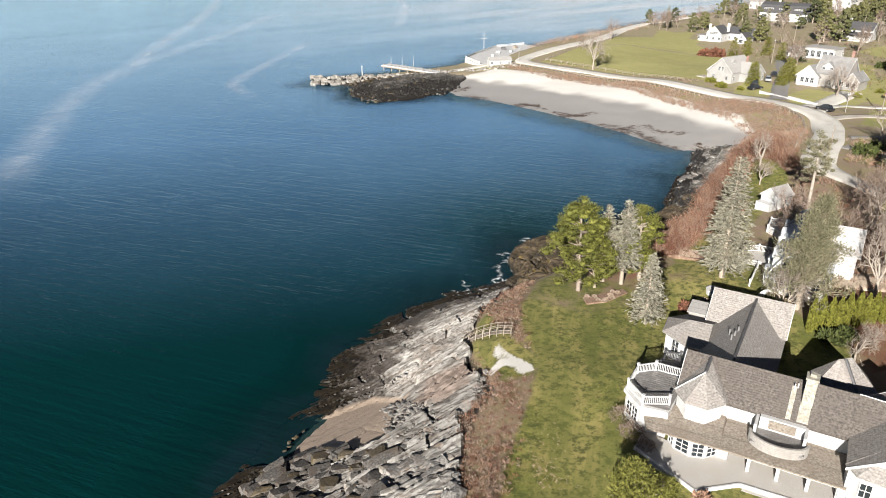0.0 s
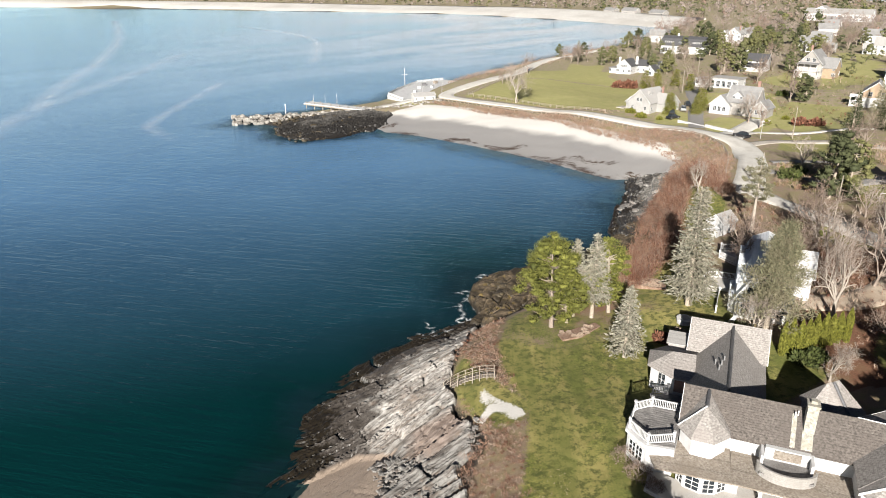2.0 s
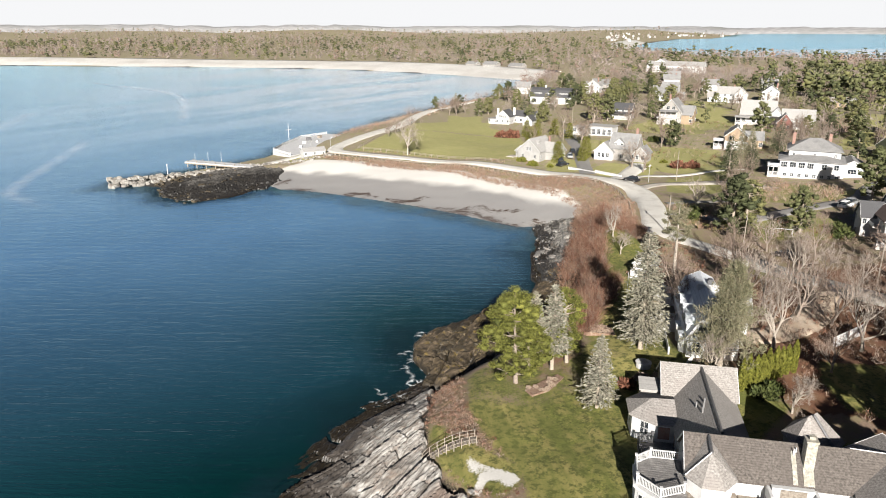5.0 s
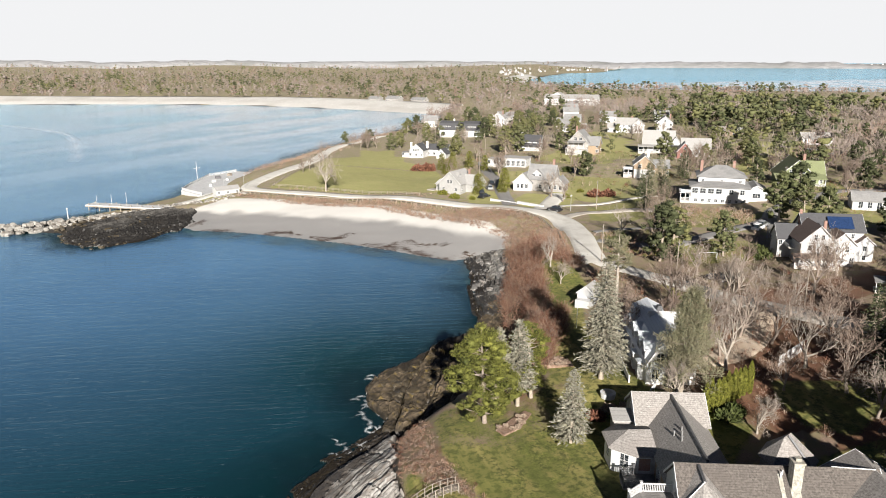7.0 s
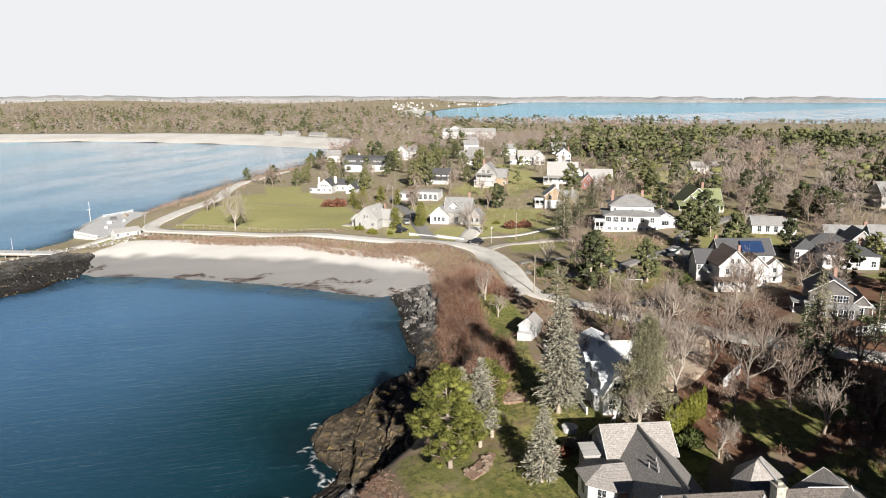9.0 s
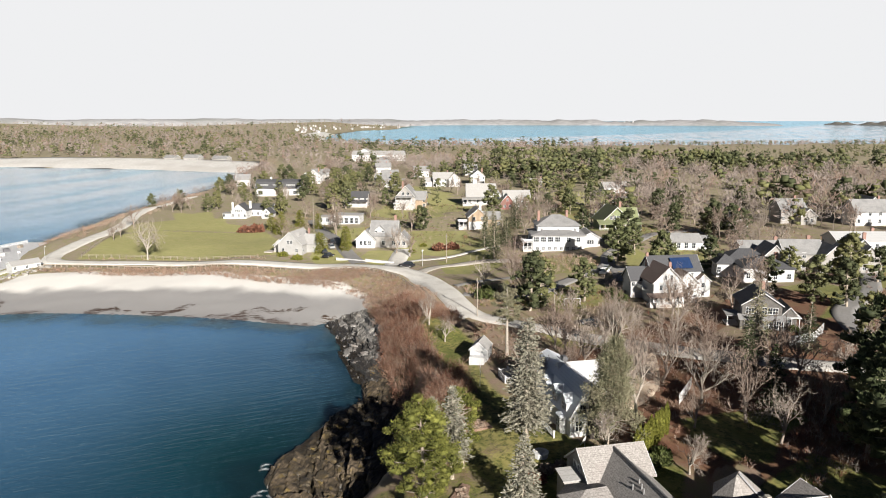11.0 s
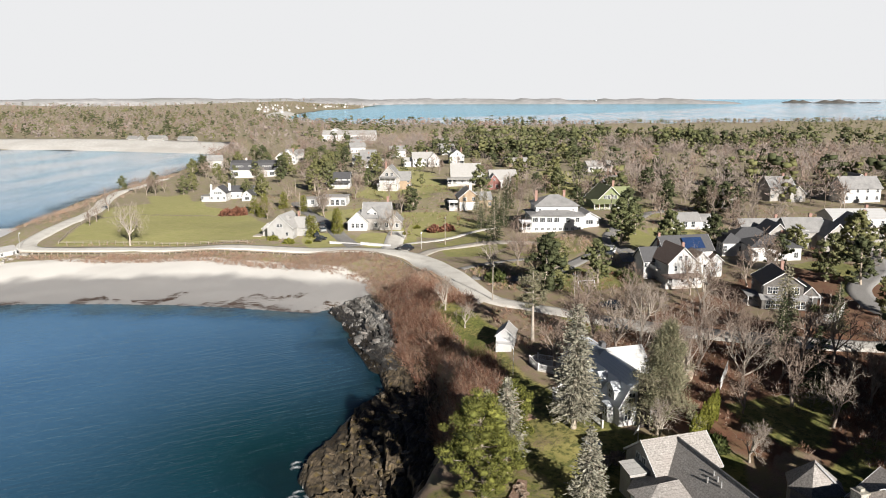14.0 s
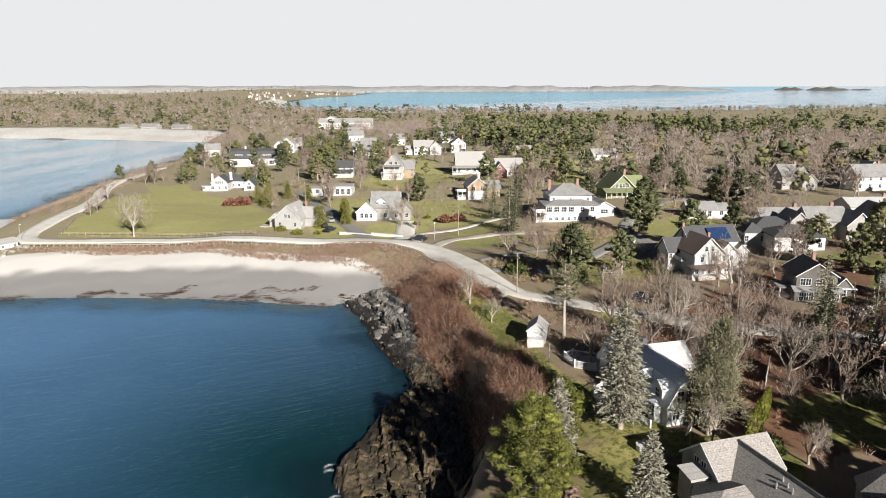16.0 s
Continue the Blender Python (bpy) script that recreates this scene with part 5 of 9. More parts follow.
def chimney(parent, x, y, z0, z1, mat="brick", w=0.8, d=0.6, rz=0):
    bm = box_bm(-w / 2, -d / 2, z0, w / 2, d / 2, z1 - 0.3)
    add_box(bm, -w / 2 - 0.08, -d / 2 - 0.08, z1 - 0.3, w / 2 + 0.08, d / 2 + 0.08, z1 - 0.1)
    add_box(bm, -w / 2 + 0.05, -d / 2 + 0.05, z1 - 0.1, w / 2 - 0.05, d / 2 - 0.05, z1 + 0.12)
    bm.transform(pose(x, y, 0, 0, 0, rz))
    part("chimney", bm, M[mat], parent)


def porch(parent, x0, y0, x1, y1, floor, top, posts, mat="roof_gray", slope=0.3, rail=True, side="f"):
    """An open porch in front of a wall at y1: floor, posts, a rail of slats and a lean-to roof."""
    part("porch_floor", box_bm(x0, y0, -0.6, x1, y1 - 0.01, floor), M["deck"], parent)
    for k in range(posts):
        x = x0 + 0.12 + (x1 - x0 - 0.24) * k / max(posts - 1, 1)
        part("post", box_bm(x - 0.09, y0 + 0.02, floor, x + 0.09, y0 + 0.2, top), M["trim"], parent)
    if rail:
        bm = bmesh.new()
        add_box(bm, x0, y0 + 0.06, floor + 0.85, x1, y0 + 0.14, floor + 0.95)
        add_box(bm, x0, y0 + 0.06, floor + 0.08, x1, y0 + 0.14, floor + 0.16)
        n = int((x1 - x0) / 0.22)
        for k in range(n):
            x = x0 + (x1 - x0) * (k + 0.5) / n
            add_box(bm, x - 0.03, y0 + 0.08, floor + 0.16, x + 0.03, y0 + 0.12, floor + 0.85)
        part("railing", bm, M["trim"], parent)
    bm = prism_bm([(y0 - 0.35, top), (y1, top + slope), (y1, top + slope + 0.16), (y0 - 0.35, top + 0.16)], x0 - 0.3, x1 + 0.3)
    part("porch_roof", bm, M[mat], parent)


def dormer(parent, x, y, z, w, h, depth, wall, top, rz=0, cols=2, shed=False):
    """A roof dormer: its face at y looking to -y, running back by depth."""
    m = pose(x, y, z, 0, 0, rz)
    if shed:
        bm = prism_bm([(0, 0), (0, h), (depth, h + 0.25), (depth, 0)], -w / 2, w / 2)
        rf = prism_bm([(-0.25, h), (depth, h + 0.3), (depth, h + 0.42), (-0.25, h + 0.12)], -w / 2 - 0.2, w / 2 + 0.2)
    else:
        bm = bmesh.new()
        v = [bm.verts.new(p) for yy in (0, depth) for p in ((-w / 2, yy, 0), (w / 2, yy, 0), (w / 2, yy, h), (0, yy, h + w * 0.42), (-w / 2, yy, h))]
        bm.faces.new(v[:5]), bm.faces.new(v[5:][::-1])
        for i in range(5):
            bm.faces.new((v[i], v[(i + 1) % 5], v[5 + (i + 1) % 5], v[5 + i]))
        rf = bmesh.new()
        o, k = 0.22, 0.84
        pts = [(-w / 2 - o, h - o * k), (0, h + w * 0.42), (w / 2 + o, h - o * k)]
        ring = pts + [(a, b + 0.14) for a, b in pts[::-1]]
        f = [rf.verts.new((a, -0.2, b + 0.02)) for a, b in ring]
        g = [rf.verts.new((a, depth, b + 0.02)) for a, b in ring]
        rf.faces.new(f), rf.faces.new(g[::-1])
        for i in range(6):
            rf.faces.new((f[i], f[(i + 1) % 6], g[(i + 1) % 6], g[i]))
    bm.transform(m)
    part("dormer", bm, M[wall], parent)
    rf.transform(m)
    part("dormer_roof", rf, M[top], parent)
    n = max(1, int(w / 1.15))
    for k in range(n):
        u = 0 if n == 1 else -w * 0.36 + w * 0.72 * k / (n - 1)
        window(parent, m @ pose(u, -0.012, 0.25), min(0.8, w * 0.6), h - 0.45, 2, 2)


def house_at(x, y, rz, label, z=None, name="house", category="house"):
    return empty(name, pose(x, y, ground_at(x, y) if z is None else z, 0, 0, rz), label, category)


def cape_house():
    o = house_at(94, 233, -57, "pale gray-cream gabled house with a pale roof by the shore road")
    o.scale = (0.82, 0.82, 0.82)
    block(o, 0, 0, 90, 13, 10.5, 0, 4.2, "gable", 4.8, "clap_cream", "roof_pale", 0.45, {"r": [(2, 1.0, 1.0, 1.3, 6.5)], "l": [(2, 1.0, 1.0, 1.3, 6.0), (2, 4.2, 0.9, 1.3, 1.4)], "f": [(3, 1.0, 0.9, 1.3)], "b": [(3, 1.0, 0.9, 1.3)]})
    block(o, 6.8, 2.5, 0, 7, 8, 0, 3.8, "gable", 3.4, "clap_cream", "roof_pale", 0.4, {"f": [(2, 1.0, 0.9, 1.3)], "r": [(2, 1.0, 0.9, 1.3)]})
    block(o, -6.6, 1.5, 90, 8, 5, 0, 2.9, "gable", 2.2, "clap_cream", "roof_pale", 0.4, {"l": [(1, 0.9, 1.2, 1.2)], "f": [(2, 0.9, 0.9, 1.1)]})
    dormer(o, 2.6, -2.6, 5.6, 2.4, 1.5, 3.0, "clap_cream", "roof_pale", 90)
    part("entry_gable", prism_bm([(-1.3, 0), (1.3, 0), (1.3, 2.6), (0, 3.9), (-1.3, 2.6)], -1.2, 0.3), M["trim"], o)
    part("patio", box_bm(-12.5, -4.5, -0.3, -9, 0, 0.06), M["drive"], o, "pale gravel patio")
    chimney(o, 4.2, 3.4, 3, 9.3)
    return o


def gray_cape():
    o = house_at(119.5, 216.5, -50, "weathered gray shingle cape house with white trim and dormers")
    block(o, 0, 0, 0, 9, 8, 0, 4.4, "gable", 4.4, "clap_gray", "roof_gray", 0.4, {"f": [(3, 0.9, 1.0, 1.4)], "r": [(2, 0.9, 0.9, 1.3)], "l": [(2, 0.9, 0.9, 1.3)]})
    block(o, -6.0, -1.8, 90, 7, 6.5, 0, 3.0, "gable", 3.0, "clap_white", "roof_gray", 0.35, {"l": [(3, 0.9, 0.9, 1.4, 3.0)], "f": [(2, 0.9, 0.9, 1.2)]})
    block(o, 6.2, -0.6, 90, 6.5, 4.2, 0, 3.0, "gable", 2.1, "clap_gray", "roof_gray", 0.35, {"l": [(2, 0.9, 0.9, 1.3, 1.8)]})
    dormer(o, -1.4, -3.4, 4.3, 3.2, 1.6, 3.0, "clap_white", "roof_gray")
    chimney(o, 3.6, 0.3, 6, 10.6)
    return o


def low_white_house():
    o = house_at(142, 269, -50, "low white flat-roofed house with wide windows")
    block(o, 0, 0, 0, 11, 8, 0, 3.6, "flat", 0, "clap_white", "roof_pale", 0.4, {"f": [(5, 0.5, 1.3, 2.2)], "r": [(2, 0.9, 1.2, 1.4)]})
    block(o, -8.5, 0.5, 0, 7, 6, 0, 2.6, "flat", 0, "clap_white", "roof_pale", 0.4, {"f": [(3, 0.7, 1.2, 1.5)]})
    return o


def black_roof_house():
    o = house_at(178, 311, -46, "white farmhouse with a charcoal roof and full porch")
    block(o, 0, 0, 0, 11, 7, 0, 4.8, "gable", 2.6, "clap_white", "roof_dark", 0.4, {"f": [(4, 3.2, 0.9, 1.2)], "r": [(2, 3.0, 0.9, 1.2)], "l": [(2, 3.0, 0.9, 1.2)]})
    porch(o, -5.5, -6, 5.5, -3.5, 0.5, 2.7, 5, "roof_dark", 0.7)
    chimney(o, -4.6, 0, 6, 8.6, "white")
    return o


def deck_house():
    o = house_at(191, 288, -50, "tall gray shingle house with stacked white decks")
    block(o, 0, 0, 90, 11, 9, 0, 6.2, "gable", 5.0, "clap_gray", "roof_gray", 0.5, {"l": [(2, 6.6, 1.2, 1.4, 2.4)], "f": [(3, 1, 1, 1.3), (3, 3.8, 1, 1.3)]})
    block(o, 6.2, 1.0, 0, 6, 8, 0, 4.6, "gable", 3.6, "shingle_warm", "roof_gray", 0.4, {"f": [(2, 1, 0.9, 1.3), (2, 3.4, 0.9, 1.1)], "r": [(2, 1, 0.9, 1.3)]})
    porch(o, -5.2, -8.2, 4.2, -5.5, 0.6, 2.9, 4, "trim", 0.1)
    porch(o, -4.4, -7.8, 3.4, -5.5, 3.4, 5.7, 4, "roof_gray", 0.5)
    chimney(o, -2.4, 2, 8, 12.6)
    return o


def barn_house():
    o = house_at(188, 402, -44, "long white barn-like house with a charcoal gambrel roof")
    block(o, 0, 0, 0, 26, 11, 0, 4.6, "gambrel", 5.0, "clap_white", "roof_dark", 0.5, {"f": [(3, 1.2, 2.6, 2.0)], "r": [(2, 5.2, 0.9, 1.3, 2.4), (3, 1.4, 1.1, 1.4)]})
    for k in range(3):
        dormer(o, -8.5 + 8 * k, -5.0, 5.4, 5.0, 1.5, 3.0, "clap_white", "roof_dark", shed=True)
    chimney(o, -5, 0, 8, 10.8, "white")
    return o


def compound_house():
    o = house_at(126, 326, -48, "white gabled house with charcoal roofs, wings and a garage")
    o.scale = (0.78, 0.78, 0.8)
    block(o, -4, 0, 90, 10, 9, 0, 4.6, "gable", 3.6, "clap_white", "roof_dark", 0.4, {"l": [(4, 3.9, 0.8, 1.2, 3.6), (3, 1, 1.0, 1.4)], "f": [(3, 1, 1, 1.3)]})
    block(o, 6, 9, 0, 14, 8, 0, 4.4, "gable", 2.8, "clap_white", "roof_dark", 0.4, {"f": [(4, 1, 1.2, 1.4)], "r": [(2, 1, 1, 1.3)]})
    block(o, 13, -2, 90, 8, 6, 0, 3.2, "gable", 2.9, "clap_white", "roof_dark", 0.4, {"l": [(1, 1, 2.2, 1.6), (1, 3.4, 0.8, 1.0)]})
    block(o, -11, -1, 0, 6, 6, 0, 2.6, "flat", 0, "clap_white", "roof_gray", 0.5, {"f": [(2, 0.7, 1.3, 1.5)]})
    chimney(o, -9.3, 0, 0, 8.6, "white", 1.0, 0.8)
    chimney(o, 0.4, 3, 5, 9.2, "white", 1.2, 1.0)
    return o


def sugar_house():
    o = house_at(220, 266, -44, "large white house with a steep pale roof and screened porch")
    block(o, 0, 0, 0, 14, 10, 0, 4.4, "gable", 5.6, "clap_white", "roof_pale", 0.45, {"f": [(4, 0.9, 1.1, 1.4)], "l": [(2, 4.6, 0.9, 1.3, 3), (3, 1, 1, 1.3)]})
    porch(o, -9, -7.6, 4.5, -5, 0.6, 2.9, 7, "roof_pale", 0.5)
    block(o, 7.5, -3, 90, 8, 6, 0, 4.0, "gable", 3.6, "clap_white", "roof_pale", 0.4, {"l": [(2, 1, 1, 1.4, 2.4)]})
    return o


def red_house():
    o = house_at(213, 243, -42, "white cottage with a barn-red gable")
    block(o, 0, 0, 90, 9, 6, 0, 3.4, "gable", 3.6, "wall_red", "roof_pale", 0.4, {"l": [(2, 0.9, 0.9, 1.3, 2.4), (1, 4.0, 0.8, 1.1)], "f": [(2, 1, 1, 1.3)]})
    block(o, 5, 4, 0, 12, 8, 0, 4.6, "gable", 3.6, "clap_white", "roof_pale", 0.4, {"f": [(3, 1, 1, 1.3)], "r": [(2, 1, 1, 1.3)]})
    return o


def brown_gable():
    o = house_at(166, 217, -40, "brown shingle house with a white front and side porch")
    block(o, 0, 0, 90, 10, 7.5, 0, 4.8, "gable", 3.2, "shingle_warm", "roof_gray", 0.45, {"l": [(2, 3.4, 1.1, 1.3, 3.4)], "f": [(3, 1, 1, 1.3)]})
    part("white_front", box_bm(-3.7, -5.05, -0.4, 3.7, -4.98, 2.9), M["trim"], o)
    block(o, 6, 1.5, 0, 6, 7, 0, 3.6, "gable", 2.4, "shingle_warm", "roof_gray", 0.4, {"f": [(2, 1, 1, 1.3)]})
    porch(o, -7.4, -3.4, -3.8, 1.0, 0.5, 2.6, 3, "trim", 0.15)
    part("upper_rail", box_bm(-7.5, -3.5, 2.9, -3.9, -3.4, 3.6), M["trim"], o)
    chimney(o, 1.5, 2, 6, 9.0, "white")
    return o


def hotel_house():
    o = house_at(146, 164, -44, "big white hip-roofed house with a sunroom and two brick chimneys", 9.7)
    block(o, 1, 2, 0, 13, 10, 0, 7.6, "hip", 2.9, "clap_white", "roof_gray", 0.6, {"f": [(3, 6.0, 0.6, 0.7)], "r": [(2, 5.6, 0.9, 1.2)], "l": [(2, 5.6, 0.9, 1.2)]})
    block(o, 0.5, -1.0, 0, 16, 12.5, 0, 5.2, "hip", 1.5, "clap_white", "roof_gray", 0.6, {"f": [(4, 3.2, 1.5, 1.4, 6.6, -3.6), (2, 3.2, 1.1, 1.3, 3.0, 4.6), (8, 0.7, 0.8, 0.8, 13)], "l": [(5, 3.2, 1.4, 1.4), (5, 0.7, 0.8, 1.4)], "r": [(3, 3.2, 1, 1.3)]})
    block(o, 10.5, -1.5, 90, 10, 6, 0, 4.4, "gable", 1.6, "clap_white", "roof_gray", 0.4, {"l": [(1, 2.4, 2.0, 1.2)], "r": [(3, 2.4, 1, 1.2)], "f": [(3, 2.2, 1, 1.2)]})
    porch(o, -10.4, -7.2, -7.6, -1.0, 0.7, 3.0, 3, "trim", 0.1)
    part("upper_rail", box_bm(-10.4, -7.2, 3.3, -7.6, -7.1, 4.0), M["trim"], o)
    chimney(o, -4.6, 2.5, 8, 11.6)
    chimney(o, 4.8, 5.0, 8, 11.4)
    return o


def green_house():
    o = house_at(188, 170, -40, "green shingled bungalow with a mossy gable roof and white porch", 10.6)
    block(o, 0, 0, 90, 12, 10, 0, 4.0, "gable", 4.8, "wall_green", "roof_green", 0.7, {"l": [(4, 4.4, 0.9, 1.2, 3.8)], "f": [(3, 0.9, 1, 1.3)]})
    block(o, 4.5, 1, 0, 9, 8, 0, 4.0, "gable", 3.8, "wall_green", "roof_green", 0.5, {"f": [(2, 0.9, 1, 1.3)], "r": [(2, 0.9, 1, 1.3), (1, 4.3, 1, 1.2)]})
    porch(o, -7, -9.5, 8, -6, 0.8, 3.1, 9, "roof_green", 1.1)
    chimney(o, 3.6, 2, 6, 9.8)
    return o


def cottage():
    o = house_at(169, 130, -46, "small white cottage with a gray roof")
    block(o, -1.5, 0, 0, 8.5, 6, 0, 2.7, "gable", 2.0, "clap_white", "roof_gray", 0.3, {"f": [(3, 0.6, 1.0, 1.6, 4.5)]})
    block(o, 4.6, 0.3, 0, 4, 5, 0, 2.5, "gable", 1.6, "clap_white", "roof_gray", 0.3, {"f": [(1, 0.8, 0.9, 1.2)]})
    return o


def big_white_house():
    o = house_at(113.5, 106, -36, "large weathered white gabled house with brown roofs and solar panels", 9.5)
    o.scale = (0.7, 0.7, 0.76)
    block(o, -4.0, -2.5, 90, 11, 9.5, 0, 7.2, "gable", 4.2, "clap_white", "roof_brown", 0.6, {"l": [(2, 7.6, 0.8, 1.3, 2), (2, 4.6, 0.9, 1.4, 4.6), (3, 1.2, 1.0, 1.4)], "f": [(3, 4.6, 0.9, 1.4), (3, 1.2, 1, 1.4)]})
    block(o, 3.2, -2.0, 90, 9, 7, 0, 6.4, "gable", 3.0, "clap_white", "roof_brown", 0.5, {"l": [(2, 4.2, 0.9, 1.4, 2.6), (3, 1.0, 1.1, 1.5)], "f": [(2, 4.2, 0.9, 1.4)]})
    block(o, 3.0, 5.5, 0, 17, 9, 0, 8.6, "gable", 3.8, "clap_white", "roof_dark", 0.5, {"f": [(4, 6.4, 0.8, 1.2, 6, 2.5)], "r": [(2, 6.2, 0.9, 1.3, 3.5), (2, 3.4, 0.9, 1.3, 3.5)]})
    block(o, -8.5, 4.5, 0, 8, 7, 0, 6.2, "gable", 3.2, "clap_white", "roof_dark", 0.5, {"f": [(2, 4, 0.9, 1.3)], "l": [(2, 4, 0.9, 1.3)]})
    block(o, 11.5, 3.0, 90, 8, 5, 0, 5.4, "gable", 2.0, "clap_white", "roof_brown", 0.4, {"r": [(2, 3.4, 0.9, 1.3)], "l": [(1, 3.4, 0.9, 1.3), (1, 0.8, 0.9, 1.3)]})
    panel = prism_bm([(-2.6, -0.02), (0.9, 2.6), (0.9, 2.68), (-2.6, 0.06)], -1.5, 5.5)
    panel.transform(pose(3.0, 3.0, 9.2))
    part("solar_panel", panel, M["solar"], o, "blue solar panels on the roof slope")
    porch(o, -11, -11, 1.2, -8, 0.9, 3.1, 6, "roof_brown", 0.5)
    part("balcony", box_bm(-10.6, -3.5, 3.9, -8.9, 2.5, 4.1), M["deck"], o)
    part("balcony_rail", box_bm(-10.6, -3.5, 4.1, -10.5, 2.5, 5.0), M["trim"], o)
    chimney(o, -0.4, -1.0, 6, 11.4)
    chimney(o, -5.5, 5.5, 9, 13.3)
    return o


def dark_house():
    o = house_at(106.5, 83.0, -54, "weathered dark shingle house with a charcoal roof and white windows", 10.0)
    o.scale = (0.76, 0.76, 0.8)
    block(o, 0, 0, 90, 10, 9.6, 0, 6.0, "gable", 3.0, "shingle_wall", "roof_dark", 0.4, {"l": [(3, 3.7, 1.15, 1.5, 2.6, 1.9), (2, 3.7, 1.15, 1.5, 1.3, -2.6)], "r": [(2, 3.9, 0.9, 1.2)], "f": [(3, 3.8, 0.9, 1.2)], "b": [(2, 3.8, 0.9, 1.2)]})
    block(o, 0, -5.7, 0, 11, 2.0, 0, 2.6, "shed", 0.7, "shingle_wall", "roof_gray", 0.4, {"f": [(4, 0.4, 1.0, 1.9, 3.5, 2.6), (3, 0.4, 1.0, 1.9, 2.3, -2.8)]})
    block(o, 7.0, 0.5, 90, 9, 3.5, 0, 3.6, "gable", 1.8, "shingle_wall", "roof_gray", 0.3, {"l": [(1, 1.0, 0.9, 1.3)]})
    porch(o, 5.4, -4.6, 9.4, -2.0, 0.3, 2.8, 3, "trim", 0.2, False)
    porch(o, -8, -3.6, -4.9, 1.5, 0.3, 2.5, 2, "roof_gray", 0.3, False)
    chimney(o, 2.0, 3.6, 6.5, 9.9)
    part("entry_steps", box_bm(-1.2, -8.2, -0.4, 0.4, -6.7, 0.25), M["deck"], o)
    return o


def gabled(x, y, rz, w, d, h, rise, wall, top, label, wings=(), roof="gable", over=0.4, z=None, turn=0):
    """A plainer neighbouring house: a main block with windows all round, and wings."""
    o = house_at(x, y, rz, label, z)
    n, storeys = max(2, int(w / 3)), (1.0, 3.7) if h > 4.8 else (1.0,)
    win = {s: [(n if s in "fb" else max(2, int(d / 3.2)), q, 0.9, 1.3) for q in storeys] for s in "fblr"}
    if roof in ("gable", "gambrel") and rise > 2.4:
        win["l"] = win["l"] + [(1, h + 0.3, 0.8, 1.1)]
        win["r"] = win["r"] + [(1, h + 0.3, 0.8, 1.1)]
    block(o, 0, 0, turn, w, d, 0, h, roof, rise, wall, top, over, win)
    for cx, cy, r, ww, dd, hh, rr, kind in wings:
        block(o, cx, cy, r, ww, dd, 0, hh, kind, rr, wall, top, 0.35, {"f": [(2, 1.0, 0.9, 1.3)], "l": [(2, 1.0, 0.9, 1.3, dd * 0.4)], "r": [(2, 1.0, 0.9, 1.3, dd * 0.4)]})
    chimney(o, w * 0.25, 0.4, h + rise * 0.5, h + rise + 1.0)
    return o


for build in (cape_house, gray_cape, low_white_house, black_roof_house, deck_house, barn_house, compound_house, sugar_house, red_house, brown_gable, hotel_house,
              green_house, cottage, big_white_house, dark_house):
    build()
gabled(146, 98, -50, 12, 9, 3.6, 2.2, "clap_white", "roof_dark", "low white house with charcoal hip roofs", ((-2, 9, 0, 11, 8, 3.8, 2.4, "hip"), (-8, 5, 0, 5, 5, 3.2, 2.2, "pyramid")), "hip")
gabled(166, 97, -48, 10, 8, 5.0, 3.0, "clap_gray", "roof_gray", "gray house with white trim and clustered gables", ((6, -4, 90, 8, 6.5, 4.4, 3.2, "gable"), (-7, 1, 90, 8, 6, 3.8, 3.0, "gable")))
gabled(179, 87, -50, 9, 8, 4.8, 3.6, "clap_gray", "roof_gray", "gray gabled house with white corner boards", ((0, -6, 90, 6, 6, 4.0, 3.2, "gable"),), turn=90)
gabled(170, 108, -46, 14, 7, 3.4, 2.6, "clap_white", "roof_gray", "long low white house with a gray roof")
gabled(206, 94, -46, 17, 9, 3.4, 2.0, "clap_white", "roof_white", "wide white garage building with a pale roof")
gabled(258, 106, -44, 14, 9, 5.4, 3.8, "clap_white", "roof_gray", "large white house with a gray roof and shed dormer", ((4, 8, 90, 9, 8, 5.6, 4.0, "gable"),))
gabled(249, 131, -40, 10, 9, 5.2, 3.6, "clap_gray", "roof_gray", "gray house among bare trees", ((3, -6, 90, 7, 6, 3.4, 2.6, "gable"),))
gabled(222, 140, -40, 9, 7, 3.6, 2.8, "clap_gray", "roof_gray", "small gray gabled house among bare trees", turn=90)
gabled(242, 446, -44, 10, 9, 6.0, 3.6, "clap_white", "roof_pale", "tall white house with a steep roof", ((-5, -4, 90, 8, 6, 5.0, 3.0, "gable"),), turn=90)
gabled(256, 460, -40, 12, 9, 5.0, 3.4, "clap_gray", "roof_gray", "gray shingle house behind trees")
gabled(252, 380, -46, 13, 9, 4.8, 3.2, "clap_white", "roof_gray", "white house with a broad gray roof and garage", ((6, -8, 0, 14, 6, 3.2, 2.4, "gable"), (2, 8, 0, 10, 8, 6.4, 3.6, "gable")))
gabled(274, 350, -42, 12, 9, 5.2, 3.6, "clap_white", "roof_pale", "white house with two gables", ((7, -2, 90, 9, 7, 5.0, 3.4, "gable"), (-8, 1, 0, 6, 6, 3.2, 2.2, "gable")))
gabled(300, 345, -42, 13, 9, 5.6, 3.6, "clap_white", "roof_gray", "white gabled house at the edge of the pines", turn=90)
gabled(304, 300, -40, 15, 9, 3.2, 2.0, "shingle_warm", "roof_pale", "low brown ranch house with a pale roof")
gabled(285, 232, -36, 13, 8, 3.2, 2.4, "clap_white", "roof_pale", "low white house with a pale roof among trees")
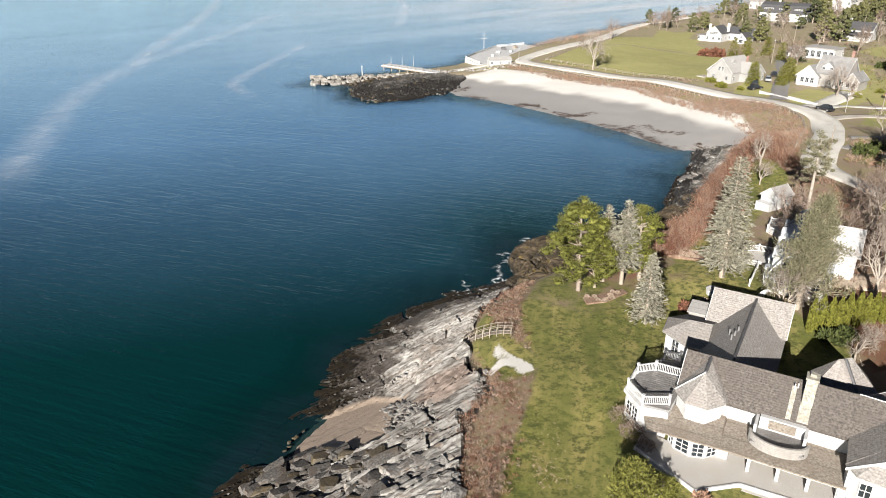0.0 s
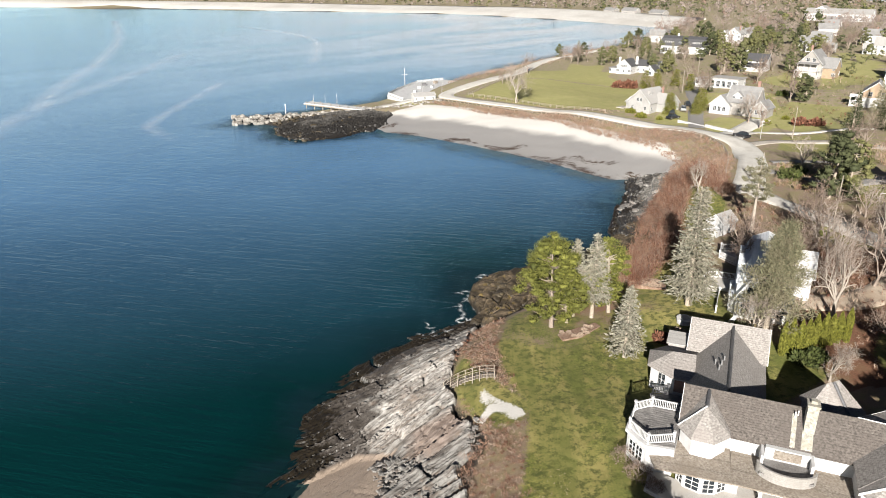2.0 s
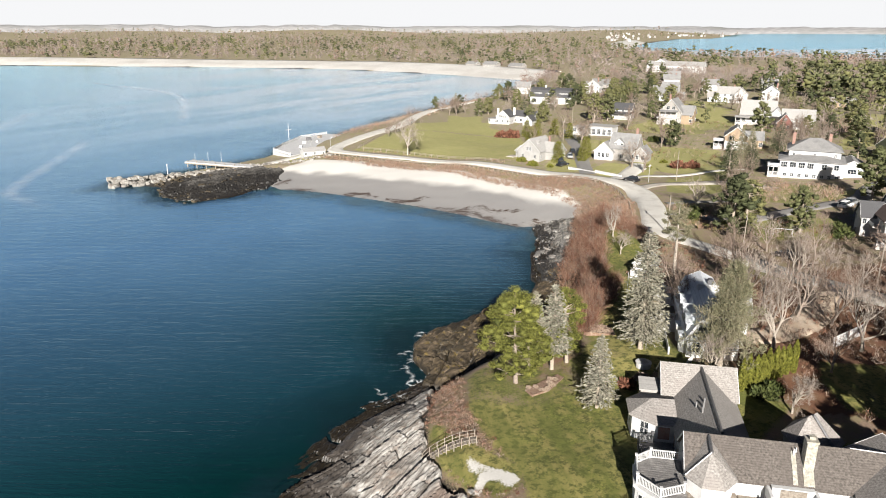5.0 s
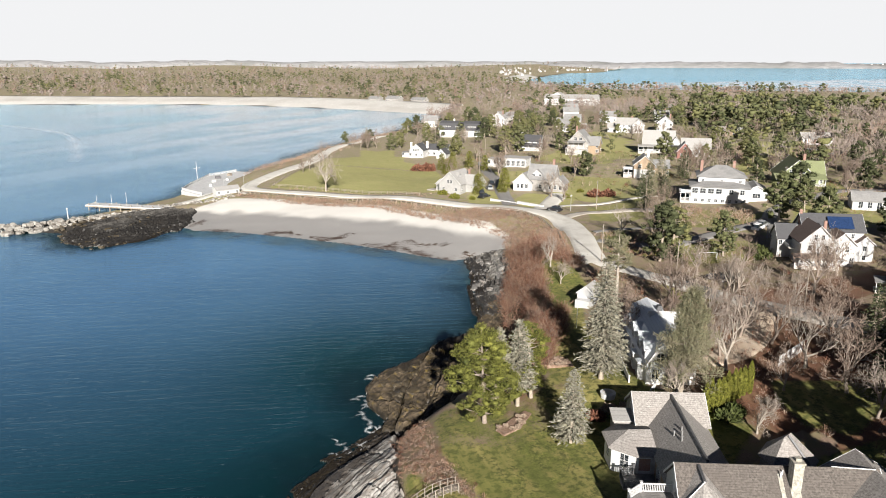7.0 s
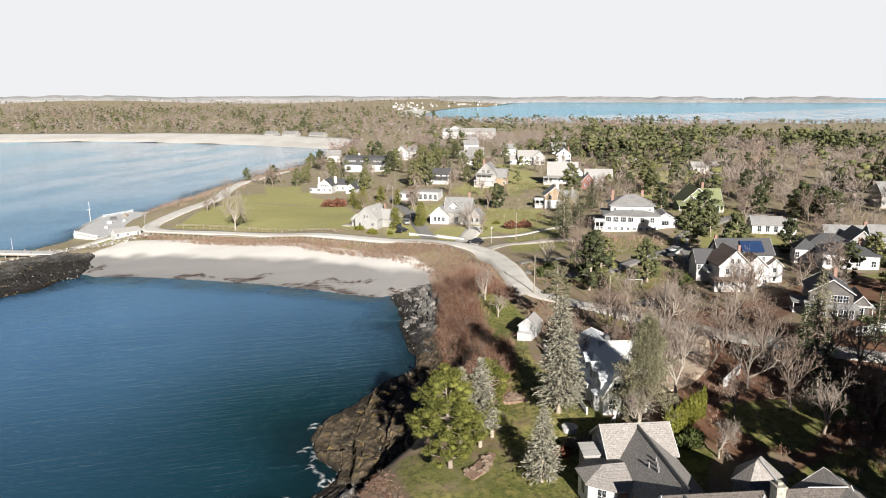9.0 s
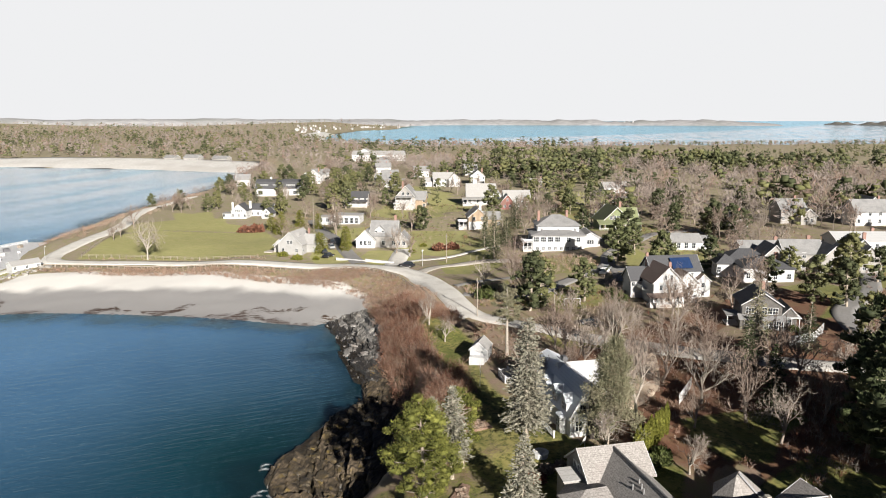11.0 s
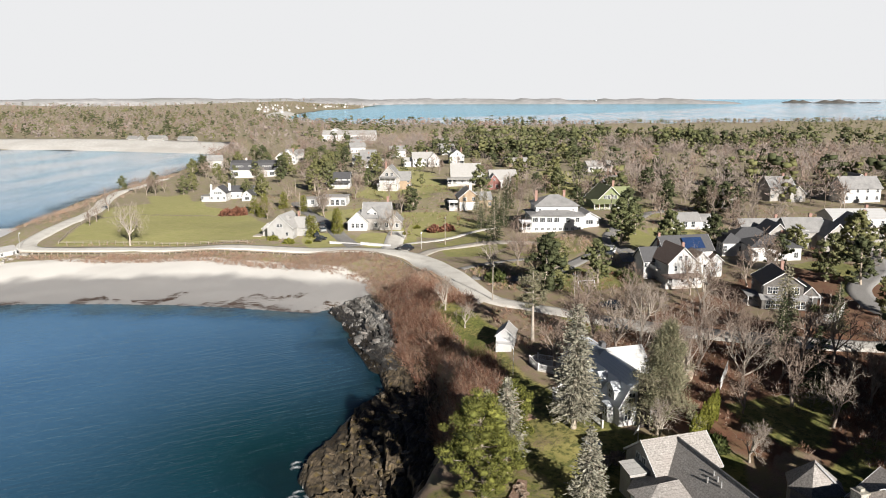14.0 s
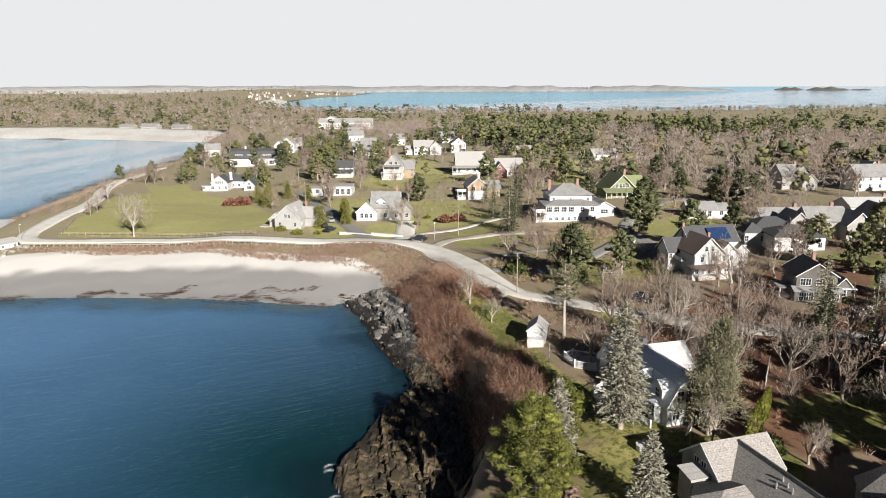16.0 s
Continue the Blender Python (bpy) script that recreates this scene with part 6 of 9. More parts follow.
gabled(236, 196, -36, 11, 8, 3.4, 2.4, "clap_white", "roof_gray", "white house behind bare trees")
gabled(448, 634, -48, 56, 18, 7.0, 4.0, "clap_white", "roof_pale", "long white inn with a pale roof", ((-16, 6, 90, 16, 14, 9.0, 4.0, "gable"),))
gabled(300, 770, -60, 18, 10, 4.0, 3.0, "clap_gray", "roof_gray", "gray beach house behind the far sand", ((-30, 4, 0, 14, 10, 3.4, 2.6, "gable"), (30, 8, 0, 18, 10, 3.2, 2.6, "gable")))
for x, y, s in ((200, 470, 9), (330, 480, 12), (360, 520, 12), (390, 560, 13), (318, 420, 11), (350, 400, 10), (420, 470, 12)):
    gabled(x, y, -44 + s, s, s * 0.75, 4.8, 3.2, "clap_white", "roof_gray", "white village house with a gray roof")

# ---- the shingled house on the near lawn ----
def polygon_bm(points, z0, z1):
    bm = bmesh.new()
    a, b = [bm.verts.new((x, y, z0)) for x, y in points], [bm.verts.new((x, y, z1)) for x, y in points]
    bm.faces.new(a[::-1]), bm.faces.new(b)
    for i in range(len(a)):
        j = (i + 1) % len(a)
        bm.faces.new((a[i], a[j], b[j], b[i]))
    return bm


def roof_over(points, top, z, thick=0.16):
    """A hipped cap: eave corners at z rising to the line of top points (x, y, z)."""
    bm = bmesh.new()
    eave = [bm.verts.new((x, y, z)) for x, y in points]
    low = [bm.verts.new((x, y, z - thick)) for x, y in points]
    tops = [bm.verts.new(p) for p in top]
    bm.faces.new(low[::-1])
    n = len(points)
    near = [min(range(len(top)), key=lambda k: (Vector(top[k][:2]) - Vector(p)).length) for p in points]
    for i in range(n):
        j = (i + 1) % n
        bm.faces.new((low[i], low[j], eave[j], eave[i]))
        if near[i] == near[j]:
            bm.faces.new((eave[i], eave[j], tops[near[i]]))
        else:
            bm.faces.new((eave[i], eave[j], tops[near[j]], tops[near[i]]))
    return bm


def rail_run(parent, points, z, closed=False, solid=False, mat="trim"):
    """A white railing with posts along a line of corners."""
    seq = points + points[:1] if closed else points
    bm = bmesh.new()
    for (ax, ay), (bx, by) in zip(seq, seq[1:]):
        n = max(1, round(math.hypot(bx - ax, by - ay) / 0.17))
        m = pose(ax, ay, z, 0, 0, math.degrees(math.atan2(by - ay, bx - ax)))
        length = math.hypot(bx - ax, by - ay)
        add_box(bm, 0, -0.05, 0.88, length, 0.05, 0.98, m)
        add_box(bm, 0, -0.04, 0.08, length, 0.04, 0.17, m)
        for k in range(n):
            add_box(bm, (k + 0.5) * length / n - 0.028, -0.025, 0.17, (k + 0.5) * length / n + 0.028, 0.025, 0.88, m)
    part("railing", bm, M[mat], parent)
    for x, y in points:
        bm = box_bm(x - 0.1, y - 0.1, z, x + 0.1, y + 0.1, z + 1.1)
        add_box(bm, x - 0.14, y - 0.14, z + 1.1, x + 0.14, y + 0.14, z + 1.18)
        part("newel_post", bm, M[mat], parent)


def ridge_cap(parent, a, b, mat="lead", w=0.16):
    bm = bmesh.new()
    tube(bm, a, b, w, w, 5)
    part("ridge_cap", bm, M[mat], parent)


def main_house():
    g = 6.55
    o = empty("house", pose(23.6, 57.4, g, 0, 0, -30.5), "large house with weathered cedar roofs, white walls and decks", "house")
    W, R = "clap_white", "roof_cedar"
    # main range, its ridge along x
    block(o, 9.2, 0, 0, 18.4, 5.4, 0, 4.3, "gable", 2.55, W, "roof_main", 0.25, {"b": [(5, 2.6, 0.9, 1.2), (5, 0.6, 0.9, 1.3)], "l": [(1, 2.9, 0.8, 1.2, 0, 1.2)]})
    # lower south range under a gentler roof
    bm = prism_bm([(-6.1, -0.6), (-2.6, -0.6), (-2.6, 2.2), (-6.1, 1.95)], 0.2, 5.4)
    part("wall", bm, M[W], o)
    bm = prism_bm([(-4.3, -0.6), (-2.6, -0.6), (-2.6, 2.2), (-4.3, 2.08)], 5.4, 14.2)
    part("wall", bm, M[W], o)
    part("porch_end_wall", box_bm(14.0, -6.6, -0.6, 14.2, -4.3, 1.95), M[W], o)
    bm = prism_bm([(-7.0, 1.95), (-2.6, 2.3), (-2.6, 2.46), (-7.0, 2.11)], 4.6, 14.6)
    part("roof", bm, M["roof_low"], o)
    corner = [(-2.4, -5.6), (-1.6, -7.5), (4.7, -7.1), (4.7, -2.6), (0.2, -2.6), (-2.4, -4.4)]
    bm = roof_over(corner, [(0.6, -2.9, 2.75), (4.4, -2.7, 2.6)], 2.15)
    part("roof", bm, M["roof_low"], o)
    # bow window under the corner roof
    bow = [(0.2, -5.9), (0.9, -6.9), (2.4, -7.3), (3.6, -6.9), (4.5, -5.9)]
    part("bay", polygon_bm(bow + [(4.5, -5.0), (0.2, -5.0)], 0.35, 2.02), M["trim"], o)
    for (ax, ay), (bx, by) in zip(bow, bow[1:]):
        length = math.hypot(bx - ax, by - ay)
        m = pose((ax + bx) / 2, (ay + by) / 2, 0.75, 0, 0, math.degrees(math.atan2(by - ay, bx - ax))) @ pose(0, -0.02, 0)
        window(o, m @ pose(0, 0, -0.15), length * 0.74, 1.32, 2, 3)
    # porch front between posts
    for k in range(4):
        x = 7.2 + 2.35 * k
        bm = box_bm(x - 0.14, -6.75, 0.42, x + 0.14, -6.5, 1.76)
        part("porch_post", bm, M["trim"], o)
        window(o, pose(x + 0.9 if k < 3 else x - 0.6, -4.32, 0.7), 1.1, 1.1, 2, 2)
    part("porch_beam", box_bm(6.9, -6.8, 1.76, 14.4, -6.5, 1.94), M["trim"], o)
    # terrace and its steps
    deck = [(-2.2, -8.4), (3.8, -11.3), (6.9, -8.6), (14.6, -8.2), (14.6, -4.31), (5.41, -4.31), (5.41, -6.11), (0.2, -6.11), (-2.2, -5.4)]
    part("terrace", polygon_bm(deck, -0.6, 0.42), M["deck"], o, "silver-gray board terrace")
    edge = bmesh.new()
    for (ax, ay), (bx, by) in zip(deck[:3], deck[1:4]):
        add_box(edge, 0, -0.12, -0.5, math.hypot(bx - ax, by - ay), 0.03, 0.5, pose(ax, ay, 0, 0, 0, math.degrees(math.atan2(by - ay, bx - ax))))
    part("terrace_edge", edge, M["trim"], o)
    for k in range(4):
        part("step", box_bm(7.2, -8.7 - 0.34 * k, -0.6, 14.8, -8.36 - 0.34 * k, 0.3 - 0.17 * k), M["deck"], o)
    for k in range(4):
        bm = box_bm(-1.1, -0.34 * k - 0.36, -0.6, 1.1, -0.34 * k, 0.3 - 0.17 * k)
        bm.transform(pose(0.6, -9.9, 0, 0, 0, -26))
        part("step", bm, M["deck"], o)
    # round corner room with a roof deck
    octo = [(0.0, 0.6), (-3.0, 0.5), (-4.5, -0.9), (-4.6, -4.0), (-2.6, -5.9), (-0.2, -5.6)]
    part("round_room", polygon_bm(octo, -0.6, 2.95), M[W], o)
    part("cornice", polygon_bm([(x * 1.04 - 0.05, y * 1.03 + 0.02) for x, y in octo], 2.9, 3.2), M["trim"], o)
    part("roof_deck", polygon_bm([(x * 0.98, y * 0.97) for x, y in octo], 3.2, 3.26), M["deck_dark"], o, "dark damp boards of the roof deck")
    for k in range(15):
        y = 0.25 - 0.36 * k
        left = -4.3 if -3.7 < y < -0.9 else (-3.2 if y >= -0.9 else -2.8)
        left = max(left, -3.0 - (0.4 - y) * 1.07) if y > -0.9 else (left if y > -3.7 else -4.35 + (-3.9 - y) * 1.05)
        part("deck_board", box_bm(min(left + 0.1, -0.6), y - 0.16, 3.262, -0.25, y + 0.16, 3.3), M["deck_dark"], o)
    rail_run(o, [(0.0, 0.5), (-3.0, 0.45), (-4.45, -0.9), (-4.5, -3.95), (-2.55, -5.8), (-0.4, -4.6)], 3.26)
    for (ax, ay), (bx, by) in zip(octo, octo[1:5]):
        turn = math.degrees(math.atan2(by - ay, bx - ax))
        n = 2 if math.hypot(bx - ax, by - ay) > 2.6 else 1
        for k in range(n):
            f = (k + 1) / (n + 1)
            window(o, pose(ax + (bx - ax) * f, ay + (by - ay) * f, 0.9, 0, 0, turn) @ pose(0, -0.015, 0), 0.9, 1.5, 2, 3)
    # hexagonal front dormer
    hexa = [(-0.1, -1.6), (0.0, -3.3), (1.1, -4.7), (2.9, -4.7), (4.0, -3.2), (4.0, -1.6)]
    part("dormer", polygon_bm(hexa, 2.4, 4.35), M["trim"], o)
    grown = [(-0.35, -1.2), (-0.3, -3.5), (1.0, -5.05), (3.0, -5.05), (4.3, -3.4), (4.3, -1.2)]
    part("dormer_roof", roof_over(grown, [(2.0, -0.3, 6.75), (2.0, -2.4, 6.35)], 4.4), M[R], o)
    ridge_cap(o, (2.0, -0.2, 6.8), (2.0, -2.4, 6.42))
    ridge_cap(o, (2.0, -2.4, 6.42), (-0.3, -3.5, 4.45), "trim", 0.06)
    # balcony dormer cut into the lower roof
    part("balcony_floor", box_bm(6.9, -5.7, 2.75, 11.2, -2.65, 2.95), M["deck_dark"], o)
    part("balcony_wall", box_bm(7.25, -3.4, 2.95, 10.9, -2.65, 4.15), M["clap_white"], o)
    part("shingle_panel", box_bm(8.0, -3.47, 3.15, 10.2, -3.402, 4.02), M["roof_low"], o, "pinkish shingled panel behind the balcony")
    for x in (6.9, 10.9):
        part("balcony_cheek", box_bm(x, -4.6, 2.6, x + 0.25, -2.65, 4.0), M["trim"], o)
    turns = [math.pi * (1 + k / 14) for k in range(15)]
    arc = [(9.05 + 2.45 * math.cos(q), -4.6 + 1.6 * math.sin(q)) for q in turns] + [(9.05 + 2.25 * math.cos(q), -4.6 + 1.4 * math.sin(q)) for q in turns[::-1]]
    part("balcony_parapet", polygon_bm(arc, 2.45, 3.5), M["clap_gray"], o, "curved pale shingled balcony front")
    # great stone chimney and the roof vents beside it
    bm = box_bm(10.1, -1.7, 3.5, 11.0, -0.6, 8.0)
    add_box(bm, 10.02, -1.78, 8.0, 11.08, -0.52, 8.2)
    add_box(bm, 10.3, -1.4, 8.2, 10.8, -0.9, 8.5)
    part("chimney", bm, M["stone"], o, "pale fieldstone chimney")
    # Thin raised strips stand in for the pale stain streaks on the roof.
    for x0, x1 in ((10.05, 10.95), (9.15, 9.55)):
        part("stone_strip", prism_bm([(-2.8, 4.2), (-0.6, 6.28), (-0.6, 6.42), (-2.8, 4.34)], x0, x1), M["stone"], o, "pale stain streak down the roof below the chimney")
    bm = bmesh.new()
    for k in range(2):
        add_box(bm, 9.3 + 0.25 * k, -0.9 + 0.25 * k, 5.6, 9.4 + 0.25 * k, -0.8 + 0.25 * k, 6.8)
    part("roof_vent", bm, M["trim"], o)
    # east wing running south
    block(o, 18.2, -1.75, 90, 10.1, 7.6, 0, 4.3, "gable", 2.5, W, R, 0.25, {"l": [(2, 1.0, 0.9, 1.4)], "b": [(3, 1, 0.9, 1.3)], "f": [(3, 1.0, 0.9, 1.4)]})
    part("bay", polygon_bm([(14.5, -6.6), (15.3, -7.4), (17.1, -7.5), (19.3, -7.5), (21.7, -6.6)], -0.6, 4.05), M["trim"], o)
    part("bay_roof", roof_over([(14.1, -6.5), (15.0, -7.7), (17.0, -7.9), (19.4, -7.9), (22.2, -6.5)], [(18.2, -4.6, 6.86)], 4.2), M[R], o)
    for x in (15.8, 17.6, 19.2):
        window(o, pose(x, -7.52 if x > 17 else -7.44, 2.2), 0.8, 1.3, 2, 2)
    ridge_cap(o, (14.3, 0.1, 6.9), (18.2, -0.2, 6.9), "trim", 0.06)
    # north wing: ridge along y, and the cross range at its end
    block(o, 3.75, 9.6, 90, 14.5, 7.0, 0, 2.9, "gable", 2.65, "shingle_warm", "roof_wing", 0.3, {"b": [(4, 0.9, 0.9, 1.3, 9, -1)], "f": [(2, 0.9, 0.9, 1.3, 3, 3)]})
    ridge_cap(o, (3.75, 2.4, 5.68), (3.75, 16.6, 5.68))
    block(o, 3.4, 16.9, 0, 8.0, 6.2, 0, 3.4, "gable", 2.45, "clap_gray", R, 0.25, {"l": [(2, 2.6, 0.7, 1.4, 1.2), (2, 0.8, 0.8, 1.3, 2.4)], "r": [(2, 2.8, 0.7, 1.2, 1.6)], "b": [(3, 0.9, 0.9, 1.3)]})
    hexb = [(0.3, 8.2), (-1.6, 8.0), (-4.2, 9.6), (-4.4, 12.6), (-2.8, 14.2), (0.3, 14.2)]
    part("bay", polygon_bm(hexb, -0.6, 2.75), M["trim"], o)
    part("bay_roof", roof_over([(0.5, 7.8), (-1.8, 7.6), (-4.6, 9.4), (-4.8, 12.8), (-3.0, 14.6), (0.5, 14.6)], [(0.3, 11.2, 4.1), (-2.2, 11.1, 4.05)], 2.8), M[R], o)
    for (ax, ay), (bx, by) in zip(hexb[1:], hexb[2:5]):
        turn = math.degrees(math.atan2(by - ay, bx - ax)) + 180
        window(o, pose((ax + bx) / 2, (ay + by) / 2, 0.8, 0, 0, turn) @ pose(0, 0.015, 0, 0, 0, 180), 0.9, 1.5, 2, 2)
    bm = box_bm(-1.5, 7.93, 0.9, -0.3, 8.02, 2.3)
    part("stone_panel", bm, M["brick"], o, "brown stone facing beside the bay window")
    window(o, pose(0.24, 6.5, 0.5, 0, 0, -90), 1.0, 1.9, 1, 1)
    bm = prism_bm([(14.9, 2.9), (17.4, 3.3), (17.4, 3.45), (14.9, 3.05)], -3.2, -0.55)
    part("lean_to_roof", bm, M["roof_pale"], o)
    part("lean_to", box_bm(-3.0, 15.1, -0.6, -0.6, 17.2, 2.9), M["clap_gray"], o)
    bm = bmesh.new()
    for x, y, z in ((2.3, 9.2, 4.6), (2.9, 8.4, 5.0), (2.7, 7.6, 4.9), (3.1, 9.3, 5.1)):
        tube(bm, (x, y, z - 0.2), (x, y, z + 0.55), 0.09, 0.09, 6)
    part("vent_pipe", bm, M["metal"], o)
    # hipped pavilion at the back
    pav = [(10.9, 4.4), (14.7, 4.0), (16.2, 6.0), (15.2, 8.8), (12.2, 9.4), (10.4, 7.0)]
    part("pavilion_wall", polygon_bm([(12.9 + (x - 12.9) * 0.88, 6.6 + (y - 6.6) * 0.88) for x, y in pav], -0.6, 3.95), M["clap_gray"], o)
    part("pavilion_roof", roof_over(pav, [(12.4, 6.0, 6.5), (13.5, 7.0, 6.5)], 4.0), M[R], o)
    ridge_cap(o, (13.0, 6.3, 6.52), (14.7, 4.0, 4.1))
    # side landing with dark rails
    part("landing", polygon_bm([(-3.6, 5.2), (-0.2, 5.2), (0.2, 8.0), (-1.8, 8.0), (-3.6, 7.2)], -0.6, 0.5), M["deck_dark"], o)
    rail_run(o, [(-0.2, 5.2), (-3.5, 5.25), (-3.55, 7.2), (-2.0, 8.0)], 0.5, mat="lead")
    part("link_wall", box_bm(0.3, 2.6, -0.6, 3.0, 4.4, 2.9), M["shingle_warm"], o)
    return o


main_house()


# ---- white gambrel house under the spruces ----
def gambrel_house():
    o = empty("house", pose(49.25, 86.6, 7.4, 0, 0, 58.8), "white gambrel house with pale roof, dormers and dark brick chimney", "house")
    block(o, 0, 0, 0, 17.6, 6.6, 0, 2.8, "gambrel", 3.7, "clap_white", "roof_shade_blue", 0.35,
          {"l": [(2, 3.3, 0.9, 1.3, 3.2), (2, 0.9, 0.9, 1.4, 4.2)], "b": [(4, 0.8, 0.95, 1.5, 9, -2)], "f": [(5, 0.8, 0.95, 1.4)], "r": [(2, 3.3, 0.9, 1.3, 2.4)]})
    for x in (-6.5, -3.0, 0.8, 4.2):
        dormer(o, x, 3.4, 3.0, 2.0, 1.6, 2.3, "clap_white", "roof_shade_blue", 180)
    # two-storey bays below the dormers
    for x in (-6.5, -3.0):
        part("bay", polygon_bm([(x - 1.2, 3.3), (x - 0.7, 4.1), (x + 0.7, 4.1), (x + 1.2, 3.3)], -0.4, 2.5), M["trim"], o)
        part("bay_roof", roof_over([(x - 1.35, 3.32), (x - 0.8, 4.28), (x + 0.8, 4.28), (x + 1.35, 3.32)], [(x, 3.35, 2.95)], 2.52), M["roof_shade_blue"], o)
        for k in (-0.34, 0.34):
            window(o, pose(x + k, 4.115, 0.8, 0, 0, 180), 0.52, 1.5, 1, 3)
    block(o, 2.2, -2.6, 90, 6.6, 5.6, 0, 4.2, "gable", 2.5, "clap_white", "roof_white", 0.35, {"l": [(2, 3.4, 0.9, 1.3, 2.6)], "r": [(2, 3.4, 0.9, 1.3, 2.6)]})
    # outside stack on the gable end and a flue on the ridge
    bm = box_bm(-9.7, -0.75, -0.6, -8.85, 0.75, 6.7)
    add_box(bm, -9.8, -0.85, 6.7, -8.75, 0.85, 6.95)
    add_box(bm, -9.6, -0.55, 6.95, -9.0, 0.55, 7.2)
    part("chimney", bm, M["dark_brick"], o, "dark brick chimney stack")
    chimney(o, 4.2, -0.9, 4.8, 6.9, "lead", 1.0, 0.7)
    part("deck_floor", polygon_bm([(8.85, 1.6), (12.6, 1.4), (15.2, 4.6), (14.6, 6.4), (11.0, 6.4), (8.85, 3.9)], -0.9, 0.7), M["deck"], o)
    rail_run(o, [(12.6, 1.5), (15.1, 4.6), (14.5, 6.3), (11.0, 6.3), (8.95, 3.9)], 0.7)
    part("side_deck", polygon_bm([(-0.7, 3.35), (3.0, 3.35), (3.0, 6.2), (2.0, 7.9), (-0.7, 8.3)], -0.9, 0.5), M["deck"], o)
    rail_run(o, [(2.95, 3.5), (2.95, 6.2), (2.0, 7.8), (-0.6, 8.2)], 0.5)
    for k in range(5):
        part("step", box_bm(-1.05 - 0.32 * k, 5.6, -0.9, -0.73 - 0.32 * k, 7.4, 0.32 - 0.17 * k), M["deck"], o)
    bm = box_bm(-8.6, 4.4, -0.7, -1.9, 5.6, -0.02)
    part("walk", bm, M["deck"], o)
    rail_run(o, [(-8.5, 5.5), (-2.0, 5.5)], -0.02)
    return o


gambrel_house()


def garden_shed():
    o = empty("shed", pose(55.6, 110.4, 7.95, 0, 0, 30), "small white garden shed with a pale roof", "shed")
    o.scale = (0.95, 0.95, 0.88)
    block(o, 0, 0, 0, 4.2, 3.2, 0, 2.6, "gable", 1.5, "clap_white", "roof_pale", 0.2, {"f": [(1, 0.9, 0.7, 0.9)], "l": [(1, 0.9, 0.6, 0.8)], "r": [(1, 0.9, 0.6, 0.8)]})
    part("door", box_bm(-2.16, -0.4, 0.0, -2.1, 0.45, 1.95), M["trim"], o)
    part("lean_to", box_bm(-3.6, -1.4, -0.3, -2.1, 1.4, 1.4), M["clap_white"], o)
    return o


garden_shed()

# ---- trees and shrubs ----
def tubes(segments, sides):
    """Verts and quads of many tapered limbs: rows of ax ay az bx by bz ra rb."""
    s = np.asarray(segments, float)
    a, b, ra, rb = s[:, :3], s[:, 3:6], s[:, 6], s[:, 7]
    axis = b - a
    axis /= np.linalg.norm(axis, axis=1)[:, None] + 1e-9
    ref = np.where(np.abs(axis[:, 2:3]) > 0.9, [[1.0, 0, 0]], [[0, 0, 1.0]])
    u = np.cross(axis, ref)
    u /= np.linalg.norm(u, axis=1)[:, None] + 1e-9
    v = np.cross(axis, u)
    ang = np.arange(sides) * math.tau / sides
    ring = np.cos(ang)[None, :, None] * u[:, None] + np.sin(ang)[None, :, None] * v[:, None]
    verts = np.concatenate([a[:, None] + ring * ra[:, None, None], b[:, None] + ring * rb[:, None, None]], 1)
    k = np.arange(sides)
    quad = np.stack([k, (k + 1) % sides, (k + 1) % sides + sides, k + sides], 1)
    faces = (np.arange(len(s)) * 2 * sides)[:, None, None] + quad[None]
    return verts.reshape(-1, 3), faces.reshape(-1, 4)


def sprays(centres, ahead, length, width, rng):
    """Leaf-like diamonds: one for each centre, pointing along ahead, turned by chance. Verts and quads."""
    n = len(centres)
    ahead = ahead / (np.linalg.norm(ahead, axis=1)[:, None] + 1e-9)
    side = np.cross(ahead, rng.normal(size=(n, 3)))
    side /= np.linalg.norm(side, axis=1)[:, None] + 1e-9
    lift = np.cross(side, ahead)
    l, w = np.asarray(length)[:, None], np.asarray(width)[:, None]
    verts = np.stack([centres - ahead * l * 0.5, centres + side * w * 0.5 + lift * w * 0.12, centres + ahead * l * 0.5, centres - side * w * 0.5 + lift * w * 0.12], 1)
    return verts.reshape(-1, 3), np.arange(4 * n).reshape(n, 4)


def lumps(centres, radius, flat, rng):
    """Rough leafy clumps: a jittered rounded block at each centre. Verts and quads."""
    n = len(centres)
    base = np.array([[x, y, z] for z in (-1, 1) for y in (-1, 1) for x in (-1, 1)]) / 1.6
    jit = base[None] * rng.uniform(0.7, 1.25, (n, 8, 1)) + rng.normal(0, 0.12, (n, 8, 3))
    turn = rng.uniform(0, math.tau, n)
    c, s = np.cos(turn)[:, None], np.sin(turn)[:, None]
    jit = np.stack([jit[..., 0] * c - jit[..., 1] * s, jit[..., 0] * s + jit[..., 1] * c, jit[..., 2] * flat], -1)
    verts = centres[:, None] + jit * np.asarray(radius)[:, None, None]
    quad = np.array([(0, 2, 3, 1), (4, 5, 7, 6), (0, 1, 5, 4), (1, 3, 7, 5), (3, 2, 6, 7), (2, 0, 4, 6)])
    return verts.reshape(-1, 3), ((np.arange(n) * 8)[:, None, None] + quad[None]).reshape(-1, 4)


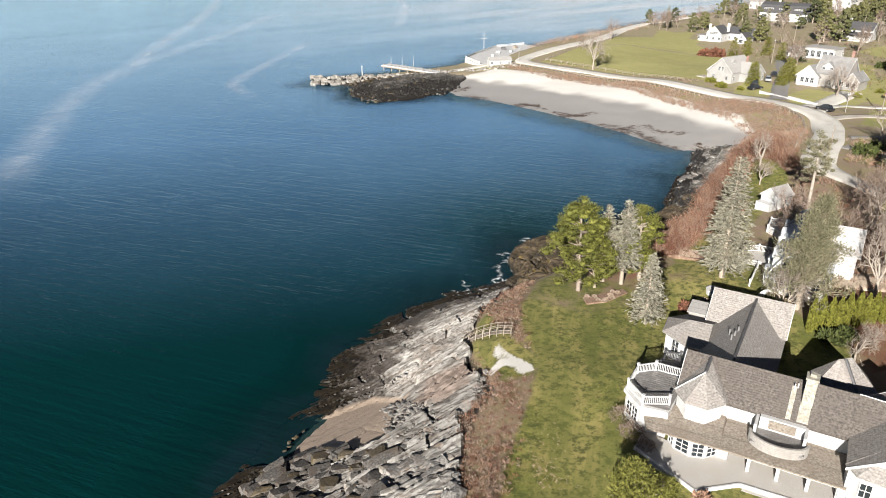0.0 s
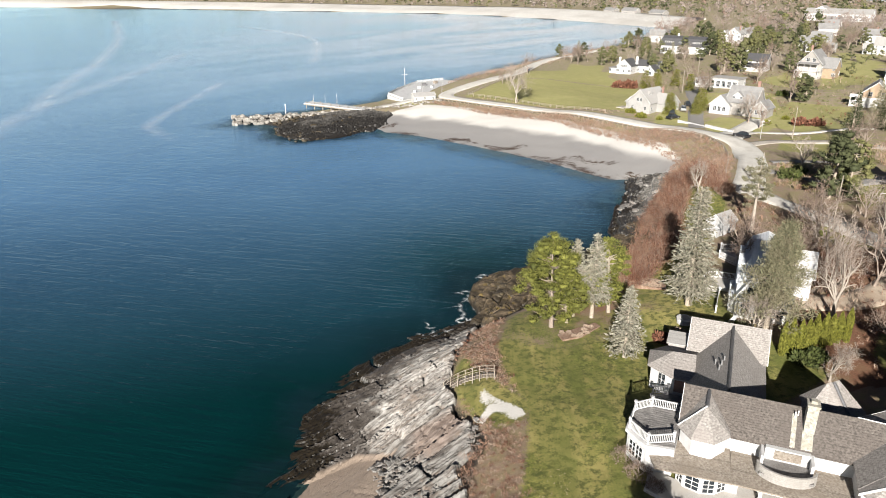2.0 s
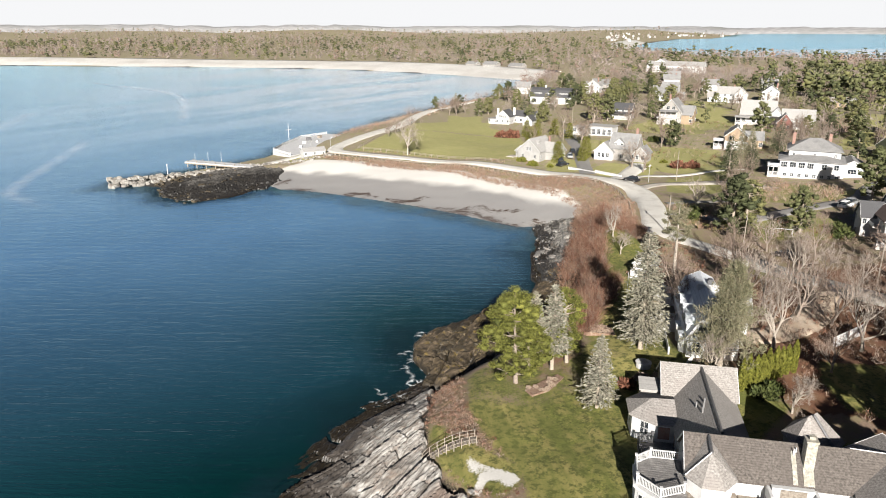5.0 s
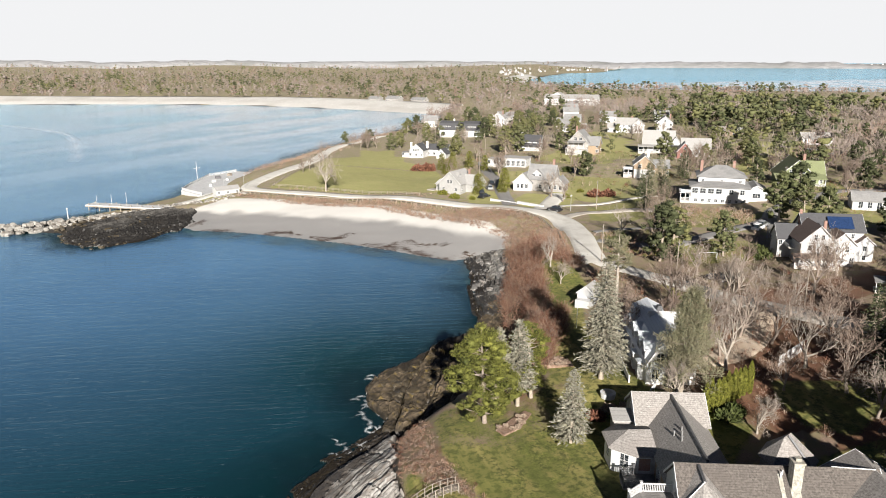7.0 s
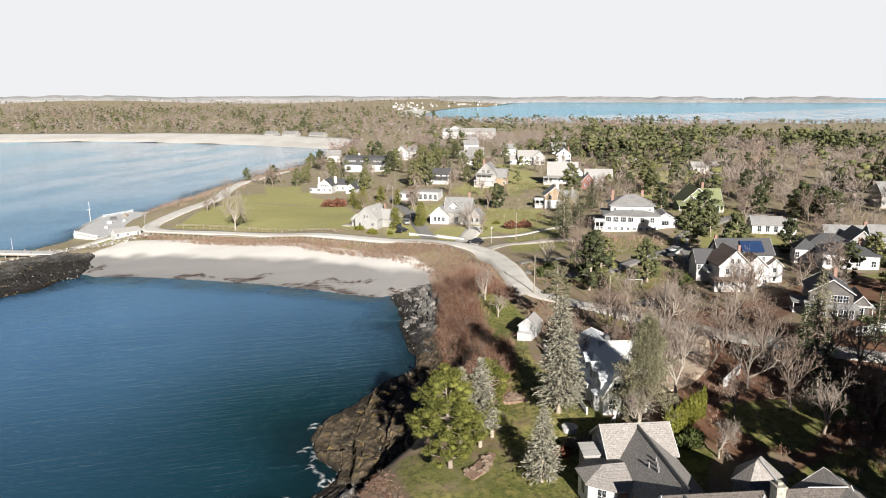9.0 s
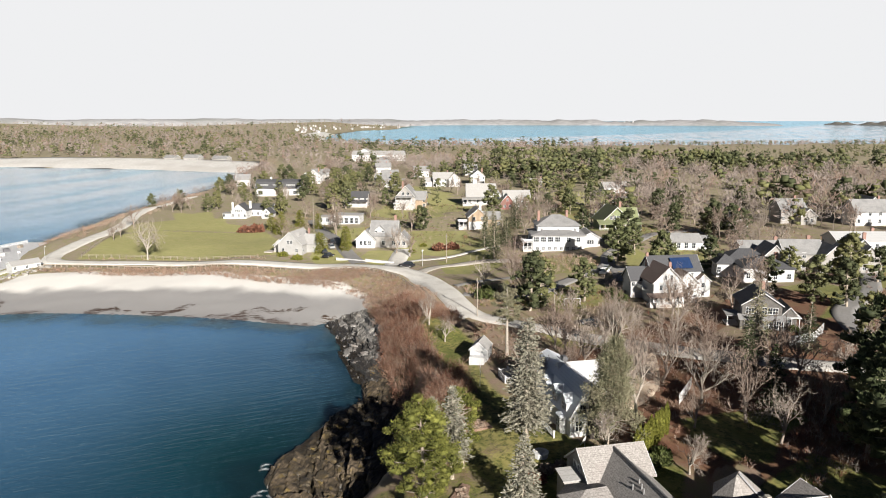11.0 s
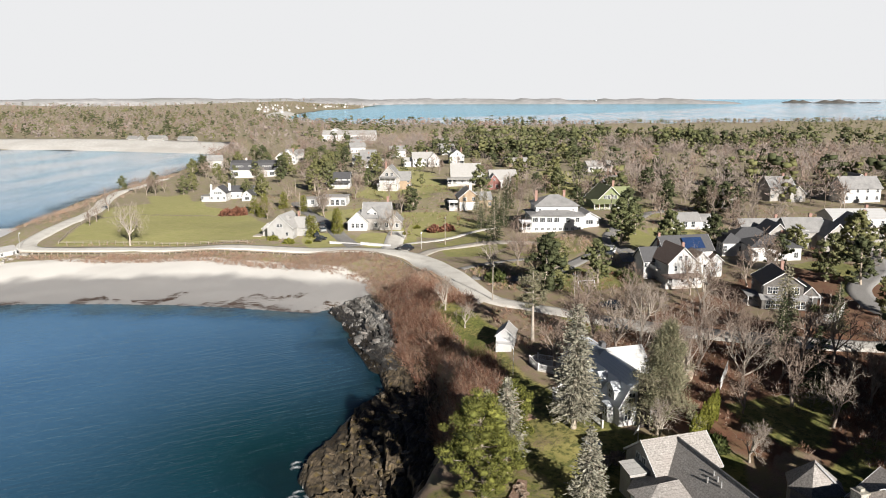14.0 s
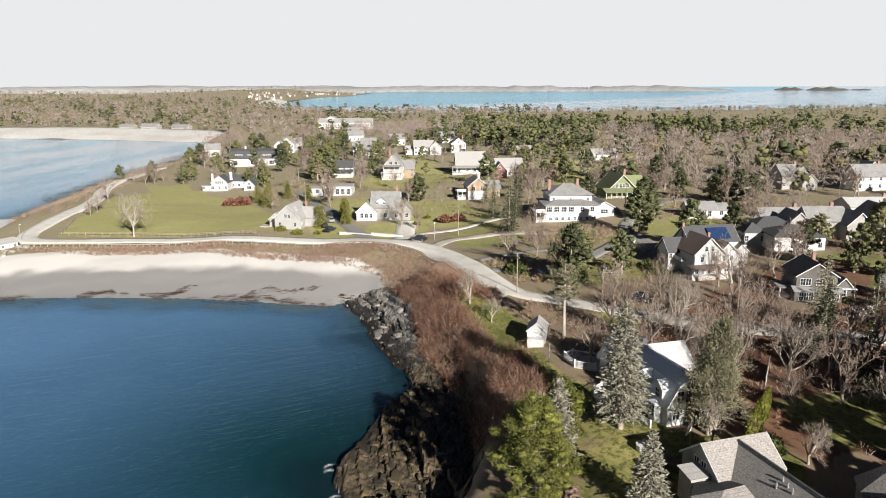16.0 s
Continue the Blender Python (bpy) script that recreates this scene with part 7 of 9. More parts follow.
def limb_curve(p, q, sag, r0, r1, n=4):
    """A limb from p to q, bent by sag, as segments."""
    t = np.linspace(0, 1, n + 1)
    pts = np.outer(1 - t, p) + np.outer(t, q)
    pts[:, 2] += sag * 4 * t * (1 - t)
    rad = r0 + (r1 - r0) * t
    return [(*pts[i], *pts[i + 1], rad[i], rad[i + 1]) for i in range(n)]


def spruce_meshes(h, r, seed, needles, bare=0.12, dense=1.0, fine=1.0, taper=0.8):
    """Trunk and crown of a spruce: whorls of drooping boughs."""
    rng = np.random.default_rng(seed)
    trunk = limb_curve(np.zeros(3) - [0, 0, 0.4], np.array([rng.normal(0, 0.1), rng.normal(0, 0.1), h]), 0, 0.022 * h + 0.05, 0.02, 6)
    cen, way, ln, wd = [], [], [], []
    z = bare * h
    while z < h * 0.985:
        k = (z - bare * h) / (h * (1 - bare))
        reach = r * (1 - k) ** taper * (0.75 + 0.25 * min(1, k * 8)) + 0.12
        for b in range(int((11 + 6 * (1 - k)) * dense)):
            a = rng.uniform(0, math.tau)
            long = reach * rng.uniform(0.62, 1.12)
            out = np.array([math.cos(a), math.sin(a), 0])
            droop = rng.uniform(0.12, 0.38) * (1 - k) - 0.25 * k
            if b % 3 == 0 and long > 0.5:
                tip = out * long * 0.9 + [0, 0, z - droop * long * 0.9]
                trunk.append((0, 0, z, *tip, 0.035, 0.01))
            m = max(2, int(long / 0.25))
            for t in np.linspace(0.22, 1, m):
                cen.append(out * long * t + [rng.normal(0, 0.1), rng.normal(0, 0.1), z - droop * long * t + rng.normal(0, 0.1)])
                way.append(out + [rng.normal(0, 0.55), rng.normal(0, 0.55), -droop + rng.normal(0, 0.35)])
                ln.append(fine * rng.uniform(0.4, 0.75) * (0.7 + 0.3 * (1 - k)))
                wd.append(fine * rng.uniform(0.1, 0.22))
        z += (0.3 + 0.14 * (1 - k)) * (h / 12) ** 0.4
    bv, bf = tubes(trunk, 6)
    cv, cf = sprays(np.array(cen), np.array(way), ln, wd, rng)
    return array_mesh("trunk", bv, bf, [M["bark"]], smooth=True), array_mesh("crown", cv, cf, [M[needles]])


def pine_meshes(h, r, seed, needles, bare=0.35, pads=70, per=46, bark="bark", flat=0.45, cone=False, leaf=1.0, broad=1.0, core=0.0):
    """Trunk and crown of a pine: uneven limbs that carry tufted pads of needles, with gaps between."""
    rng = np.random.default_rng(seed)
    lean = np.array([rng.normal(0, 0.04) * h, rng.normal(0, 0.04) * h, h * 0.96])
    wood = limb_curve(np.array([0, 0, -0.4]), lean, 0, 0.024 * h + 0.06, 0.05, 7)
    cen, way, heart = [], [], []
    for k in range(pads):
        f = bare + (1 - bare) * rng.power(1.15)
        base = lean * f
        width = r * (math.sin(math.pi * min(1.0, max(0.06, (f - bare) / (1 - bare) * 0.82 + 0.16)))) ** 0.7
        if cone:
            width = r * (1.04 - (f - bare) / (1 - bare)) ** 0.75 * (0.8 + 0.35 * math.sin(f * 21 + seed))
        a = rng.uniform(0, math.tau)
        tip = base + np.array([math.cos(a), math.sin(a), 0]) * width * rng.uniform(0.35, 1.05) + [0, 0, rng.uniform(-0.4, 0.9)]
        if k % 2 == 0:
            wood += limb_curve(base - [0, 0, 0.3], tip, -0.2, 0.07, 0.02, 3)
        size = rng.uniform(0.55, 1.05) * (r / 3.2) ** 0.5
        q = rng.normal(size=(per, 3))
        q /= np.linalg.norm(q, axis=1)[:, None]
        q *= rng.uniform(0.35, 1, (per, 1)) * size
        q[:, 2] = q[:, 2] * flat + 0.1
        heart.append((*tip, size))
        cen.append(tip + q)
        way.append(q + [0, 0, 0.35] + rng.normal(0, 0.25, (per, 3)))
    cen, way = np.concatenate(cen), np.concatenate(way)
    bv, bf = tubes(wood, 6)
    cv, cf = sprays(cen, way, leaf * rng.uniform(0.26, 0.55, len(cen)), leaf * broad * rng.uniform(0.05, 0.12, len(cen)), rng)
    if core:
        h4 = np.array(heart)
        lv, lf = lumps(h4[:, :3] - [0, 0, 0.1], h4[:, 3] * core, flat, rng)
        cv, cf = np.concatenate([cv, lv]), np.concatenate([cf, lf + len(cv)])
    return array_mesh("trunk", bv, bf, [M[bark]], smooth=True), array_mesh("crown", cv, cf, [M[needles]], smooth=core > 0)


def bare_meshes(h, r, seed, bark="bark_pale", twig="twig_pale", trunk_to=0.22, forks=5, levels=4, spread=1.0, twigs=5, bushy=3, thick=1.0):
    """Trunk with limbs, and crown of fine twigs, of a leafless tree."""
    rng = np.random.default_rng(seed)
    wood, fine = [], []

    def grow(p, way, length, rad, level):
        n = 3 if level < 3 else 2
        pts, q = [p], way / np.linalg.norm(way)
        for i in range(n):
            q = q + rng.normal(0, 0.16, 3) + [0, 0, 0.05]
            q /= np.linalg.norm(q)
            pts.append(pts[-1] + q * length / n)
        for i in range(n):
            ra, rb = rad * (1 - 0.45 * i / n), rad * (1 - 0.45 * (i + 1) / n)
            (wood if level < 3 else fine).append((*pts[i], *pts[i + 1], ra, rb))
        if level >= levels:
            return
        kids = forks if level == 0 else (4 if level < 3 else twigs)
        for k in range(kids):
            t = rng.uniform(0.35, 1.0) if level else rng.uniform(0.75, 1.0)
            at = pts[min(n, 1 + int(t * n - 1e-6))] if level else pts[-1] - q * rng.uniform(0, length * 0.25)
            side = rng.normal(size=3)
            side -= q * (side @ q)
            side /= np.linalg.norm(side)
            out = q * rng.uniform(0.5, 1.0) + side * rng.uniform(0.55, 0.95) * spread + [0, 0, 0.12]
            grow(at, out, length * rng.uniform(0.55, 0.82) if level else h * 0.34 * rng.uniform(0.8, 1.2), max(0.012, rad * rng.uniform(0.45, 0.62)), level + 1)

    grow(np.array([0, 0, -0.3]), np.array([rng.normal(0, 0.05), rng.normal(0, 0.05), 1.0]), h * trunk_to + 0.3, 0.022 * h + 0.06, 0)
    every = np.array(wood + fine)
    top, reach = every[:, 5].max(), np.abs(every[:, 3:5]).max()
    for rows in (wood, fine):
        arr = np.array(rows)
        arr[:, [2, 5]] *= h / top
        arr[:, [0, 1, 3, 4]] *= r / reach
        rows[:] = arr.tolist()
    bv, bf = tubes(wood, 5)
    f = np.array(fine)
    a, b, rad = f[:, :3], f[:, 3:6], f[:, 6]
    # each twig ends in a spray of finer ones
    m = max(1, bushy)
    t = rng.uniform(0.1, 1.0, (len(f) * m, 1))
    root = np.repeat(a, m, 0) * (1 - t) + np.repeat(b, m, 0) * t
    way = np.repeat(b - a, m, 0)
    long = np.repeat(np.linalg.norm(b - a, axis=1), m) * rng.uniform(0.6, 1.3, len(t))
    way = way / (np.linalg.norm(way, axis=1)[:, None] + 1e-9) + rng.normal(0, 0.6, way.shape) + [0, 0, 0.15]
    way /= np.linalg.norm(way, axis=1)[:, None]
    cen = np.concatenate([(a + b) / 2, root + way * long[:, None] / 2])
    cv, cf = sprays(cen, np.concatenate([b - a, way]), np.concatenate([np.linalg.norm(b - a, axis=1) * 1.1, long]), np.concatenate([rad * 1.8 * thick, thick * rng.uniform(0.013, 0.026, len(t))]), rng)
    return array_mesh("trunk", bv, bf, [M[bark]], smooth=True), array_mesh("crown", cv, cf, [M[twig]])


def bush_meshes(r, h, seed, leaf, count=420, size=None):
    """A dense rounded shrub of small leaves on short stems."""
    rng = np.random.default_rng(seed)
    stems = []
    for _ in range(9):
        a = rng.uniform(0, math.tau)
        stems.append((0, 0, -0.2, math.cos(a) * r * 0.5, math.sin(a) * r * 0.5, h * 0.6, 0.04, 0.015))
    q = rng.normal(size=(count, 3))
    q /= np.linalg.norm(q, axis=1)[:, None]
    q[:, 2] = np.abs(q[:, 2])
    lump = 1 + 0.18 * np.sin(q[:, :1] * 5 + seed) * np.cos(q[:, 1:2] * 6)
    cen = q * [r, r, h] * rng.uniform(0.6, 1.0, (count, 1)) * lump
    bv, bf = tubes(stems, 5)
    size = 0.16 + 0.1 * min(r, 2.5) if size is None else size
    cv, cf = sprays(cen, q + rng.normal(0, 0.5, (count, 3)) + [0, 0, 0.3], rng.uniform(0.8, 1.4, count) * size * 1.5, rng.uniform(0.6, 1.1, count) * size, rng)
    return array_mesh("stem", bv, bf, [M["bark_brown"]]), array_mesh("foliage", cv, cf, [M[leaf]])


def plant(name, meshes, x, y, label, category="tree", group="", scale=1.0, rz=None, z=None, tall=1.0):
    rng = random.Random(int(x * 31 + y * 17))
    o = empty(name, pose(x, y, ground_at(x, y) - 0.05 if z is None else z, 0, 0, rng.uniform(0, 360) if rz is None else rz) @ Matrix.Diagonal((scale, scale, scale * tall, 1)), label, category, group)
    for me in meshes:
        ob = new(me.name.split(".")[0], me)
        ob.parent = o
    return o


# the trees on the near lawn
plant("pine_tree", pine_meshes(12.2, 4.5, 21, "pine", 0.12, 125, 240, "bark_brown", flat=0.5, leaf=0.75, core=0.62), 18.0, 83.6, "broad green pine with a forked pale trunk on the lawn")
plant("pine_tree", pine_meshes(10.4, 2.9, 22, "pine", 0.18, 100, 180, flat=0.6, leaf=0.7, core=0.5), 26.9, 86.4, "green pine with an open crown behind the spruces")
plant("pine_tree", pine_meshes(8.6, 2.2, 27, "pine", 0.2, 75, 150, flat=0.6, leaf=0.7, core=0.5), 20.4, 84.6, "slim green pine beside the broad one")
gray_lawn = spruce_meshes(12.4, 2.7, 23, "spruce_gray", 0.26, 1.7, 1.1)
plant("spruce_tree", gray_lawn, 24.2, 85.6, "silver-gray spruce with a bare lower trunk")
plant("spruce_tree", spruce_meshes(11.4, 2.1, 24, "spruce_gray", 0.3, 1.6, 1.1), 21.9, 86.6, "narrow silver-gray spruce among the lawn trees")
plant("spruce_tree", spruce_meshes(9.5, 2.5, 25, "spruce_gray", 0.13, 1.8), 24.6, 74.6, "silver-gray spruce standing alone on the lawn")
plant("spruce_tree", spruce_meshes(17.2, 3.7, 26, "spruce_gray", 0.12, 1.7, 1.2, 0.7), 37.5, 84.9, "tall silver-gray spruce beside the white house")
plant("spruce_tree", pine_meshes(14.6, 5.0, 28, "spruce", 0.18, 300, 100, flat=0.8, cone=True), 43.6, 76.2, "tall gray-green spruce screening the white house")
plant("pine_tree", pine_meshes(13.2, 2.9, 29, "spruce", 0.42, 62, 90, "bark_pale"), 59.8, 107.9, "tall pine with a bare pale trunk and open crown")
plant("fir_tree", spruce_meshes(10.2, 2.6, 30, "fir", 0.1, 1.1), 69.5, 65.0, "dark green fir in the shaded garden")
plant("spruce_tree", spruce_meshes(9.6, 2.0, 31, "spruce", 0.1, 1.0), 85.0, 74.2, "gray-green spruce beside the lane")
plant("field_tree", bare_meshes(16.0, 8.4, 41, "bark_pale", "twig_pale", 0.26, 7, 4, 1.2), 55.0, 262.8, "spreading bare gray tree in the green field")
plant("garden_tree", bare_meshes(5.4, 2.8, 42, "bark_pale", "twig_pale", 0.2, 6, 4, 1.1), 44.8, 65.0, "small pale bare tree in the back garden")
for x, y, h, r, seed, pale in ((54.2, 78.2, 12.4, 5.0, 43, 1), (64.9, 73.5, 11.2, 5.2, 44, 1), (72.5, 94.0, 11.4, 4.6, 45, 1), (57.5, 82.0, 11.0, 4.2, 46, 0), (61.5, 88.5, 10.6, 4.4, 47, 1),
                               (68.5, 82.0, 10.2, 4.6, 48, 0), (77.0, 85.5, 10.0, 4.4, 49, 1), (61.0, 130.0, 7.5, 3.0, 50, 1), (57.9, 122.0, 5.4, 2.6, 51, 1), (88.4, 128.0, 10.5, 4.2, 52, 0),
                               (92.0, 144.0, 8.0, 4.2, 53, 1), (106.5, 97.5, 10.5, 4.4, 54, 1), (102.0, 98.5, 9.5, 4.0, 55, 0), (40.6, 74.6, 6.6, 3.4, 56, 1)):
    plant("bare_tree", bare_meshes(h, r, seed, "bark_pale" if pale else "bark_brown", "twig_pale" if pale else "twig", 0.24, 5, 4), x, y,
          "leafless gray tree with a dense crown of twigs" if pale else "leafless brown tree with fine twigs", group="bare trees")

def column_meshes(h, r, seed, leaf):
    """A columnar evergreen: a dense pointed shell of upright sprays over solid foliage."""
    rng = np.random.default_rng(seed)
    wide = lambda t: r * np.clip(np.minimum((1.02 - t) * 3.2, 0.8 + t), 0.05, 1)
    t = rng.uniform(0.0, 1.0, 900)
    a = rng.uniform(0, math.tau, 900)
    cen = np.stack([np.cos(a) * wide(t) * 0.95, np.sin(a) * wide(t) * 0.95, t * h], 1)
    way = np.stack([np.cos(a) * 0.25, np.sin(a) * 0.25, np.ones(900)], 1) + rng.normal(0, 0.15, (900, 3))
    cv, cf = sprays(cen, way, rng.uniform(0.25, 0.5, 900), rng.uniform(0.09, 0.17, 900), rng)
    q = np.linspace(0.04, 0.93, 13)
    lv, lf = lumps(np.stack([0 * q, 0 * q, q * h], 1), wide(q) * 0.95, 1.3, rng)
    bv, bf = tubes([(0, 0, -0.3, 0, 0, h * 0.9, 0.09, 0.02)], 6)
    return array_mesh("trunk", bv, bf, [M["bark_brown"]]), array_mesh("crown", np.concatenate([cv, lv]), np.concatenate([cf, lf + len(cv)]), [M[leaf]], smooth=True)


hedge_me = [column_meshes(4.7, 0.44, 60 + k, "arbor") for k in range(3)]
for k in range(9):
    x, y = 42.9 + 1.1 * k, 71.3 + 0.11 * k + 0.12 * math.sin(k * 2.1)
    plant("arborvitae", hedge_me[k % 3], x, y, "yellow-green columnar arborvitae in a clipped row", "hedge", "arborvitae row", 1.0, tall=0.92 + 0.06 * math.sin(k * 1.7))

bushes = {key: [bush_meshes(1.0, 0.95, 70 + k, key) for k in range(2)] for key in ("yew", "arbor", "twig_red", "brush", "brush_red")}
for x, y, s, key, label in ((21.6, 45.0, 0.8, "brush_red", "rust-brown shrub by the terrace"), (44.5, 69.0, 1.6, "yew", "dark evergreen shrub before the hedge"),
                            (46.4, 69.6, 1.3, "yew", "dark evergreen shrub before the hedge"), (30.6, 77.4, 1.2, "twig_red", "brown shrub behind the north range"), (33.0, 77.8, 1.0, "brush", "brown shrub behind the north range"),
                            (34.6, 76.6, 1.2, "brush", "brown shrub behind the north range"), (87.2, 222.0, 1.8, "arbor", "rounded green bush before the cream house"), (86.6, 229.8, 1.7, "arbor", "rounded green bush before the cream house"),
                            (91.6, 217.6, 1.1, "arbor", "rounded green bush before the cream house"), (84.6, 136.6, 2.4, "yew", "dark evergreen shrub by the road bend"), (88.0, 139.0, 2.2, "yew", "dark evergreen shrub by the road bend"),
                            (103.4, 112.4, 2.0, "yew", "dark evergreen shrub beside the lawn"), (105.6, 115.6, 2.0, "yew", "dark evergreen shrub beside the lawn"), (126.0, 196.0, 2.6, "twig_red", "spreading rust-red ornamental tree"),
                            (129.0, 193.0, 2.4, "twig_red", "spreading rust-red ornamental tree"), (110.0, 290.0, 3.4, "twig_red", "dark red shrub at the edge of the field"), (106.4, 293.0, 2.8, "twig_red", "dark red shrub at the edge of the field"),
                            (100.5, 78.0, 1.1, "yew", "clipped green shrub before the dark house"), (106.2, 75.6, 1.2, "yew", "clipped green shrub before the dark house"), (118.6, 201.4, 1.3, "arbor", "low green bush by the gray house"),
                            (150.0, 244.0, 2.2, "yew", "square clipped evergreen shrub by a house"), (127.4, 205.5, 1.2, "arbor", "low green bush by the gray house")):
    plant("shrub", bushes[key][int(x) % 2], x, y, label, "shrub", scale=s)
plant("evergreen_tree", pine_meshes(5.0, 2.1, 77, "olive_shrub", 0.04, 130, 75, "bark_brown", flat=0.9, leaf=0.75, broad=1.5), 15.3, 43.4, "rounded olive-green evergreen below the terrace")
plant("shrub", bush_meshes(1.5, 1.5, 78, "olive_shrub", 2200, 0.1), 18.6, 46.2, "low olive-green shrub below the terrace", "shrub")
for k, (x, y, s) in enumerate(((17.4, 55.4, 1.5), (17.7, 53.3, 1.4), (18.4, 51.2, 1.1))):
    plant("shrub", bush_meshes(s, s, 84 + k, "twig", 1500, 0.075), x, y, "bare brown shrub against the round room", "shrub")
cedar_me = [spruce_meshes(5.0, 1.5, 64 + k, "arbor", 0.0, 1.9, 0.85, 0.5) for k in range(2)]
for k, (x, y) in enumerate(((112.0, 276.0), (126.0, 268.0), (116.0, 288.0), (119.0, 285.5), (122.5, 290.5), (127.5, 284.0), (104.6, 219.5), (107.0, 222.6), (109.4, 225.8), (111.6, 228.8), (98.6, 226.4), (97.4, 223.0))):
    plant("cedar_tree", cedar_me[k % 2], x, y, "broad yellow-green cedar by a house", "tree", "cedars", 1.25 + 0.1 * (k % 3), z=ground_at(x, y) - 0.1)

# ---- trees of the village, by kind ----
village_bare = [bare_meshes(9.5, 4.3, 80 + k, "bark_brown", ("twig", "twig_pale", "twig")[k % 3], 0.22, 5, 4, 1.0, 3, 2, 1.9) for k in range(4)]
village_pine = [pine_meshes(11.0, 3.6, 90 + k, ("forest_green", "forest_olive", "forest_dark")[k % 3], 0.08, 72, 30, flat=0.65, leaf=1.5, broad=1.7, core=0.85) for k in range(3)]
village_spruce = [spruce_meshes(11.0, 2.8, 95 + k, ("spruce", "fir")[k], 0.06, 0.8) for k in range(2)]
SPOTS = {"spruce": [], "pine": [], "bare": []}
SPOTS["spruce"] += [(134, 178), (136.5, 175.5), (139, 179.5), (133, 182), (157, 204), (171, 201), (193, 208), (142, 325), (146, 330), (147, 357), (117, 382), (131, 262),
                     (67, 52.5), (73.5, 54), (64, 44), (78.1, 72.6), (89.2, 75.9), (95.6, 69.3),
                     (171.2, 202.9), (119.4, 165.3), (162.9, 205.6)]
SPOTS["pine"] += [(118, 420), (168, 440), (173, 436), (134, 322), (139, 318), (152, 142), (150, 137), (89, 124), (84, 122.5), (98, 118), (200, 352), (208, 346),
                   (216, 340), (224, 336), (133, 92), (128, 80), (152, 80), (160, 76), (215, 208), (222, 216), (207, 214), (230, 208), (208, 226), (196, 150),
                   (65.2, 51.3), (148.5, 92.6), (129, 73.4), (134.6, 133), (112, 64)]
SPOTS["bare"] += [(59.5, 308), (64.5, 314.8), (78, 338), (120, 395), (112, 390), (114, 204), (113, 196), (146, 233), (121, 248), (126, 255), (140, 300), (160, 240),
                   (166, 262), (183, 305), (107, 147), (100, 142), (113, 152), (120, 88), (116, 92), (80, 70), (75, 62), (86, 60), (94, 58), (70, 58),
                   (66, 100), (82, 96), (88, 104), (92, 92), (176, 120), (182, 116), (190, 124), (176, 142), (206, 160), (200, 140), (160, 112), (214, 176)]
SPOTS["bare"] += [(56, 70), (60, 60), (63, 66), (50, 92), (52, 98), (64, 94), (70, 70), (74, 76), (79, 79), (71, 88), (66, 86), (58, 94),
                   (85, 84), (82, 66), (104, 62), (76, 98), (69, 104), (84, 112)]
BUILT = [(94, 233, 14), (119, 216, 13), (142, 269, 15), (178, 311, 11), (191, 288, 12), (188, 402, 17), (126, 326, 20), (220, 266, 14), (213, 243, 13), (166, 217, 11), (146, 164, 16), (188, 170, 13), (169, 130, 9),
         (113, 106, 16), (105, 83, 12), (146, 98, 14), (166, 97, 13), (179, 87, 12), (170, 108, 11), (206, 96, 13), (258, 106, 9), (249, 131, 8), (222, 140, 7), (242, 446, 12), (252, 380, 16), (274, 350, 14), (300, 345, 11)]
rng = np.random.default_rng(55)
while len(SPOTS["pine"]) + len(SPOTS["bare"]) < 250:
    x, y = rng.uniform(100, 300), rng.uniform(60, 470)
    if x + 0.4 * y < 165 or any(math.hypot(x - a, y - b) < r for a, b, r in BUILT) or coast_distance(np.array([x]), np.array([y]))[0] < 25:
        continue
    spot = (np.array([x]), np.array([y]))
    if near_line(ROAD, *spot)[0] < 9 or any(near_line(line, *spot)[0] < wide + 2 for line, wide, _ in DRIVES) or any(inside(poly, *spot)[0] for poly in GREENS) or any(inside(poly, *spot)[0] for poly in ([(225, 215), (262, 268), (290, 250), (252, 200)],)):
        continue
    SPOTS["pine" if rng.random() < 0.36 else "bare"].append((round(x, 1), round(y, 1)))
for key, pool, name, label in (("spruce", village_spruce, "spruce_tree", "dull green spruce between the houses"), ("pine", village_pine, "pine_tree", "dark green pine with an uneven crown"),
                               ("bare", village_bare, "bare_tree", "leafless gray-brown tree near the houses")):
    for k, (x, y) in enumerate(SPOTS[key]):
        plant(name, pool[k % len(pool)], x, y, label, group=key + " trees of the village", scale=0.72 + 0.5 * ((k * 37) % 11) / 11)


shade_pines = [pine_meshes(15.5, 4.8, 130 + k, ("fir", "forest_green")[k], 0.1, 84, 30, flat=0.6, leaf=2.0, broad=1.5, core=0.9) for k in range(2)]
for k, (x, y) in enumerate(((55, 35), (67, 37), (64, 48.5), (71, 49), (76, 53), (47, 33), (65, 29), (76, 32), (44, 38), (58, 29))):
    plant("pine_tree", shade_pines[k % 2], x, y, "tall dense dark pine beside the garden", group="garden pines", scale=0.95 + 0.3 * ((k * 5) % 7) / 7)


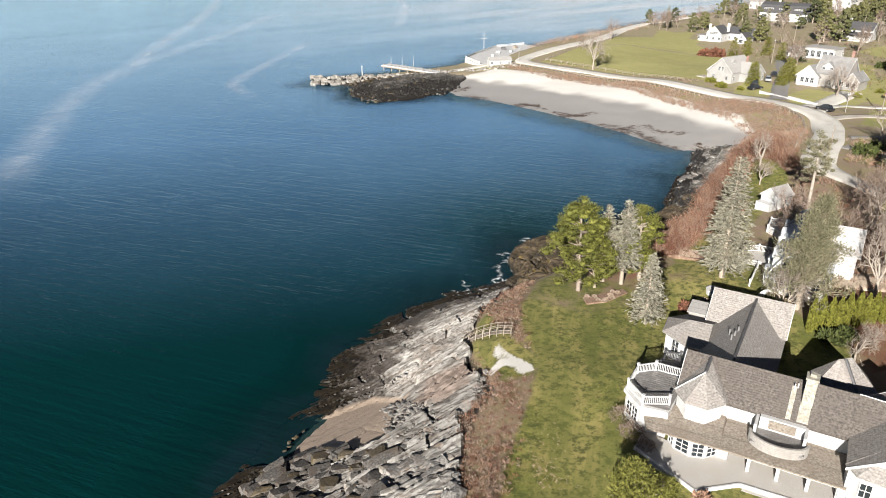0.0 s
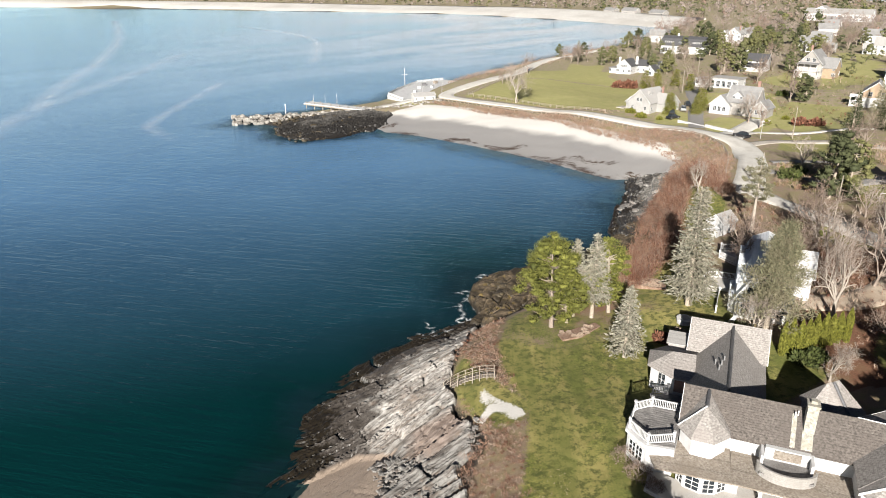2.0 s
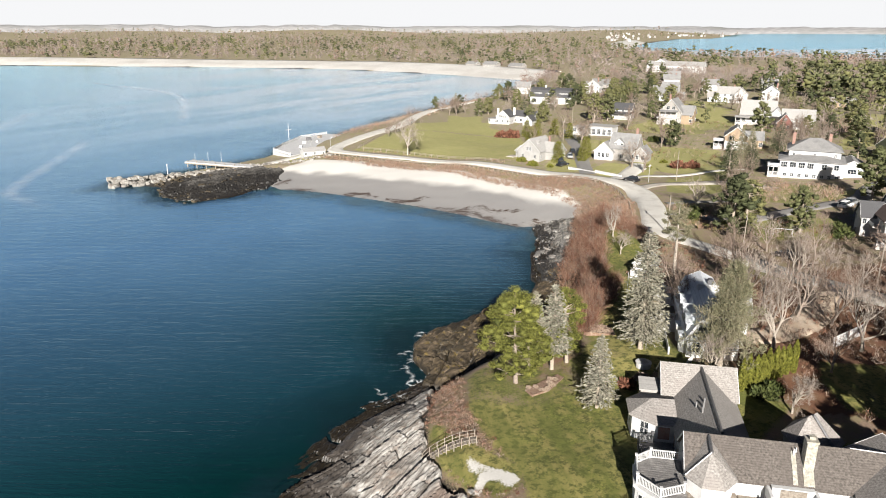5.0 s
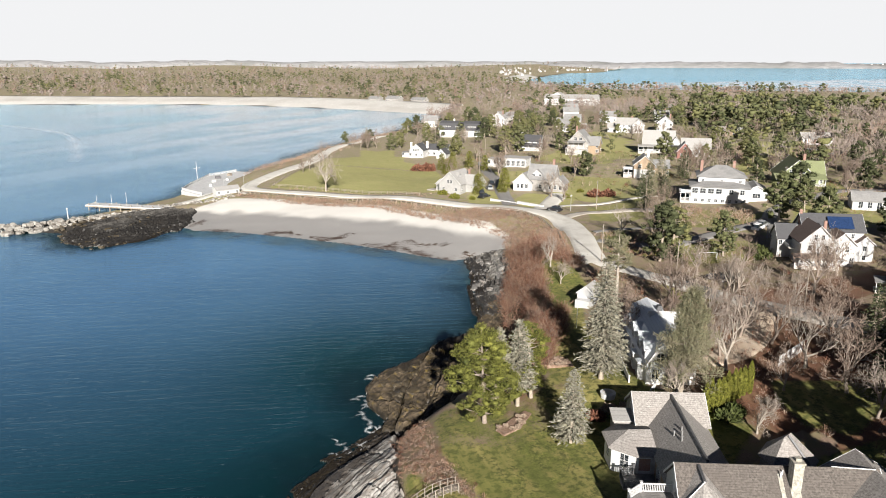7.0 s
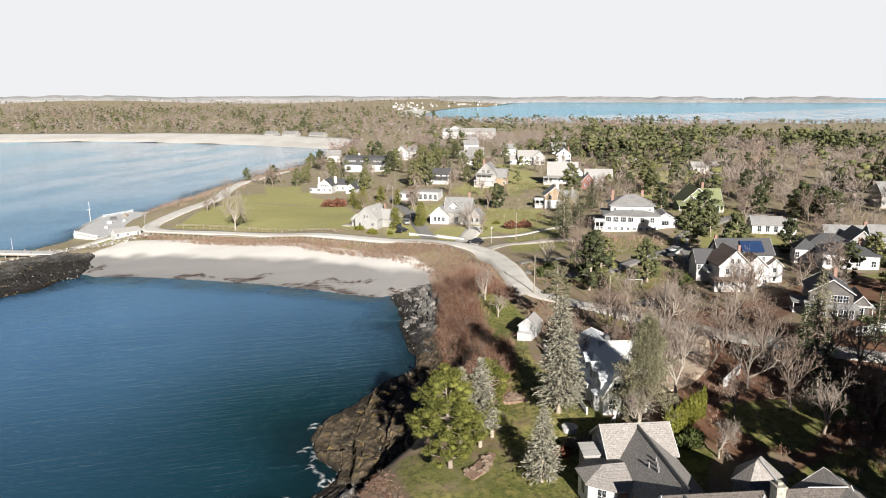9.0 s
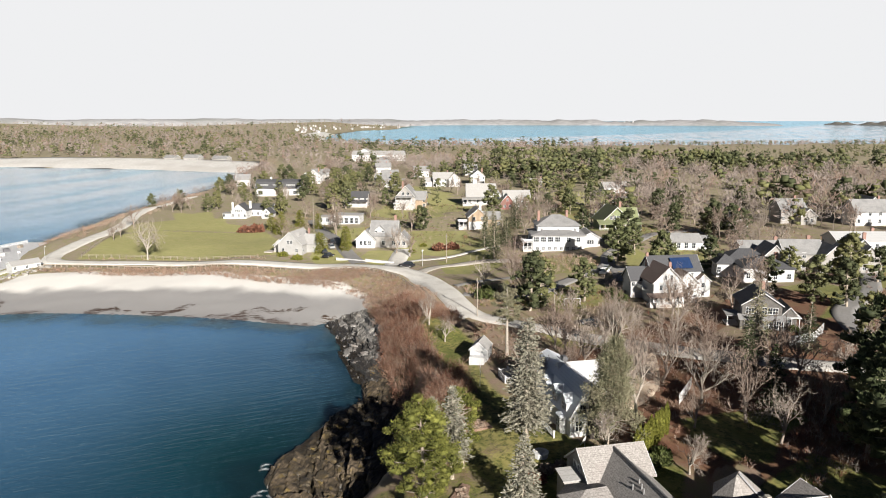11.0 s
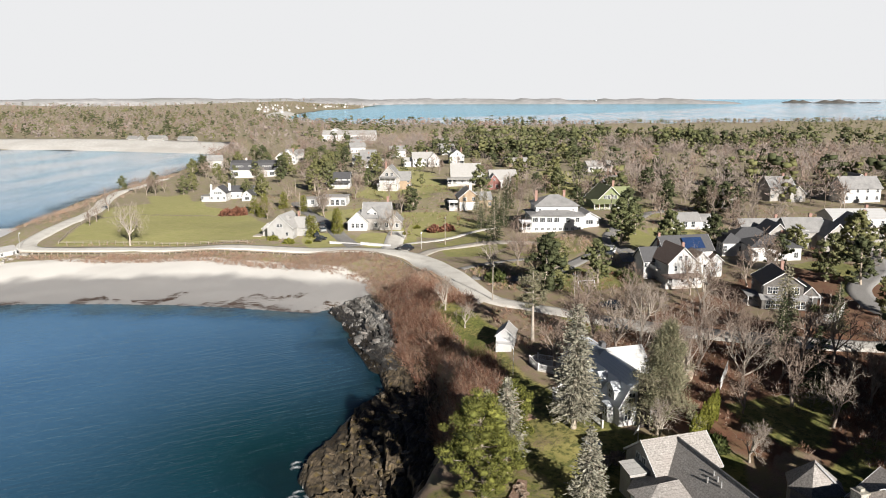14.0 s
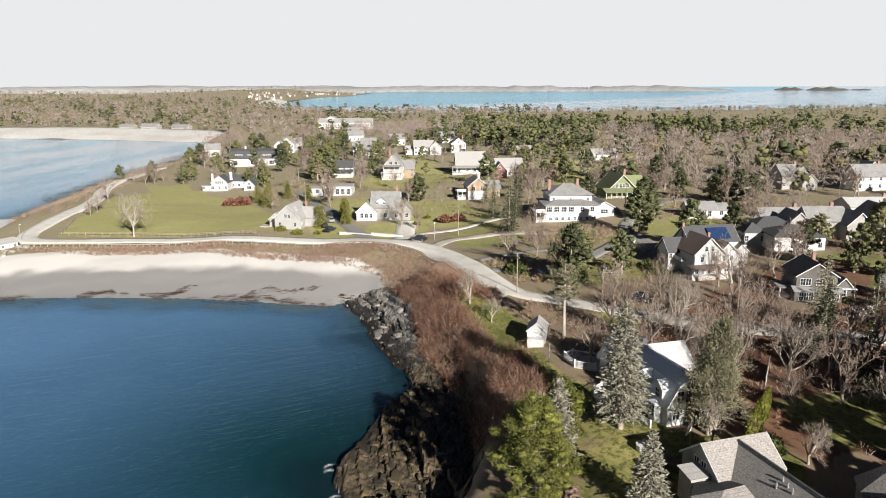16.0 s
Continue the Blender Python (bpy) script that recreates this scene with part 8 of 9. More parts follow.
# ---- thickets, woods: too many to count ----
def thicket(name, poly, count, height, mats, label, seed, reach=0.8, per=17, width=0.058):
    """Brush: fans of thin stems from many roots, in one mesh."""
    rng = np.random.default_rng(seed)
    p = np.array(poly, float)
    x, y = rng.uniform(p[:, 0].min(), p[:, 0].max(), count * 6), rng.uniform(p[:, 1].min(), p[:, 1].max(), count * 6)
    ok = inside(poly, x, y) & ~inside(SCAR_GRASS, x, y) & ~inside(LAWN_STRIP, x, y) & ~inside(LAWN_BACK, x, y) & (near_line(ROAD, x, y) > 4.6) & (near_line(LANE, x, y) > 3.5) & (value_noise(x, y, 7, seed) + rng.uniform(-0.6, 0.6, len(x)) > -0.6)
    x, y = x[ok][:count], y[ok][:count]
    x, y = x + rng.normal(0, 0.45, len(x)), y + rng.normal(0, 0.45, len(x))
    z = ground(x, y) - 0.1
    n = len(x)
    h = height * rng.uniform(0.5, 1.15, n) * (1 + 0.35 * value_noise(x, y, 5, seed + 1))
    m = n * per
    root = np.repeat(np.stack([x, y, z], 1), per, 0)
    hh = np.repeat(h, per)
    a = rng.uniform(0, math.tau, m)
    lean = rng.uniform(0.05, 1, m) ** 0.6 * reach
    tip = root + np.stack([np.cos(a) * lean * hh * 0.7, np.sin(a) * lean * hh * 0.7, hh * np.sqrt(np.clip(1.05 - 0.75 * (lean / reach) ** 2, 0.1, 1)) * rng.uniform(0.7, 1.05, m)], 1)
    # a third are stems from the root; the rest are crooked twigs out towards the rounded top
    stem = (np.arange(m) % 3 == 0)[:, None]
    start = np.where(stem, rng.uniform(0, 0.25, (m, 1)), rng.uniform(0.4, 0.9, (m, 1)))
    foot = root + (tip - root) * start + rng.normal(0, 0.08, (m, 3)) * [1, 1, 0.3]
    way = np.where(stem, tip - foot, (tip - foot) / (np.linalg.norm(tip - foot, axis=1)[:, None] + 1e-6) * hh[:, None] * rng.uniform(0.14, 0.32, (m, 1)) + rng.normal(0, 0.13, (m, 3)) * hh[:, None])
    verts, faces = sprays(foot + way / 2, way, np.linalg.norm(way, axis=1), width * (0.5 + rng.random(m)), rng)
    me = array_mesh(name, verts, faces, [M[m] for m in mats], np.repeat(rng.integers(0, len(mats), n), per))
    return tagged(new(name, me), label, "brush", kind="stuff")


BANK_ROAD = [(72, 128), (80, 147), (88, 163), (90, 178), (87, 192), (78, 210), (62, 232), (46, 250), (30, 266), (22, 270), (28, 259), (44, 243), (58, 227), (66, 210), (72.5, 197), (75.5, 184), (77, 174), (71, 163), (65, 150), (58, 137)]
BANK_COVE = [(25, 96), (27, 92), (34, 93), (42, 100), (52, 112), (61, 125), (70, 129), (72, 150), (70, 160), (62, 147), (52, 134), (46, 122.5), (39, 113), (32, 104)]
EDGE_NEAR = [(-0.4, 44), (0.2, 50), (1.2, 56.5), (3.4, 60.6), (5.2, 61.6), (3.2, 68), (4, 76), (5.5, 82), (9, 90), (13.5, 93), (12.5, 89), (9.4, 80), (9.2, 71.5), (10, 66), (8, 58), (5.8, 50), (4.4, 44)]
thicket("bank_brush", BANK_ROAD, 6200, 1.3, ("brush", "brush_red", "brush_red", "twig"), "tan-brown brush on the bank below the road", 101, 1.0, 18, 0.052)
thicket("bank_brush", BANK_COVE, 3800, 2.5, ("brush_red", "twig_red", "twig_red", "brush_red", "twig"), "rusty red-brown thicket above the cove", 102, 1.0, 24, 0.045)
thicket("bank_brush", EDGE_NEAR, 1700, 0.5, ("brush", "brush_red", "twig", "brush_red", "twig_red"), "dry brown brush along the edge of the lawn", 103, 1.3, 22, 0.04)
thicket("long_grass", [(8.4, 55.3), (9.6, 55.9), (10.9, 54.9), (11.0, 51.7), (10.6, 46.9), (8.4, 46.4), (7.9, 49.2)], 420, 0.22, ("olive_shrub", "beachgrass", "olive_shrub"), "patch of long pale grass on the lawn", 113, 1.6, 14, 0.05)
thicket("undergrowth", [(50, 60), (96, 50), (90, 74), (82, 100), (72, 126), (62, 120), (52, 100), (48, 80)], 1300, 1.1, ("twig_red", "brush_red", "twig", "brush"), "brown undergrowth beneath the bare trees", 104)
thicket("undergrowth", [(50, 53), (62, 50), (80, 56), (86, 62), (72, 60), (58, 58)], 300, 1.8, ("twig", "twig_red", "twig_pale"), "bare twiggy shrubs in the shaded garden", 111)
thicket("undergrowth", [(76, 142), (92, 150), (100, 142), (96, 128), (84, 124), (78, 132)], 420, 1.3, ("brush", "brush_red", "olive_shrub"), "brown brush inside the road bend", 112)
thicket("undergrowth", [(90, 104), (126, 92), (132, 112), (128, 126), (104, 128), (88, 122)], 500, 1.3, ("twig", "brush", "twig_red"), "brown shrubs round the white house", 105)
thicket("undergrowth", [(108, 138), (126, 134), (140, 146), (128, 160), (112, 156)], 420, 1.9, ("brush", "brush_red", "twig"), "brown shrubs along the drive", 106)
thicket("undergrowth", [(130, 186), (200, 150), (240, 240), (190, 300), (150, 330), (116, 300), (120, 250)], 1500, 1.6, ("twig", "brush", "twig_red", "yew"), "shrubs and hedges between the village houses", 107)
thicket("undergrowth", [(60, 318), (76, 344), (120, 400), (180, 470), (150, 470), (92, 400), (66, 366), (44, 340), (36, 322)], 1300, 2.2, ("brush", "twig", "brush_red"), "brown shore brush along the point", 108)
thicket("undergrowth", [(36, 276), (53, 262), (78, 230), (90, 222), (92, 228), (76, 242), (55, 266), (40, 282)], 260, 0.6, ("brush", "brush_red"), "low brown brush along the field fence", 109)
thicket("undergrowth", [(140, 60), (200, 70), (230, 130), (200, 170), (160, 150), (150, 110)], 900, 1.6, ("twig", "brush", "twig_red"), "brown shrubs among the farther houses", 110)


PINES_WEST = [(140, 190), (180, 186), (262, 226), (440, 318), (700, 470), (560, 520), (330, 420), (240, 330)]
PINES_EAST = [(400, 236), (570, 231), (586, 160), (1200, 260), (1300, 420), (714, 410)]


def forest(name, tests, count, box, kinds, label, seed, height=11.0, step=None, per=44):
    """Woods: crowns of loose leaf clumps or twigs over short trunks, in one mesh."""
    rng = np.random.default_rng(seed)
    x, y = rng.uniform(box[0], box[2], count * 4), rng.uniform(box[1], box[3], count * 4)
    ok = tests(x, y) & (coast_distance(x, y) > 12)
    x, y = x[ok][:count], y[ok][:count]
    z, n = ground(x, y), len(x)
    green = value_noise(x, y, 55, seed) * 0.6 + value_noise(x, y, 17, seed + 7) * 0.35 + rng.uniform(-1, 1, n) * 0.3 < kinds + 0.72 * soft_inside(PINES_WEST, x, y, 28) + 0.72 * soft_inside(PINES_EAST, x, y, 28)
    h = height * rng.uniform(0.55, 1.3, n) * np.where(green, 1.1, 0.95) * (1 + 0.25 * value_noise(x, y, 30, seed + 3))
    tone = np.where(green, rng.choice([0, 1, 2], n, p=[0.4, 0.38, 0.22]), rng.choice([3, 4, 5], n, p=[0.45, 0.35, 0.2]))
    hh, gg = np.repeat(h, per), np.repeat(green, per)
    # a few clumps make each crown, and sprays make each clump
    clumps = 12
    m = n * clumps
    t = rng.uniform(0.22, 0.96, m)
    hc, gc = np.repeat(h, clumps), np.repeat(green, clumps)
    a = rng.uniform(0, math.tau, m)
    wide = np.sqrt(np.clip(1.02 - (2 * t - 1.05) ** 2, 0.03, 1)) * np.where(gc, 0.3, 0.36) * hc * rng.uniform(0.25, 1, m)
    core = np.repeat(np.stack([x, y, z], 1), clumps, 0) + np.stack([np.cos(a) * wide, np.sin(a) * wide, t * hc], 1)
    pick = np.repeat(np.arange(n) * clumps, per) + rng.integers(0, clumps, n * per)
    q = rng.normal(size=(n * per, 3))
    q /= np.linalg.norm(q, axis=1)[:, None]
    cen = core[pick] + q * [1, 1, 0.7] * (np.where(gg, 0.1, 0.13) * hh * rng.uniform(0.3, 1, n * per))[:, None]
    heart = np.repeat(np.stack([x, y, z + 0.35 * h], 1), per, 0)
    out = cen - heart
    out /= np.linalg.norm(out, axis=1)[:, None] + 1e-9
    way = np.where(gg[:, None], q + [0, 0, 0.2], out + 0.5 * q + [0, 0, 0.15])
    fine = (110 / per) ** 0.33
    ln = np.where(gg, 0.085, 0.12) * hh * fine * rng.uniform(0.6, 1.3, n * per)
    wd = np.where(gg, 0.055, 0.014) * hh * fine * rng.uniform(0.6, 1.3, n * per)
    v1, f1 = sprays(cen, way, ln, wd, rng)
    # bare trees end in a soft rounded head of fine twigs
    heads = np.flatnonzero(~green)
    bi = np.repeat(heads, per * 2 if per >= 12 else per)
    w = rng.normal(size=(len(bi), 3))
    w /= np.linalg.norm(w, axis=1)[:, None]
    w[:, 2] = np.abs(w[:, 2])
    knot = value_noise(w[:, 0] * 2 + bi * 3.7, w[:, 1] * 2 + bi * 1.3, 1.0, seed + 5)
    far = (0.78 + 0.2 * knot) * rng.uniform(0.55, 1.0, len(bi)) ** 0.5
    head = np.stack([x[bi] + w[:, 0] * far * 0.36 * h[bi], y[bi] + w[:, 1] * far * 0.36 * h[bi], z[bi] + h[bi] * (0.42 + w[:, 2] * far * 0.52)], 1)
    v4, f4 = sprays(head, w + [0, 0, 0.5] + rng.normal(0, 0.35, (len(bi), 3)), 0.085 * h[bi] * fine * rng.uniform(0.6, 1.3, len(bi)), 0.0125 * h[bi] * fine * rng.uniform(0.7, 1.3, len(bi)), rng)
    # pines carry masses of needles behind the sprays; far off, bare crowns close up too
    each = 4 if per < 12 else max(4, per // 6)
    gi = np.repeat(np.arange(n) if per < 12 else np.flatnonzero(green), each)
    lift = rng.uniform(0.22, 0.97, len(gi))
    turn = rng.uniform(0, math.tau, len(gi))
    span = np.sqrt(np.clip(1.0 - (2 * lift - 1.02) ** 2, 0.02, 1)) * 0.27 * h[gi] * rng.uniform(0.15, 1, len(gi))
    mass = np.stack([x[gi] + np.cos(turn) * span, y[gi] + np.sin(turn) * span, z[gi] + lift * h[gi]], 1)
    v3, f3 = lumps(mass, h[gi] * (12 / each) ** 0.33 * rng.uniform(0.07, 0.135, len(gi)), 0.6, rng)
    trunks = np.concatenate([np.stack([x, y, z - 0.5], 1), np.stack([x, y, z + 0.6 * h], 1), 0.011 * h[:, None], 0.005 * h[:, None]], 1)
    v2, f2 = tubes(trunks, 3)
    me = array_mesh(name, np.concatenate([v1, v2, v3, v4]), np.concatenate([f1, f2 + len(v1), f3 + len(v1) + len(v2), f4 + len(v1) + len(v2) + len(v3)]), [M["forest_green"], M["forest_dark"], M["forest_olive"], M["forest_bare"], M["forest_gray"], M["forest_rust"], M["bark_brown"]],
                    np.concatenate([np.repeat(tone, per), np.full(len(f2), 6), np.repeat(tone[gi], 6), tone[bi]]), smooth=True)
    return tagged(new(name, me), label, "woods", kind="stuff")


OPEN = [[(225, 215), (262, 268), (290, 250), (252, 200)], [(120, 60), (160, 60), (185, 110), (150, 120)], [(430, 590), (480, 600), (470, 670), (420, 680)]]


def wooded(x, y):
    """Where the woods begin behind the houses."""
    out = (y < 560) & ((x - 200) * 0.75 + (y - 190) * 0.15 > 4)
    out &= ~((x < 330) & (y > 225) & (y < 480)) & ~((x < 225) & (y < 150) & (y > 80))
    for poly in OPEN + GREENS[3:]:
        out &= ~inside(poly, x, y)
    for a, b, r in BUILT:
        out &= np.hypot(x - a, y - b) > r
    for line, wide, _ in DRIVES:
        out &= near_line(line, x, y) > wide
    return out


forest("near_woods", wooded, 2700, (200, -120, 620, 560), -0.42, "mixed woods of green pines and gray bare trees behind the houses", 201, 11.5, per=40)
forest("village_trees", lambda x, y: (near_line(ROAD, x, y) > 9) & (x + y > 470) & (x < 340) & (x > 130) & (y < 500) & (y > 230), 170, (130, 230, 340, 500), -0.12, "pines and bare trees between the far village houses", 202, 7.2, per=60)
forest("far_woods", lambda x, y: (x > 300) & ((y > 380) | (x > 600)), 3400, (300, -200, 1300, 1300), -0.5, "far woods of pine and bare trees", 203, 6.2, per=16)
forest("far_woods", lambda x, y: coast_distance(x, y) < 190, 1900, (700, -100, 2000, 1200), -0.2, "low pines and bare scrub along the outer shore", 206, 6.5, per=6)
forest("far_woods", lambda x, y: (y > 640) & (coast_distance(x, y) > 55), 5600, (-900, 640, 1000, 2100), -0.1, "pine woods behind the far beach", 204, 10.5, per=5)
forest("far_woods", lambda x, y: coast_distance(x, y) > 40, 4000, (-2600, 1500, 3300, 4400), -0.32, "distant wooded hills", 205, 14.0, per=3)

# ---- things along the road and shore ----
def fence_posts(name, line, gap, height, label, mat, post=0.09, rails=(0.85,), rail_h=0.07, group=""):
    """A fence with its posts and rails as parts, following the ground."""
    c = smooth_line(line, 0.5)
    run = np.concatenate([[0], np.cumsum(np.linalg.norm(np.diff(c, axis=0), axis=1))])
    n = max(2, int(run[-1] / gap))
    at = np.linspace(0, run[-1], n + 1)
    xs, ys = np.interp(at, run, c[:, 0]), np.interp(at, run, c[:, 1])
    zs = ground(xs, ys) + 0.12
    o = empty(name, pose(0, 0, 0), label, "fence", group)
    bm = box_bm(-post, -post, -0.6, post, post, height)
    me = bpy.data.meshes.new("post")
    bm.to_mesh(me)
    bm.free()
    me.materials.append(mat)
    for x, y, z in zip(xs, ys, zs):
        ob = new("post", me)
        ob.parent, ob.matrix_basis = o, pose(x, y, z)
    for level in rails:
        for i in range(n):
            a, b = Vector((xs[i], ys[i], zs[i] + height * level)), Vector((xs[i + 1], ys[i + 1], zs[i + 1] + height * level))
            turn = math.degrees(math.atan2(b.y - a.y, b.x - a.x))
            m = pose(a.x, a.y, a.z, 0, -math.degrees(math.atan2(b.z - a.z, math.hypot(b.x - a.x, b.y - a.y))), turn)
            bm = bmesh.new()
            add_box(bm, 0.01, -0.04, -rail_h, (b - a).length - 0.01, 0.04, rail_h, m)
            part("rail", bm, mat, o)
    return o


fence_posts("guardrail", [(26.5, 274), (36.5, 263.5), (46, 252.5), (61, 235.5), (74.5, 217), (83, 201.5), (88.5, 187), (90, 176), (87.6, 167.2), (81.6, 156), (75.6, 146), (71, 138)], 1.9, 0.75,
            "weathered wooden guardrail with short posts along the road", M["wood"], 0.13, (0.82,), 0.14)
fence_posts("field_fence", [(40, 282), (52.5, 268.5), (66, 250), (78.5, 231.5)], 2.6, 1.0, "gray split-rail fence along the field", M["wood"], 0.07, (0.5, 0.9), 0.045)
fence_posts("field_fence", [(40, 282), (50, 300), (64, 321)], 2.6, 1.0, "gray split-rail fence along the field", M["wood"], 0.07, (0.5, 0.9), 0.045)


def board_fence(x0, y0, x1, y1, height, label, boards=14):
    length = math.hypot(x1 - x0, y1 - y0)
    o = empty("white_fence", pose(x0, y0, ground_at(x0, y0), 0, 0, math.degrees(math.atan2(y1 - y0, x1 - x0))), label, "fence")
    rise = (ground_at(x1, y1) - ground_at(x0, y0)) / length
    for k in range(boards):
        a, b = length * k / boards, length * (k + 1) / boards
        part("board", box_bm(a + 0.015, -0.03, -0.5 + rise * a, b - 0.015, 0.03, height + rise * a), M["trim"], o)
    part("rail", box_bm(0, 0.035, height * 0.7, length, 0.09, height * 0.7 + 0.12), M["trim"], o)
    return o


board_fence(61.8, 75.5, 69.6, 77.6, 1.7, "tall white board fence in the garden", 22)
board_fence(95.7, 72.6, 102.0, 70.6, 1.8, "curved white board fence by the lane", 16)
board_fence(102.0, 70.6, 110.0, 71.6, 1.8, "curved white board fence by the lane", 18)
for a, b in (((94.5, 210.5), (98.5, 200.5)), ((98.5, 200.5), (102.0, 191.0))):
    o = empty("garden_wall", pose(*a, ground_at(*a), 0, 0, math.degrees(math.atan2(b[1] - a[1], b[0] - a[0]))), "low white garden wall beside the road", "wall")
    part("wall", box_bm(0, -0.2, -0.5, math.hypot(b[0] - a[0], b[1] - a[1]), 0.2, 0.75, 0.03), M["trim"], o)
    part("coping", box_bm(-0.05, -0.26, 0.752, math.hypot(b[0] - a[0], b[1] - a[1]) + 0.05, 0.26, 0.85), M["trim"], o)


def car(x, y, rz, paint, label, kind=0):
    """A parked car: body, cabin glass, wheels with rims, lamps."""
    z = ground_at(x, y) + 0.16
    o = empty("car", pose(x, y, z, 0, 0, rz), label, "car", "parked cars")
    high = 1.0 if kind else 0.86
    prof = [(-2.3, 0.32), (-2.32, 0.75), (-2.2, high), (-0.9, high + 0.06), (1.2, high + 0.04), (2.15, high - 0.1), (2.32, 0.7), (2.3, 0.32)]
    bm = bmesh.new()
    rows = []
    for yy, inset in ((-0.9, 0.06), (-0.8, 0.0), (0.8, 0.0), (0.9, 0.06)):
        rows.append([bm.verts.new((px * (1 - inset * 0.15), yy, pz - (inset if pz > 0.5 else 0))) for px, pz in prof])
    for a, b in zip(rows, rows[1:]):
        for i in range(len(prof)):
            j = (i + 1) % len(prof)
            bm.faces.new((a[i], b[i], b[j], a[j]))
    bm.faces.new(rows[0]), bm.faces.new(rows[-1][::-1])
    part("body", bm, M[paint], o)
    back = -2.15 if kind else -1.7
    cab = [(back, high), (back + 0.3, high + 0.62), (0.45, high + 0.66), (1.15, high + 0.02)]
    bm = bmesh.new()
    lo = [[bm.verts.new((px, s * (0.8 if pz < high + 0.1 else 0.64), pz)) for px, pz in cab] for s in (-1, 1)]
    bm.faces.new(lo[0]), bm.faces.new(lo[1][::-1])
    for i in range(4):
        j = (i + 1) % 4
        bm.faces.new((lo[0][i], lo[1][i], lo[1][j], lo[0][j]))
    part("cabin_glass", bm, M["glass"], o)
    part("roof_panel", box_bm(back + 0.34, -0.63, high + 0.6, 0.42, 0.63, high + 0.7, 0.03), M[paint], o)
    for wx in (-1.42, 1.42):
        for s in (-1, 1):
            bm = bmesh.new()
            tube(bm, (wx, s * 0.72, 0.33), (wx, s * 0.92, 0.33), 0.34, 0.34, 14)
            tyre = part("wheel", bm, M["rubber"], o)
            bm = bmesh.new()
            tube(bm, (wx, s * 0.9, 0.33), (wx, s * 0.935, 0.33), 0.2, 0.18, 10)
            part("rim", bm, M["metal"], tyre)
    for s in (-0.62, 0.62):
        part("headlight", box_bm(2.27, s - 0.18, 0.62, 2.34, s + 0.18, 0.74), M["glass"], o)
    return o


car(121.6, 128.6, 20, "car_white", "white sport-utility car parked on the drive", 1)
car(125.6, 130.6, 18, "car_silver", "silver car parked on the drive", 0)
car(98.0, 222.5, 64, "car_dark", "black car parked beside the cream house", 1)
car(103.6, 226.6, 70, "car_silver", "silver car parked beside the hedge", 1)
car(95.6, 216.5, 20, "car_dark", "black car turning out by the cream house", 0)
car(99.4, 181.6, 110, "car_dark", "dark car at the road junction", 0)
car(108.5, 233.5, 70, "car_dark", "dark car parked on the drive", 0)


goal = empty("goal_frame", pose(93.9, 118.4, 9.05, 0, 0, -38), "small white goal frame on the grass", "goal")
for a, b in (((-1.8, 0, 0), (-1.8, 0, 1.6)), ((1.8, 0, 0), (1.8, 0, 1.6)), ((-1.8, 0, 1.6), (1.8, 0, 1.6)), ((-1.8, 0, 1.6), (-1.8, 1.1, 0)), ((1.8, 0, 1.6), (1.8, 1.1, 0))):
    bm = bmesh.new()
    tube(bm, a, b, 0.07, 0.07, 7)
    part("bar", bm, M["trim"], goal)
car(84.1, 106.6, 100, "car_dark", "dark car parked beside the lane", 0)


def lamp_post(x, y, h, label, heads=2):
    o = empty("street_lamp", pose(x, y, ground_at(x, y) - 0.1, 0, 0, 40), label, "lamp")
    bm = bmesh.new()
    tube(bm, (0, 0, 0), (0, 0, h), 0.09, 0.06, 8)
    part("pole", bm, M["metal"], o)
    for s in ((-1, 1) if heads == 2 else (1,)):
        bm = bmesh.new()
        tube(bm, (0, 0, h - 0.1), (s * 0.6, 0, h), 0.04, 0.03, 6)
        part("arm", bm, M["metal"], o)
        bm = bmesh.new()
        bmesh.ops.create_uvsphere(bm, u_segments=10, v_segments=6, radius=0.26)
        bm.transform(Matrix.Translation((s * 0.6, 0, h + 0.05)) @ Matrix.Diagonal((1, 1, 0.7, 1)))
        part("globe", bm, M["trim"], o)
    return o


lamp_post(103.6, 179.5, 4.8, "twin-headed street lamp at the junction")
lamp_post(30, 286, 5.0, "street lamp near the wharf", 1)
lamp_post(22, 284, 5.0, "street lamp near the wharf", 1)


def pole(x, y, h, label, arms=True, r=0.13, name="utility_pole"):
    o = empty(name, pose(x, y, ground_at(x, y) - 0.2, 0, 0, 55), label, "pole")
    bm = bmesh.new()
    tube(bm, (0, 0, -0.4), (0, 0, h), r, r * 0.7, 8)
    part("shaft", bm, M["wood"] if arms else M["trim"], o)
    if arms:
        part("crossarm", box_bm(-1.1, -0.07, h - 0.9, 1.1, 0.07, h - 0.75), M["wood"], o)
        for s in (-1.0, -0.4, 0.4, 1.0):
            bm = bmesh.new()
            tube(bm, (s, 0, h - 0.75), (s, 0, h - 0.55), 0.05, 0.04, 6)
            part("insulator", bm, M["metal"], o)
    return o


pole(45.9, 101.4, 4.6, "slim white flagpole on the lawn", False, 0.05, "flagpole")
for x, y, h in ((76.8, 110.5, 9.0), (84.0, 88.0, 9.0), (72.0, 127.0, 8.5), (112.0, 178.0, 9.0), (158.0, 150.0, 9.5), (120.0, 262.0, 9.0), (146.0, 302.0, 9.0)):
    pole(x, y, h, "weathered wooden utility pole with a crossarm")

